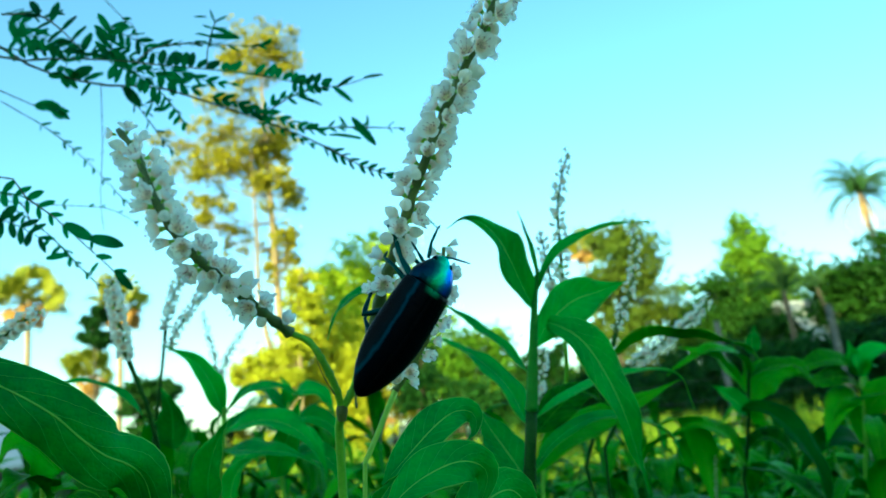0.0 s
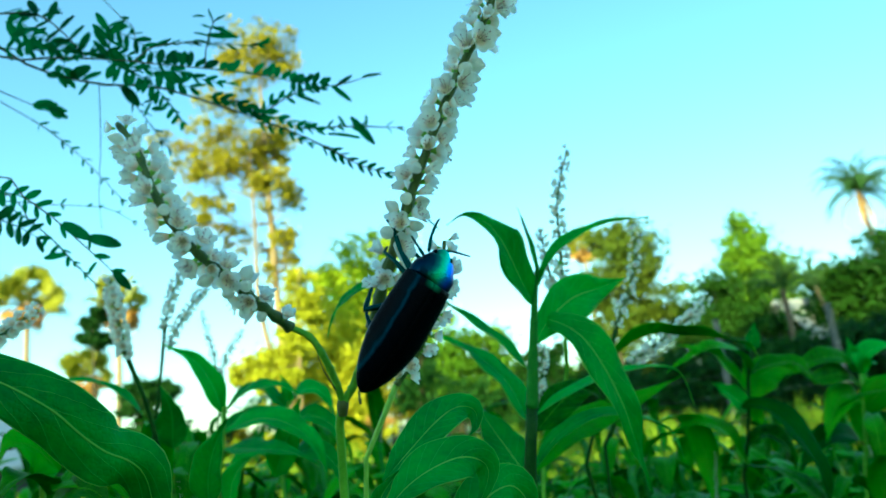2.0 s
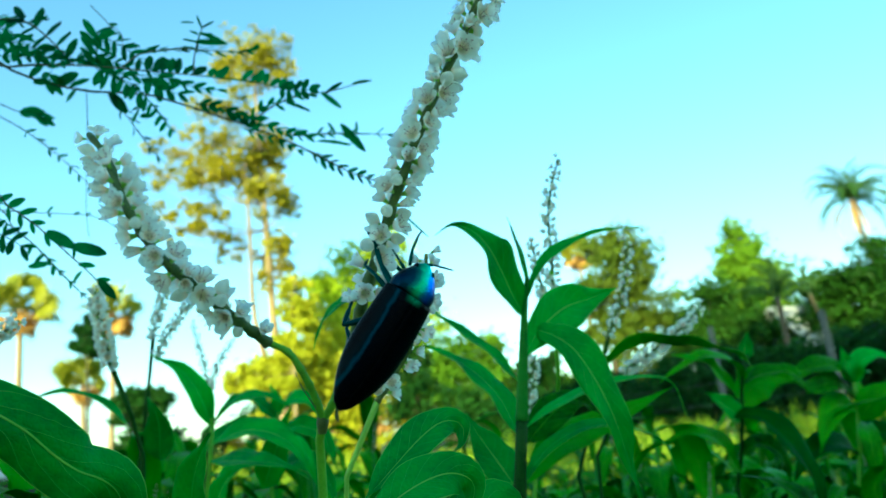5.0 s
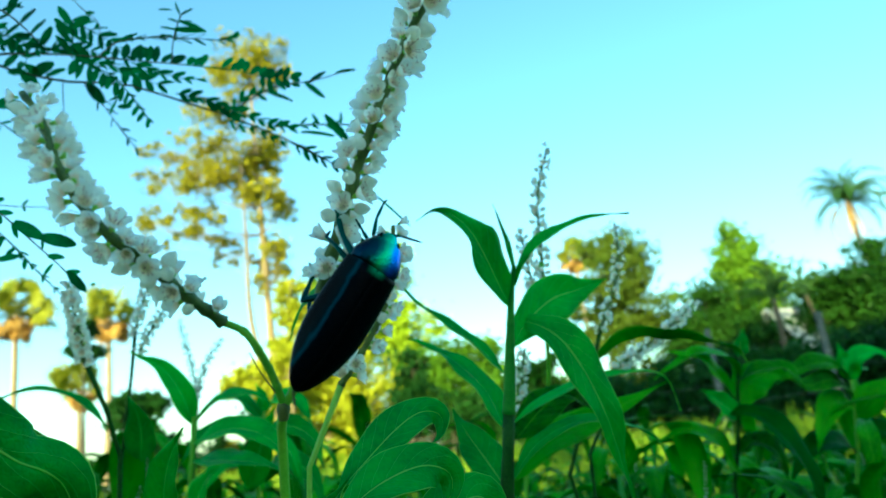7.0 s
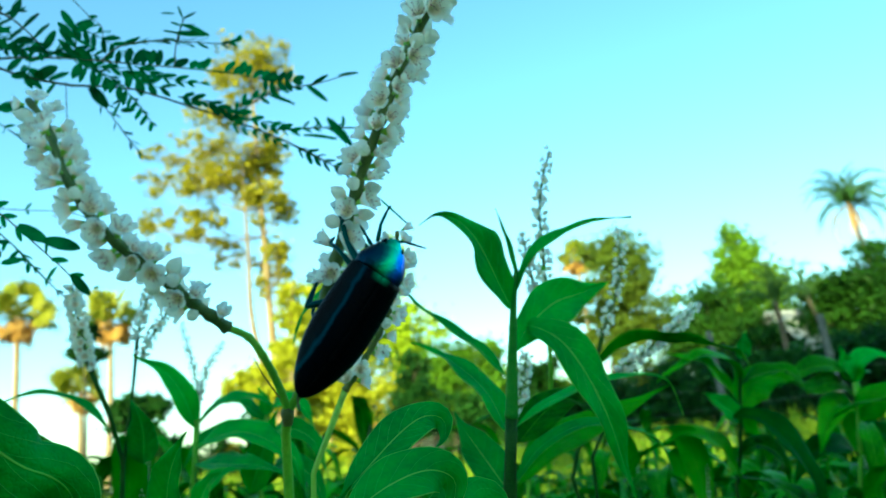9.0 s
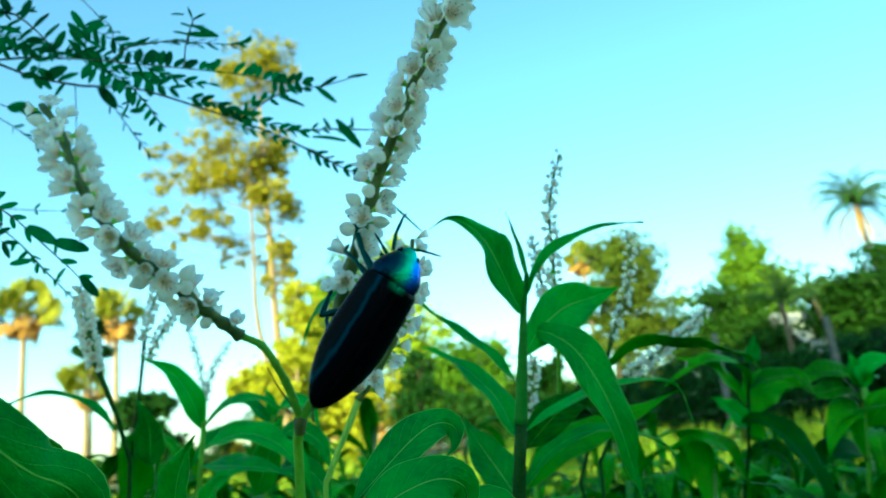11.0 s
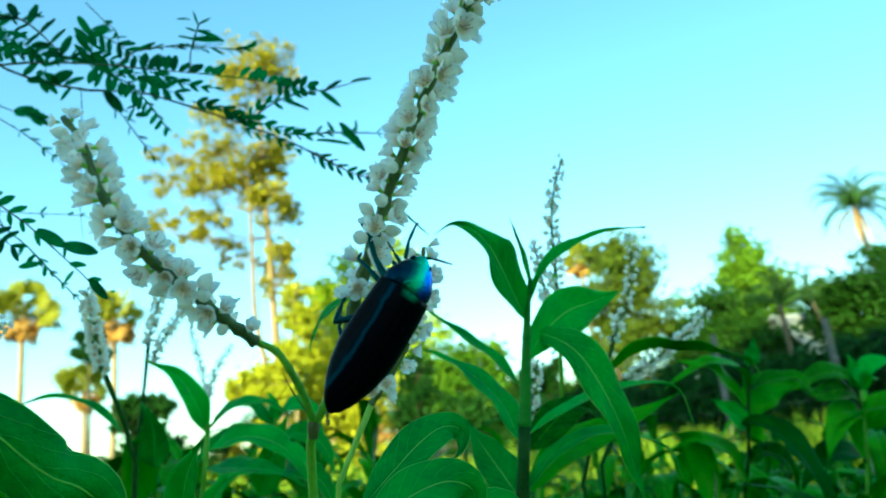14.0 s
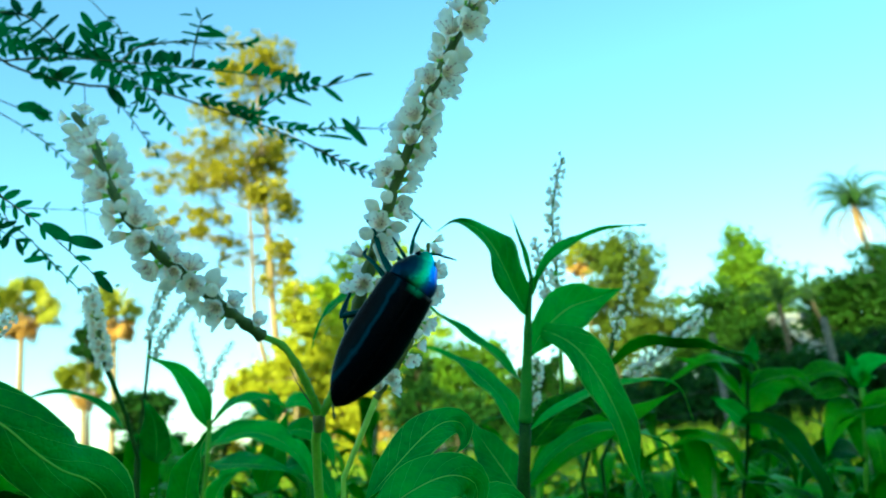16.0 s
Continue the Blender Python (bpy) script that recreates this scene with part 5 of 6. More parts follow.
leafy_d = thing("knotweed_plant", "low knotweed plant under a broad leaf", "plant", "knotweed plants")
stem_part(leafy_d, [(-0.17, 0.34, 0.0), (-0.17, 0.33, 0.5), (-0.1857, 0.3166, 0.9184), (-0.1796, 0.3108, 0.9414), (-0.172, 0.3074, 0.9549)], 0.0030, 0.0013)
leaf(leafy_d, [(-0.1754, 0.3097, 0.9458), (-0.181, 0.302, 0.956), (-0.187, 0.2961, 0.9591), (-0.194, 0.293, 0.951)], 0.020, (-0.0168, -0.717, 0.6968), mat=LEAF_LOW, seed=51)
leaf(leafy_d, [(-0.1771, 0.3109, 0.9412), (-0.1605, 0.3002, 0.9427), (-0.1462, 0.2953, 0.9416), (-0.1358, 0.293, 0.9299)], 0.018, (0.1929, -0.7118, 0.6754), mat=LEAF_LOW, seed=52)
leaf(leafy_d, [(-0.1801, 0.312, 0.9368), (-0.1815, 0.2996, 0.9448), (-0.1845, 0.2896, 0.9437), (-0.1922, 0.2916, 0.9357)], 0.020, (-0.0168, -0.717, 0.6968), mat=LEAF_LOW, seed=53)
leaf(leafy_d, [(-0.1818, 0.3131, 0.9322), (-0.1577, 0.2908, 0.9388), (-0.1462, 0.2864, 0.9359), (-0.1401, 0.2834, 0.9273)], 0.022, (0.186, -0.8068, 0.5608), mat=LEAF_LOW, seed=54)
leaf(leafy_d, [(-0.172, 0.3074, 0.9549), (-0.1667, 0.3064, 0.9591), (-0.1593, 0.3063, 0.9595), (-0.1524, 0.3073, 0.9553)], 0.014, (0.1929, -0.7118, 0.6754), mat=LEAF_LOW, seed=55)

leafy_c = thing("knotweed_plant", "knotweed plant with a large dark drooping leaf", "plant", "knotweed plants")
stem_part(leafy_c, [(0.30, 0.75, 0.0), (0.29, 0.73, 0.6), (0.2677, 0.7327, 0.8364), (0.2745, 0.7133, 0.9084), (0.2769, 0.6943, 0.9598), (0.2823, 0.6811, 0.9897)], 0.0036, 0.0016, STEM_DARK)
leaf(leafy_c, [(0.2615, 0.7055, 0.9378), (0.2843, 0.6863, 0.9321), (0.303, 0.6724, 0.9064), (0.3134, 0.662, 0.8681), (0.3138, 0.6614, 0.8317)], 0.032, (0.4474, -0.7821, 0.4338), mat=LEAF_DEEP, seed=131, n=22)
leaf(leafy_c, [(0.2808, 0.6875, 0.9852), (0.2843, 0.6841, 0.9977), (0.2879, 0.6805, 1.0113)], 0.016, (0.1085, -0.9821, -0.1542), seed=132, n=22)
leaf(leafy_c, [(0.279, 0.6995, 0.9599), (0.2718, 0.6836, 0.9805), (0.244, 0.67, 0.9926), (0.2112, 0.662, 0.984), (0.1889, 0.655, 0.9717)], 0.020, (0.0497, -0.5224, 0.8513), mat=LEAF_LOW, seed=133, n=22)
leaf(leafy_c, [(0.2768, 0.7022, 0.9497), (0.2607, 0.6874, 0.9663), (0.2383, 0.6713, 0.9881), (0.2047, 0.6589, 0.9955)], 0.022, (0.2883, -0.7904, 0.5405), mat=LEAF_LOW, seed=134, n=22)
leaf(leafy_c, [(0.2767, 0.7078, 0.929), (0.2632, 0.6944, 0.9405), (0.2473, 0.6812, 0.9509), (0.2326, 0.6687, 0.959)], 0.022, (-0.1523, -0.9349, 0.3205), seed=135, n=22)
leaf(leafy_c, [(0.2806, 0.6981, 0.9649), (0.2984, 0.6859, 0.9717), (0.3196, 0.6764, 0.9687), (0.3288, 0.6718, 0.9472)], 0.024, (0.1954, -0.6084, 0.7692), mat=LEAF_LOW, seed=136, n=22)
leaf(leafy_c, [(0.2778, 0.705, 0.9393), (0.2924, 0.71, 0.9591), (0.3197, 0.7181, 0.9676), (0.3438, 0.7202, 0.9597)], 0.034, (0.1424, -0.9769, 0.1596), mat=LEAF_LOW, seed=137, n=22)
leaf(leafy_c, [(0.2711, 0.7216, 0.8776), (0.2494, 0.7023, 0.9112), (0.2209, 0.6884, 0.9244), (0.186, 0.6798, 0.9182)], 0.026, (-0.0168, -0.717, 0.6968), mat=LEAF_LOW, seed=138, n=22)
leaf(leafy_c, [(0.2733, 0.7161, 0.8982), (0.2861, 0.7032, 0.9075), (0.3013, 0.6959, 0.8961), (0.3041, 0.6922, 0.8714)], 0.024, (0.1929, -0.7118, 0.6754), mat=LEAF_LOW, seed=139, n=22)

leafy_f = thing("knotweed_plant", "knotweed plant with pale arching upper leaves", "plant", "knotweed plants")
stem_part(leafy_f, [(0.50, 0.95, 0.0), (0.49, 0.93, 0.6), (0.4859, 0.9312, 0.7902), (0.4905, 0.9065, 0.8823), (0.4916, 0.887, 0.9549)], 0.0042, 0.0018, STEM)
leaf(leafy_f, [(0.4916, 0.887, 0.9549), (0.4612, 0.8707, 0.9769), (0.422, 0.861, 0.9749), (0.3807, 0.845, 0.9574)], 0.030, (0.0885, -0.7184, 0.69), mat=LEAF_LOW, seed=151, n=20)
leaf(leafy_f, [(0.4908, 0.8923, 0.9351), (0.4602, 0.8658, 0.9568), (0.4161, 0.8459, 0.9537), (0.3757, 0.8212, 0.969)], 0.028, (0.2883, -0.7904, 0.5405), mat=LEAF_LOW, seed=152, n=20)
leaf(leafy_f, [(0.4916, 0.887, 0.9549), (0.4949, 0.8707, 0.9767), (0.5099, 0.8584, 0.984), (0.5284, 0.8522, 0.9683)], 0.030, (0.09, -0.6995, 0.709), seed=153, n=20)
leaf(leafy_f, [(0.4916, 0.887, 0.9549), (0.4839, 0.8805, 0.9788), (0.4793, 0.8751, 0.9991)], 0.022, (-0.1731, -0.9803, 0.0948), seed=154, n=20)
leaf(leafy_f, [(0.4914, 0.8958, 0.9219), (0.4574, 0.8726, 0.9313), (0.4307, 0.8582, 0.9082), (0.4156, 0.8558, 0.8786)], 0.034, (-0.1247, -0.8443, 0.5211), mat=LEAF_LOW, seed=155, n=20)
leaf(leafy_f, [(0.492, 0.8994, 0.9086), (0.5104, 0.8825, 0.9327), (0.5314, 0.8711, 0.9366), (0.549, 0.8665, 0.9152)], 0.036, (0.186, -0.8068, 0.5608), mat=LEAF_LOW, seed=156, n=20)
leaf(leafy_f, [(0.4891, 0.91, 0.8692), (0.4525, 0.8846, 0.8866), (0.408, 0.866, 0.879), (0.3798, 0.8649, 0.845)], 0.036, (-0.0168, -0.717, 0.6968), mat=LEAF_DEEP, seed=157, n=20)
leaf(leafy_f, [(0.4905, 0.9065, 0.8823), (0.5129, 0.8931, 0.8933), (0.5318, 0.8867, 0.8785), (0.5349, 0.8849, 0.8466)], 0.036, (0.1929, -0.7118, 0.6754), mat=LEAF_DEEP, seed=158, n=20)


# ---- the knotweed thicket ----
def arching_blade(seed):
    rnd = random.Random(seed)
    l = rnd.uniform(0.12, 0.18)
    dr = rnd.uniform(0.02, 0.09)
    v, f, uv = blade_data([(0, 0, 0), (l * 0.35, 0, l * 0.2), (l * 0.7, 0.004, l * 0.15 - dr * 0.3), (l * 0.95, 0, -dr)], rnd.uniform(0.026, 0.042), (0, 0, 1), fold=0.22, wave=0.07, n=9, m=4, seed=seed)
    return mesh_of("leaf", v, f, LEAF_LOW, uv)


BLADES = [arching_blade(k) for k in range(7)]
FAR_SPIKES = [far_spike_mesh(k) for k in range(3)]


def thicket_plant(seed, h, spikes):
    rnd = random.Random(seed)
    ob = thing("knotweed_plant", "bushy knotweed plant of the green thicket", "plant", "thicket of knotweed")
    bend = rnd.uniform(-0.06, 0.06)
    c = [(0, 0, 0), (bend, 0.02, h * 0.5), (bend * 0.5, 0, h)]
    part("stem", tube("stem", c, 0.005, 0.002, STEM_MID, 14, 6, 0.2, 3), ob)
    line = curve_through(c, 20)
    n = 17
    for k in range(n):
        i = int(20 * (0.55 + 0.45 * k / (n - 1)))
        m = Matrix.Translation(line[i]) @ pose(0, 0, 0, 0, 0, k * 137.5 + rnd.uniform(-20, 20)) @ pose(0, 0, 0, rnd.uniform(-20, 20), rnd.uniform(-40, 25) - (25 if k > n - 3 else 0), 0)
        part("leaf", BLADES[rnd.randrange(7)], ob, m=m @ Matrix.Scale(rnd.uniform(0.75, 1.15) * (0.7 if k > n - 3 else 1), 4))
    for k in range(spikes):
        part("flower_spike", FAR_SPIKES[k % 3], ob, m=Matrix.Translation(line[20]) @ pose(0, 0, 0, rnd.uniform(-35, 35), rnd.uniform(-35, 35), 0) @ Matrix.Scale(0.5, 4))
    return ob


PROTOS = [thicket_plant(500 + k, 0.80 + 0.02 * k, 1 if k == 1 else 0) for k in range(6)]


def thicket():
    rnd = random.Random(77)
    first = dict((k, False) for k in range(6))
    spots = []
    for k in range(4000):
        y = 0.60 + 3.4 * rnd.random() ** 1.7
        x = rnd.uniform(-0.72, 0.80) * y
        near = min((math.hypot(x - a, y - b) for a, b in spots), default=9)
        if near < 0.055 + 0.035 * y or len(spots) >= 290:
            continue
        side = x / y
        if y > 1.7 and rnd.random() < 0.45 or y > 3.6:
            continue
        spots.append((x, y))
        top = 0.955 + rnd.uniform(-0.09, 0.04) - (0.03 if y < 0.9 else 0) - (0.13 if y > 1.7 else 0) - (0.028 if side > 0.12 and y < 1.7 and k % 3 else 0) + (0.05 if side < -0.1 and y > 0.9 else 0)
        i = rnd.randrange(6)
        m = pose(x, y, height(x, y) - 0.01, 0, 0, rnd.uniform(0, 360)) @ Matrix.Scale(top / (0.86 + 0.02 * i), 4)
        if not first[i]:
            PROTOS[i].matrix_basis = m
            first[i] = True
        else:
            c = copy_thing(PROTOS[i], m)
            c.matrix_basis = m


thicket()


def thicket_around():
    """The same thicket going on to the sides and behind, as one mass of leaves and stems."""
    rnd = random.Random(83)
    blades_low = []
    for k in range(4):
        l, dr = rnd.uniform(0.12, 0.17), rnd.uniform(0.02, 0.08)
        v, f, uv = blade_data([(0, 0, 0), (l * 0.4, 0, l * 0.2), (l * 0.95, 0, -dr)], rnd.uniform(0.028, 0.040), (0, 0, 1), fold=0.22, n=5, m=2, seed=k)
        blades_low.append((np.array(v), f, uv))
    verts, faces, uvs = [], [], []
    for k in range(620):
        x, y = rnd.uniform(-3.0, 3.0), rnd.uniform(-2.2, 3.6)
        if math.hypot(x, y) < 0.75 or y > 0.2 and abs(x) < 0.85 * y + 0.25 or y < 0 and math.hypot(x, y) < 1.0:
            continue
        h, z = rnd.uniform(0.66, 0.84), height(x, y) - 0.01
        line = curve_through([(x, y, z), (x + rnd.uniform(-0.05, 0.05), y, z + h * 0.5), (x + rnd.uniform(-0.05, 0.05), y, z + h)], 10)
        v, f = tube_data(line, np.linspace(0.005, 0.002, 11), 5)
        o = len(verts)
        verts += [tuple(q) for q in v]
        faces += [tuple(i + o for i in g) for g in f]
        uvs += [(0.5, 0.5)] * len(v)
        for j in range(14):
            bv, bf, buv = blades_low[rnd.randrange(4)]
            m = np.array((pose(0, 0, 0, 0, 0, j * 137.5 + rnd.uniform(-20, 20)) @ pose(0, 0, 0, rnd.uniform(-20, 20), rnd.uniform(-40, 25), 0)).to_3x3()) * rnd.uniform(0.75, 1.15)
            o = len(verts)
            verts += [tuple(q) for q in bv @ m.T + line[5 + j * 5 // 13]]
            faces += [tuple(i + o for i in g) for g in bf]
            uvs += list(buv)
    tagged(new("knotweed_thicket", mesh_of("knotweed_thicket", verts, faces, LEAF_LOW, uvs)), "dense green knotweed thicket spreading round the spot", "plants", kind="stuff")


thicket_around()


# ---- feathery branch ----
def leaflet_mesh(seed):
    """An oblong leaflet of unit length along x, gently cupped."""
    rnd = random.Random(seed)
    verts, faces, uvs = [], [], []
    for i in range(7):
        q = i / 6
        w = 0.21 * max(0.0, math.sin(math.pi * (0.03 + 0.94 * q))) ** 0.55
        for x in (-1, 0, 1):
            verts.append((q, x * w, 0.05 * abs(x) - 0.10 * q * q * rnd.uniform(0.8, 1.2)))
            uvs.append((0.5 + 0.5 * x, q))
    for i in range(6):
        for j in (0, 1):
            a = i * 3 + j
            faces.append((a, a + 3, a + 4, a + 1))
    return np.array(verts), faces, uvs


LEAFLETS = [leaflet_mesh(k) for k in range(3)]
OUT = np.array((0.0849, -0.9912, 0.1013))


def lay(store, at, way, size, breadth, rnd, tilt=25):
    """Adds one leaflet to a store of verts, faces and uvs, turned about its own length by some degrees."""
    lv, lf, luv = LEAFLETS[rnd.randrange(3)]
    x = np.array(way, float)
    x /= np.linalg.norm(x)
    z = OUT - x * float(OUT @ x)
    z /= np.linalg.norm(z)
    y = np.cross(z, x)
    a = radians(rnd.uniform(-tilt, tilt))
    y, z = y * math.cos(a) + z * math.sin(a), z * math.cos(a) - y * math.sin(a)
    o = len(store[0])
    for p in lv:
        store[0].append(tuple(np.array(at) + size * (x * p[0] + y * p[1] * breadth * 1.05 + z * p[2])))
    store[1].extend(tuple(k + o for k in g) for g in lf)
    store[2].extend(luv)


def feather(points, pairs, size, seed, sides=(1, -1), angle=62, breadth=1.0, tip=0.6, tilt=25, first=0.08, rib=0.0005, gap=0.0):
    """One feather leaf: a fine rib with oblong leaflets to its upper (1) and lower (-1) side."""
    rnd = random.Random(seed)
    c = curve_through(points, 40)
    t = tangents(c)
    v, f = tube_data(c[::4], np.linspace(rib, rib * 0.5, len(c[::4])), 5)
    store = ([tuple(q) for q in v], list(f), [(0.5, 0.5)] * len(v))
    for k in range(pairs):
        q = first + (0.99 - first) * k / max(1, pairs - 1)
        i = min(40, int(40 * q))
        up = np.cross(OUT, t[i])
        for s in sides:
            if rnd.random() < gap:
                continue
            a = radians(angle * rnd.uniform(0.85, 1.15) * (1 - 0.45 * (k == pairs - 1)))
            d = t[i] * math.cos(a) + s * up * math.sin(a) + OUT * rnd.uniform(-0.35, 0.35)
            lay(store, c[i], d, size * (1 - (1 - tip) * q) * rnd.uniform(0.85, 1.12), breadth * rnd.uniform(0.85, 1.1), rnd, tilt)
    return part("feather_leaf", mesh_of("feather_leaf", store[0], store[1], PINNATE, store[2]), branch)


def blades(pairs, breadth=1.0, seed=0, tilt=20):
    """A few single large leaflets, each from its foot to its tip."""
    rnd = random.Random(seed)
    for a, b in pairs:
        store = ([], [], [])
        a, b = np.array(a), np.array(b)
        lay(store, a, b - a, float(np.linalg.norm(b - a)), breadth, rnd, tilt)
        part("leaflet", mesh_of("leaflet", store[0], store[1], PINNATE, store[2]), branch)


acacia = thing("acacia_sapling", "thorny sapling with feathery dark green leaves on thin twigs", "tree")
part("trunk", tube("trunk", [(-0.66, 0.62, -0.01), (-0.63, 0.62, 0.6), (-0.56, 0.60, 1.15), (-0.50, 0.6, 1.28)], 0.014, 0.004, TWIG, 24, 8, 0.1, 5), acacia)

branch = part("branch", tube("branch", [(-0.50, 0.60, 1.27), (-0.3225, 0.4132, 1.2168), (-0.2622, 0.4058, 1.2048), (-0.2432, 0.4041, 1.2032), (-0.206, 0.4015, 1.1967), (-0.169, 0.3978, 1.1868), (-0.1326, 0.3932, 1.1766), (-0.0974, 0.3887, 1.1656), (-0.0783, 0.3849, 1.1565)], 0.0017, 0.0003, TWIG, 30, 6, 0.15, 4), acacia, "thin bough with feathery leaves, stirred by the wind")


def twig(points, r0=0.0015, r1=0.00045, n=30):
    return part("twig", tube("twig", points, r0, r1, TWIG, n, 6, 0.15, 4), branch)


# the two main twigs and their side twigs
twig([(-0.53, 0.60, 1.22), (-0.3193, 0.4223, 1.2292), (-0.2732, 0.4222, 1.2134), (-0.2496, 0.4212, 1.2012), (-0.2155, 0.4201, 1.1893), (-0.1794, 0.4214, 1.1839), (-0.1443, 0.425, 1.1698), (-0.1127, 0.4286, 1.156), (-0.0745, 0.4337, 1.1362), (-0.0575, 0.4369, 1.1238), (-0.0337, 0.4397, 1.1133)], 0.0014, 0.0005)
twig([(-0.1139, 0.4278, 1.1589), (-0.0963, 0.4235, 1.1672), (-0.0807, 0.4194, 1.1705), (-0.0657, 0.4166, 1.1693), (-0.0509, 0.4144, 1.1696), (-0.0324, 0.4115, 1.1723)], 0.0006, 0.0003)
twig([(-0.0916, 0.4306, 1.1482), (-0.0779, 0.4353, 1.1496), (-0.0564, 0.4403, 1.1502), (-0.0197, 0.4459, 1.1479)], 0.0006, 0.0003)
twig([(-0.1386, 0.3955, 1.1794), (-0.137, 0.3926, 1.1906), (-0.1336, 0.39, 1.2002), (-0.1297, 0.3881, 1.2072)], 0.0005, 0.0003)
twig([(-0.2638, 0.3847, 1.2257), (-0.2387, 0.381, 1.2199), (-0.2235, 0.3821, 1.2076), (-0.2171, 0.401, 1.1989)], 0.0007, 0.0004)
twig([(-0.2026, 0.4018, 1.1957), (-0.1988, 0.3934, 1.2115)], 0.0006, 0.0003)
twig([(-0.1861, 0.4006, 1.1923), (-0.1721, 0.3967, 1.1987), (-0.1503, 0.3948, 1.1981), (-0.1291, 0.3936, 1.1942), (-0.1047, 0.3928, 1.1893)], 0.0006, 0.0003)
twig([(-0.53, 0.6, 1.18), (-0.2313, 0.3299, 1.093), (-0.2044, 0.328, 1.0762), (-0.1894, 0.3311, 1.0645), (-0.175, 0.3357, 1.0471), (-0.1656, 0.3377, 1.0393), (-0.1591, 0.3403, 1.0293)], 0.0009, 0.0003)
twig([(-0.52, 0.6, 1.2), (-0.2574, 0.3787, 1.1041), (-0.2383, 0.38, 1.0873), (-0.2241, 0.3837, 1.0734), (-0.2131, 0.3876, 1.0587), (-0.1964, 0.3926, 1.0394)], 0.0008, 0.0003)
twig([(-0.2995, 0.438, 1.1231), (-0.2563, 0.4398, 1.1159), (-0.2239, 0.4411, 1.1105), (-0.2032, 0.4442, 1.0985)], 0.0004, 0.0002)
twig([(-0.2182, 0.4195, 1.1914), (-0.2216, 0.4298, 1.1528), (-0.2268, 0.4391, 1.1179), (-0.2272, 0.4448, 1.0967)], 0.0003, 0.0002)
twig([(-0.2096, 0.4056, 1.2437), (-0.1992, 0.4089, 1.2313), (-0.1917, 0.4109, 1.2234), (-0.1916, 0.4136, 1.2135)], 0.0003, 0.0003)
twig([(-0.2071, 0.4253, 1.1891), (-0.1958, 0.4294, 1.1736), (-0.1816, 0.4356, 1.15), (-0.1717, 0.4385, 1.139)], 0.0004, 0.0002)
twig([(-0.3048, 0.4364, 1.2069), (-0.2758, 0.4404, 1.1914), (-0.2684, 0.4409, 1.1895), (-0.2574, 0.4422, 1.1844)], 0.0005, 0.0003)
twig([(-0.2951, 0.4347, 1.1936), (-0.2669, 0.44, 1.1736), (-0.2497, 0.4441, 1.1579), (-0.2328, 0.4491, 1.1387), (-0.2161, 0.4548, 1.1172)], 0.0004, 0.0002)
feather([(-0.2739, 0.4384, 1.1794), (-0.2497, 0.4441, 1.1579), (-0.2328, 0.4491, 1.1387), (-0.2179, 0.4543, 1.1189)], 9, 0.0062, 35, (1, -1), 45, 0.8, 0.8, 50, gap=0.35, rib=0.0003)
feather([(-0.2563, 0.4398, 1.1159), (-0.2239, 0.4411, 1.1105), (-0.2049, 0.444, 1.0994)], 5, 0.0045, 36, (1, -1), 45, 0.8, 0.8, 50, gap=0.4, rib=0.0003)
feather([(-0.2005, 0.4273, 1.1813), (-0.191, 0.4314, 1.166), (-0.1783, 0.4366, 1.1461)], 6, 0.0075, 37, (1, -1), 40, 0.8, 0.8, 50, gap=0.3, rib=0.0003)
# upright leaflets along the end of the upper twig
feather([(-0.1703, 0.3968, 1.1868), (-0.1542, 0.3958, 1.1825), (-0.1383, 0.3947, 1.1785)], 7, 0.0115, 1, (1,), 88, 1.25, 0.85, 12)
feather([(-0.1319, 0.3932, 1.1765), (-0.1147, 0.3904, 1.1711), (-0.0971, 0.3878, 1.1651), (-0.0785, 0.3858, 1.157)], 12, 0.0106, 2, (1,), 80, 1.15, 0.7, 18, gap=0.06)
feather([(-0.0833, 0.3852, 1.1591), (-0.076, 0.385, 1.156), (-0.0649, 0.3842, 1.155)], 5, 0.0085, 3, (1, -1), 60, 1.2, 0.8, 45)
feather([(-0.0963, 0.4235, 1.1672), (-0.0846, 0.4207, 1.1697), (-0.0714, 0.4185, 1.1702)], 4, 0.0068, 4, (1, -1), 45, 0.9, 0.9, 40)
# drooping rows below it
feather([(-0.2034, 0.402, 1.1951), (-0.1877, 0.4007, 1.184), (-0.1739, 0.4014, 1.1735), (-0.1648, 0.4032, 1.1627), (-0.1566, 0.4069, 1.1484)], 13, 0.0118, 5, (-1,), 62, 0.95, 0.6, 15)
feather([(-0.1913, 0.4007, 1.1879), (-0.1757, 0.4015, 1.1769), (-0.1672, 0.4037, 1.1648), (-0.1579, 0.4066, 1.1499)], 6, 0.0065, 6, (1,), 30, 0.6, 0.7, 60)
feather([(-0.1965, 0.4039, 1.1915), (-0.1796, 0.4021, 1.1866), (-0.1664, 0.4017, 1.1798)], 5, 0.0105, 7, (1, -1), 25, 0.75, 0.8, 50)
feather([(-0.1697, 0.409, 1.1913), (-0.1567, 0.4106, 1.1852), (-0.1395, 0.4123, 1.1786), (-0.129, 0.4128, 1.1768)], 6, 0.0098, 8, (1, -1), 28, 0.85, 0.7, 55)
feather([(-0.1803, 0.4231, 1.1972), (-0.1719, 0.4252, 1.1891), (-0.1594, 0.4264, 1.1843)], 4, 0.0120, 9, (1, -1), 45, 1.1, 0.8, 35)
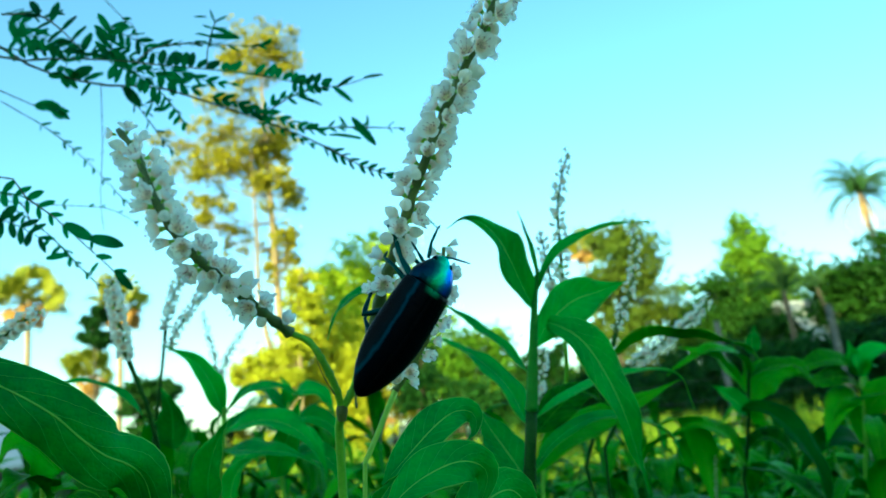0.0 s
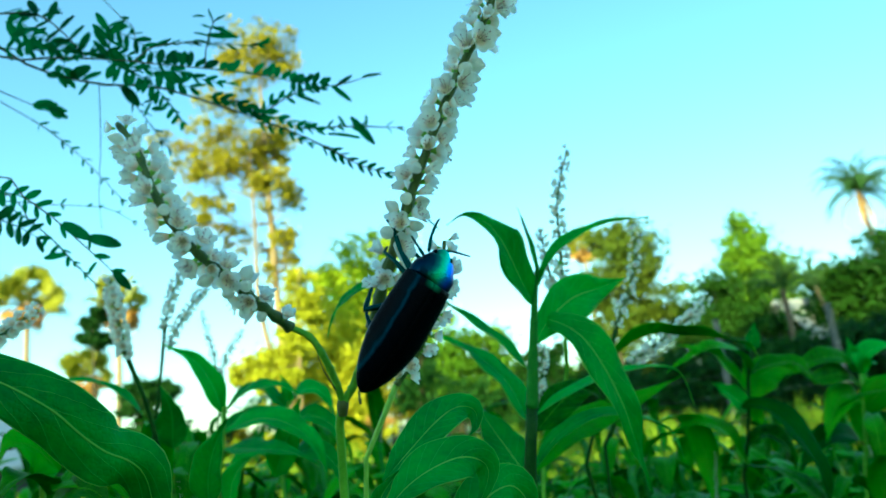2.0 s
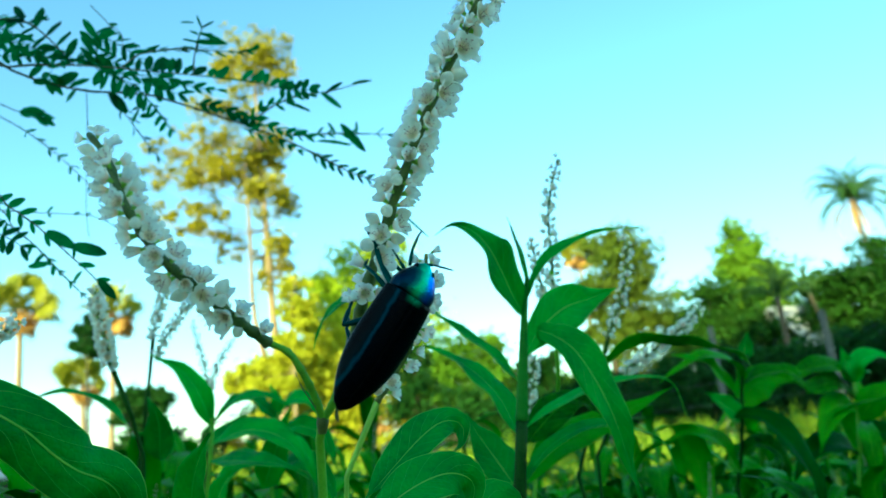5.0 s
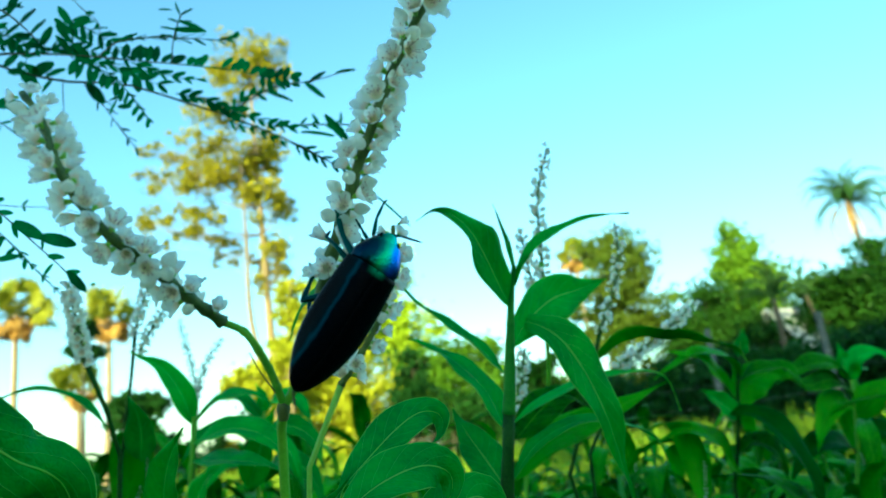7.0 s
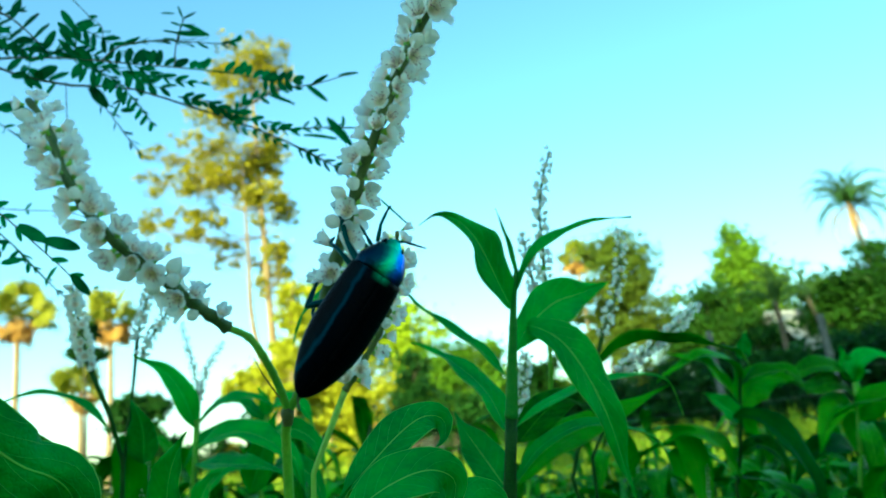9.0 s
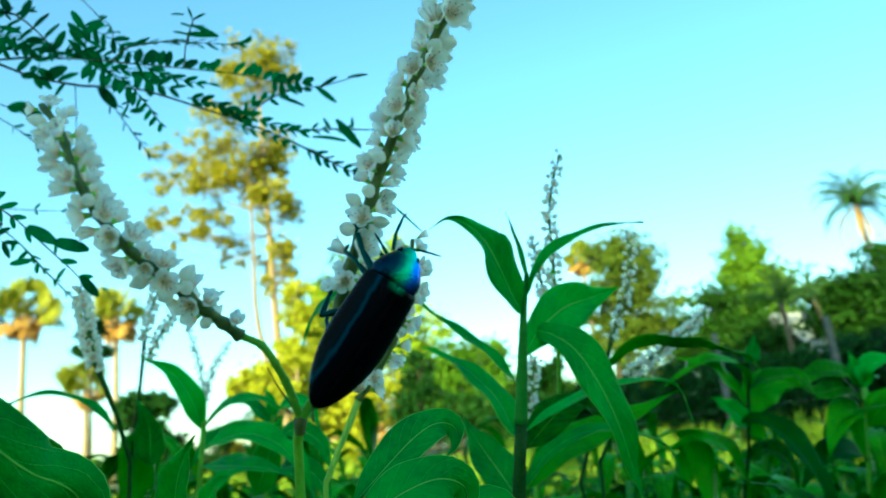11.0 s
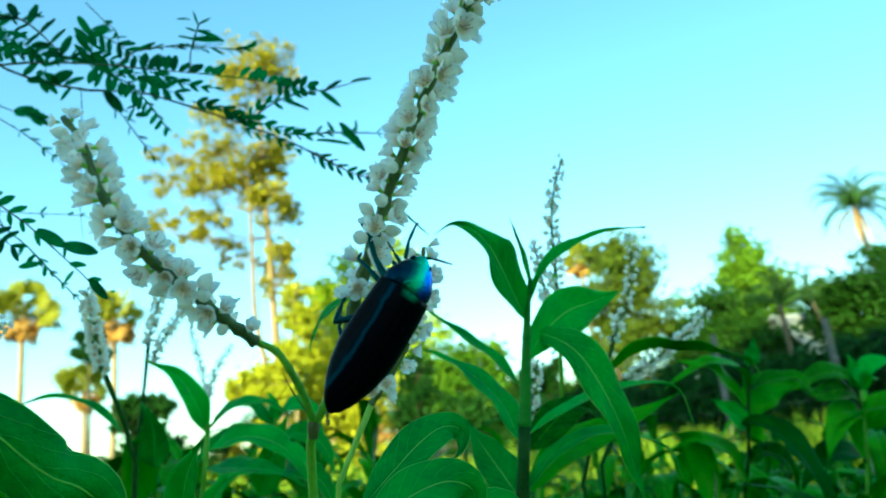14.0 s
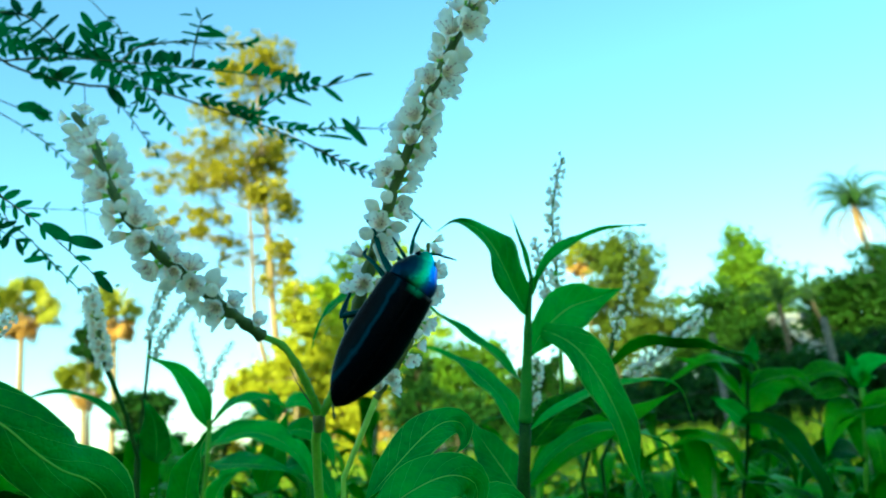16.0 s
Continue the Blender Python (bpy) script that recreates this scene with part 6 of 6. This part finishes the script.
# dense leaves at the foot of the branch
feather([(-0.217, 0.397, 1.1985), (-0.2221, 0.3888, 1.2058), (-0.2282, 0.3828, 1.2129), (-0.2376, 0.3793, 1.2186)], 5, 0.0150, 10, (-1,), 75, 0.85, 0.9, 25)
feather([(-0.217, 0.397, 1.1985), (-0.2221, 0.3888, 1.2058), (-0.2282, 0.3828, 1.2129), (-0.2376, 0.3793, 1.2186)], 5, 0.0120, 11, (1,), 70, 0.8, 0.9, 35)
feather([(-0.2025, 0.4016, 1.1964), (-0.1996, 0.3956, 1.2035), (-0.1985, 0.3917, 1.2104)], 4, 0.0150, 12, (1,), 62, 0.8, 0.95, 25)
feather([(-0.2025, 0.4014, 1.1971), (-0.1993, 0.3956, 1.2034), (-0.198, 0.392, 1.209)], 4, 0.0140, 13, (-1,), 95, 0.95, 0.9, 40)
feather([(-0.2067, 0.4014, 1.2207), (-0.1939, 0.4012, 1.2134), (-0.1798, 0.4018, 1.203), (-0.1705, 0.4027, 1.1918)], 7, 0.0110, 14, (1, -1), 45, 1.0, 0.8, 45)
feather([(-0.2678, 0.402, 1.2192), (-0.2523, 0.4002, 1.218), (-0.2376, 0.4, 1.2106), (-0.2232, 0.4002, 1.2019)], 8, 0.0105, 15, (1, -1), 60, 1.0, 0.8, 40)
feather([(-0.2609, 0.3861, 1.2203), (-0.2491, 0.3868, 1.2175), (-0.2456, 0.3893, 1.2081)], 4, 0.0125, 16, (1, -1), 60, 1.0, 0.9, 35)
feather([(-0.2787, 0.4078, 1.2168), (-0.2562, 0.4069, 1.212), (-0.2296, 0.4049, 1.2078), (-0.2077, 0.4043, 1.2017)], 9, 0.0090, 17, (1, -1), 50, 0.9, 0.8, 45)
feather([(-0.2179, 0.4023, 1.2017), (-0.2099, 0.4018, 1.2037), (-0.1978, 0.4026, 1.2004), (-0.1852, 0.4038, 1.1957)], 6, 0.0090, 18, (1, -1), 40, 0.9, 0.8, 45)
feather([(-0.2634, 0.3889, 1.2295), (-0.2486, 0.388, 1.2249), (-0.2355, 0.3867, 1.2217), (-0.2294, 0.3863, 1.2231)], 5, 0.0085, 19, (1, -1), 35, 0.6, 0.7, 60)
# thin edge-on leaves above
feather([(-0.1728, 0.3967, 1.1987), (-0.1503, 0.3948, 1.1981), (-0.1291, 0.3936, 1.1942), (-0.1081, 0.3927, 1.1897)], 9, 0.0085, 20, (1, -1), 20, 0.5, 0.8, 70)
feather([(-0.1047, 0.3928, 1.1893), (-0.1019, 0.3927, 1.1897), (-0.1005, 0.3925, 1.1902)], 2, 0.0060, 21, (1, -1), 20, 1.0, 0.9, 40)
feather([(-0.1355, 0.3921, 1.1924), (-0.1332, 0.39, 1.2002), (-0.1304, 0.3881, 1.2073)], 4, 0.0110, 22, (1, -1), 78, 0.42, 0.75, 60)
blades([((-0.1362, 0.3905, 1.1985), (-0.1164, 0.3909, 1.1965)), ((-0.1325, 0.3891, 1.2035), (-0.1173, 0.3907, 1.1973)), ((-0.1353, 0.3874, 1.2101), (-0.1437, 0.3869, 1.2119)), ((-0.1721, 0.3967, 1.1987), (-0.1605, 0.3957, 1.2026)), ((-0.1828, 0.4006, 1.2078), (-0.1781, 0.4001, 1.2094))], 0.5, 1)
# along the lower twig
feather([(-0.2434, 0.4207, 1.199), (-0.2403, 0.4162, 1.2042), (-0.2392, 0.4155, 1.207)], 3, 0.0130, 23, (1, -1), 100, 1.1, 0.9, 40)
blades([((-0.2456, 0.4207, 1.1992), (-0.2403, 0.4199, 1.1904)), ((-0.2391, 0.4211, 1.1975), (-0.2233, 0.4168, 1.2018)), ((-0.225, 0.4212, 1.193), (-0.2328, 0.4214, 1.1847)), ((-0.2305, 0.4217, 1.1952), (-0.2164, 0.4179, 1.1976)), ((-0.2566, 0.4202, 1.2051), (-0.2456, 0.415, 1.209)), ((-0.1956, 0.4208, 1.1863), (-0.1833, 0.4202, 1.1886)), ((-0.2029, 0.4207, 1.187), (-0.1937, 0.4242, 1.1737)), ((-0.1809, 0.4234, 1.1763), (-0.1906, 0.4237, 1.1755)), ((-0.1848, 0.4239, 1.1746), (-0.1915, 0.4261, 1.1664))], 1.0, 2, 35)
feather([(-0.2758, 0.4404, 1.1914), (-0.2683, 0.4408, 1.1899), (-0.2589, 0.442, 1.1852)], 4, 0.0105, 24, (1, -1), 25, 1.0, 0.9, 40)
feather([(-0.1474, 0.4236, 1.175), (-0.1347, 0.4238, 1.1705), (-0.1221, 0.4241, 1.1652), (-0.1119, 0.426, 1.1578)], 7, 0.0092, 25, (1, -1), 28, 1.0, 0.85, 45)
feather([(-0.1179, 0.4277, 1.1593), (-0.1048, 0.4264, 1.1564), (-0.0907, 0.4271, 1.1496), (-0.0764, 0.4274, 1.1443)], 7, 0.0084, 26, (1, -1), 28, 1.0, 0.9, 45)
feather([(-0.1118, 0.4256, 1.1592), (-0.1055, 0.4232, 1.1645), (-0.0997, 0.4224, 1.1674)], 3, 0.0085, 27, (1, -1), 35, 0.9, 0.9, 45)
feather([(-0.1183, 0.4287, 1.1558), (-0.1101, 0.4316, 1.1523), (-0.0962, 0.4341, 1.1467), (-0.0843, 0.4369, 1.1398)], 6, 0.0068, 28, (1, -1), 35, 0.8, 0.8, 45)
feather([(-0.0916, 0.4306, 1.1482), (-0.0708, 0.4372, 1.1504), (-0.0493, 0.4431, 1.1512), (-0.0234, 0.4458, 1.1483)], 9, 0.0075, 29, (1, -1), 40, 0.6, 0.8, 50, gap=0.3)
feather([(-0.0781, 0.4334, 1.1376), (-0.0644, 0.4357, 1.1284), (-0.0505, 0.4378, 1.1206), (-0.0345, 0.4396, 1.1133)], 8, 0.0090, 30, (1, -1), 35, 0.9, 0.8, 50, gap=0.15)
blades([((-0.0606, 0.4159, 1.168), (-0.0495, 0.4142, 1.1742)), ((-0.0428, 0.4138, 1.1716), (-0.0304, 0.4134, 1.1731)), ((-0.0637, 0.4157, 1.1687), (-0.0515, 0.4184, 1.1584)), ((-0.0706, 0.434, 1.143), (-0.0495, 0.4346, 1.1401)), ((-0.055, 0.4386, 1.1566), (-0.0414, 0.4437, 1.1371)), ((-0.0594, 0.4402, 1.1505), (-0.0638, 0.4382, 1.1582)), ((-0.0885, 0.4214, 1.1672), (-0.0728, 0.4229, 1.1614)), ((-0.0453, 0.4404, 1.1495), (-0.0448, 0.4384, 1.157))], 0.55, 3, 40)
blades([((-0.0195, 0.3310, 1.0607), (-0.0029, 0.3355, 1.0431))], 0.09, 6)
# the low twigs with larger leaflets
blades([((-0.1888, 0.331, 1.0647), (-0.1752, 0.3314, 1.0554)), ((-0.1767, 0.3322, 1.0564), (-0.1601, 0.3315, 1.0508)), ((-0.1768, 0.3346, 1.0509), (-0.1751, 0.3312, 1.056)), ((-0.175, 0.3355, 1.0476), (-0.1665, 0.3339, 1.0457)), ((-0.1661, 0.3376, 1.0396), (-0.1581, 0.3383, 1.0293)), ((-0.1933, 0.3649, 1.0465), (-0.1885, 0.3633, 1.0522)), ((-0.2162, 0.3622, 1.0567), (-0.2049, 0.3619, 1.0579)), ((-0.1894, 0.331, 1.0647), (-0.1885, 0.333, 1.0573)), ((-0.1602, 0.3378, 1.0388), (-0.1677, 0.3376, 1.0395))], 0.85, 4, 25)
feather([(-0.2499, 0.3778, 1.0957), (-0.2383, 0.38, 1.0873), (-0.2241, 0.3837, 1.0734), (-0.2159, 0.3865, 1.0626)], 6, 0.0085, 31, (-1,), 65, 0.9, 0.8, 40)
feather([(-0.2213, 0.3845, 1.0701), (-0.2117, 0.3878, 1.0576), (-0.1964, 0.3926, 1.0394)], 5, 0.0050, 32, (1, -1), 30, 0.7, 0.8, 40)
feather([(-0.2212, 0.3281, 1.084), (-0.21, 0.3279, 1.0807), (-0.203, 0.3281, 1.076), (-0.1956, 0.3298, 1.0695)], 5, 0.0090, 33, (1, -1), 55, 0.9, 0.8, 40)
feather([(-0.2401, 0.356, 1.0804), (-0.2289, 0.3574, 1.075), (-0.218, 0.3593, 1.0677)], 5, 0.0105, 34, (1, -1), 60, 0.9, 0.8, 40)
blades([((-0.2527, 0.4398, 1.1155), (-0.2486, 0.4388, 1.1194)), ((-0.2354, 0.4406, 1.1124), (-0.2316, 0.4401, 1.1141)), ((-0.1994, 0.4092, 1.2302), (-0.1935, 0.4092, 1.23)), ((-0.1917, 0.4109, 1.2234), (-0.1939, 0.412, 1.2194)), ((-0.1705, 0.3666, 1.0397), (-0.1676, 0.3665, 1.0399)), ((-0.1873, 0.4296, 1.1728), (-0.1784, 0.4296, 1.1726))], 1.0, 5, 30)


# ---- the jewel beetle ----
BEETLE_AT = Vector((-0.0120, 0.1580, 0.9727))
_ahead = (Vector((-0.0009, 0.1582, 0.9879)) - Vector((-0.0232, 0.1599, 0.9587))).normalized()
_dorsal = Vector((0.4607, -0.8724, -0.1633))
_dorsal = (_dorsal - _ahead * _dorsal.dot(_ahead)).normalized()
_left = _dorsal.cross(_ahead)
BEETLE_POSE = Matrix.Translation(BEETLE_AT) @ Matrix((_ahead, _left, _dorsal)).transposed().to_4x4()
BEETLE_SIZE = 0.97


def shell(name, x0, x1, width, rise, a0, a1, mat, n=22, m=14, sink=0.0):
    """A curved shell over the body between two angles round it; width and rise are functions of the length."""
    verts, faces = [], []
    for layer in (0, 0.0004):
        for i in range(n + 1):
            s = i / n
            x = x0 + (x1 - x0) * s
            w, h = max(width(s) - layer, 1e-5), max(rise(s) - layer, 1e-5)
            for j in range(m + 1):
                a = a0 + (a1 - a0) * j / m
                verts.append((x, w * math.cos(a), h * math.sin(a) + sink))
    row, off = m + 1, (n + 1) * (m + 1)
    for i in range(n):
        for j in range(m):
            a = i * row + j
            faces.append((a, a + row, a + row + 1, a + 1))
            faces.append((off + a, off + a + 1, off + a + row + 1, off + a + row))
        for j in (0, m):
            a = i * row + j
            q = (a, off + a, off + a + row, a + row)
            faces.append(q if j == 0 else q[::-1])
    for i in (0, n):
        for j in range(m):
            a = i * row + j
            q = (a, a + 1, off + a + 1, off + a)
            faces.append(q if i == 0 else q[::-1])
    return mesh_of(name, verts, faces, mat)


def jewel_beetle():
    ob = thing("jewel_beetle", "dark metallic jewel beetle with green-blue thorax clinging to flowers", "beetle")
    ob.matrix_basis = BEETLE_POSE
    into = BEETLE_POSE.inverted()
    small = Matrix.Diagonal((BEETLE_SIZE, BEETLE_SIZE * 0.95, BEETLE_SIZE * 0.98, 1))

    def body(name, me, parent, label="", m=Matrix()):
        me.transform(small @ m)
        return part(name, me, parent, label)

    ew = lambda s: 0.0066 * (math.sin(math.pi / 2 * s / 0.56) ** 0.62 if s < 0.56 else 1 - 0.09 * ((s - 0.56) / 0.44) ** 1.8) + 0.0004
    eh = lambda s: 0.0053 * (math.sin(math.pi / 2 * s / 0.60) ** 0.7 if s < 0.60 else 1 - 0.10 * ((s - 0.60) / 0.40) ** 2 - 0.10 * max(0, (s - 0.93) / 0.07) ** 2) + 0.0003
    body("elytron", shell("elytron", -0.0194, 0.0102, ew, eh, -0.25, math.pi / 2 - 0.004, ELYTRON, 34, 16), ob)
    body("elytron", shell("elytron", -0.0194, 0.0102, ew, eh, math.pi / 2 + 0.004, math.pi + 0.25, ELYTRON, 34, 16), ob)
    body("abdomen", shell("abdomen", -0.0186, 0.0100, lambda s: ew(s) * 0.95, lambda s: eh(s) * 0.72, math.pi - 0.1, 2 * math.pi + 0.1, LIMB, 26, 14), ob, "dark blue-green underside")
    pw = lambda s: 0.0058 * (1.0 + 0.04 * math.sin(math.pi * min(1, s * 1.6)) - 0.46 * s ** 2.3)
    ph = lambda s: 0.0044 * (1.0 + 0.03 * math.sin(math.pi * s) - 0.44 * s ** 2.3 - 0.10 * max(0, 1 - s / 0.10) ** 2)
    body("pronotum", shell("pronotum", 0.0103, 0.0166, pw, ph, -0.45, math.pi + 0.45, PRONOTUM, 20, 30), ob, "pitted green and blue metallic thorax shield")
    body("scutellum", shell("scutellum", 0.0091, 0.0103, lambda s: 0.0008 * (0.2 + 0.8 * s), lambda s: 0.00485, 1.3, math.pi - 1.3, LIMB, 6, 6), ob)
    body("chest", shell("chest", 0.0096, 0.0160, lambda s: pw(s) * 0.93, lambda s: ph(s) * 0.75, math.pi - 0.2, 2 * math.pi + 0.2, LIMB, 12, 12), ob)
    body("head", shell("head", 0.0152, 0.0186, lambda s: 0.0030 * math.cos(1.45 * s) ** 0.6, lambda s: 0.0026 * math.cos(1.45 * s) ** 0.6, -math.pi, math.pi, PRONOTUM, 12, 24, -0.0006), ob, "small dark blue head")
    for s in (-1, 1):
        body("eye", shell("eye", -0.0011, 0.0011, lambda q: 0.0007 * math.sin(math.pi * (0.04 + 0.92 * q)), lambda q: 0.0012 * math.sin(math.pi * (0.04 + 0.92 * q)), -math.pi, math.pi, ELYTRON, 8, 12), ob, "glossy dark eye", pose(0.0168, s * 0.0023, -0.0004))

    def limb(name, pts, r, label=""):
        p = [into @ Vector(q) for q in pts]
        c = np.vstack([curve_through([p[i], p[i + 1]], 5)[:-1] for i in range(len(p) - 1)] + [[tuple(p[-1])]])
        n = len(c)
        radii = np.array([r * (1.15 - 0.75 * i / n) * (1 + 0.35 * math.sin(math.pi * (i % 5) / 5)) for i in range(n)])
        v, f = tube_data(c, radii, 8)
        return part(name, mesh_of(name, v, f, LIMB), ob, label)

    limb("leg", [(-0.0091, 0.1567, 0.9825), (-0.0117, 0.1595, 0.9889), (-0.0132, 0.1623, 0.9958), (-0.0146, 0.1639, 0.9980)], 0.00058)
    limb("leg", [(-0.0103, 0.1591, 0.9822), (-0.0132, 0.1601, 0.9867), (-0.0159, 0.1637, 0.9902), (-0.0152, 0.1656, 0.9919)], 0.0005)
    limb("leg", [(-0.0160, 0.1615, 0.9770), (-0.0216, 0.1628, 0.9766), (-0.0204, 0.1662, 0.9811), (-0.0198, 0.1689, 0.9837)], 0.0006)
    limb("leg", [(-0.0180, 0.1649, 0.9728), (-0.0214, 0.1728, 0.9729), (-0.0228, 0.1751, 0.9775), (-0.0223, 0.1767, 0.9803)], 0.0006)
    limb("leg", [(-0.0041, 0.1605, 0.9805), (-0.0061, 0.1725, 0.9872), (-0.0096, 0.1714, 0.9915), (-0.0107, 0.1706, 0.9942)], 0.00055)
    limb("leg", [(-0.0078, 0.1643, 0.9754), (-0.0110, 0.1750, 0.9776), (-0.0140, 0.1743, 0.9804), (-0.0148, 0.1736, 0.9831)], 0.00055)
    limb("antenna", [(-0.0065, 0.1578, 0.9870), (-0.0075, 0.1594, 0.9894), (-0.0090, 0.1619, 0.9928)], 0.00034, "short serrated antenna")
    limb("antenna", [(-0.0052, 0.1577, 0.9875), (-0.0042, 0.1578, 0.9912), (-0.0026, 0.1588, 0.9945), (-0.0018, 0.1592, 0.9955)], 0.00034, "short serrated antenna")
    limb("palp", [(-0.0037, 0.1577, 0.9875), (0.0003, 0.1610, 0.9877), (0.0045, 0.1657, 0.9871)], 0.00030, "thin dark feeler")
    part("dropping", tube("dropping", [into @ Vector((-0.0240, 0.1606, 0.9590)), into @ Vector((-0.0242, 0.1613, 0.9568)), into @ Vector((-0.0241, 0.1616, 0.9553))], 0.00022, 0.00026, RACHIS, 8, 6, 0.6, 3), ob, "tiny brown dropping under the tail")
    return ob


beetle = jewel_beetle()


def stirred(tilt):
    """The beetle with its tail swung by some degrees about its forelegs."""
    grip = Matrix.Translation((0.012, 0, 0))
    return BEETLE_POSE @ grip @ pose(0, 0, 0, 0, 0, tilt) @ grip.inverted()


def swung(drop):
    """The feathery bough, dropped by some millimetres at its outer end."""
    grip = Matrix.Translation((-0.50, 0.60, 1.25))
    return grip @ pose(0, 0, 0, 0, math.degrees(drop / 420), 0) @ grip.inverted()


def motions():
    walk(beetle, [(0.0, stirred(-0.8)), (1.0, stirred(-0.7)), (1.6, stirred(0.4)), (2.4, stirred(0.5)), (3.2, stirred(0.0)), (7.0, stirred(0.0)),
                  (9.0, stirred(0.0)), (11.5, stirred(0.3)), (13.0, stirred(-0.4)), (14.5, stirred(0.4)), (16.0, stirred(0.1))])

    walk(branch, [(0.0, swung(0.0)), (0.5, swung(1.0)), (1.0, swung(0.3)), (1.5, swung(0.7)), (2.0, swung(1.0)), (2.5, swung(1.0)), (3.0, swung(1.0)), (3.5, swung(1.0)), (4.0, swung(1.0)), (4.5, swung(0.0)), (7.0, swung(0.7)), (7.5, swung(0.7)), (8.0, swung(1.0)), (8.5, swung(0.7)), (9.0, swung(0.3)), (11.5, swung(0.3)), (12.0, swung(0.3)), (12.5, swung(-1.4)), (13.0, swung(0.0)), (13.5, swung(0.7)), (14.0, swung(-0.7)), (14.5, swung(-2.1)), (15.0, swung(-5.2)), (15.5, swung(-3.5)), (16.0, swung(-2.1))])


motions()
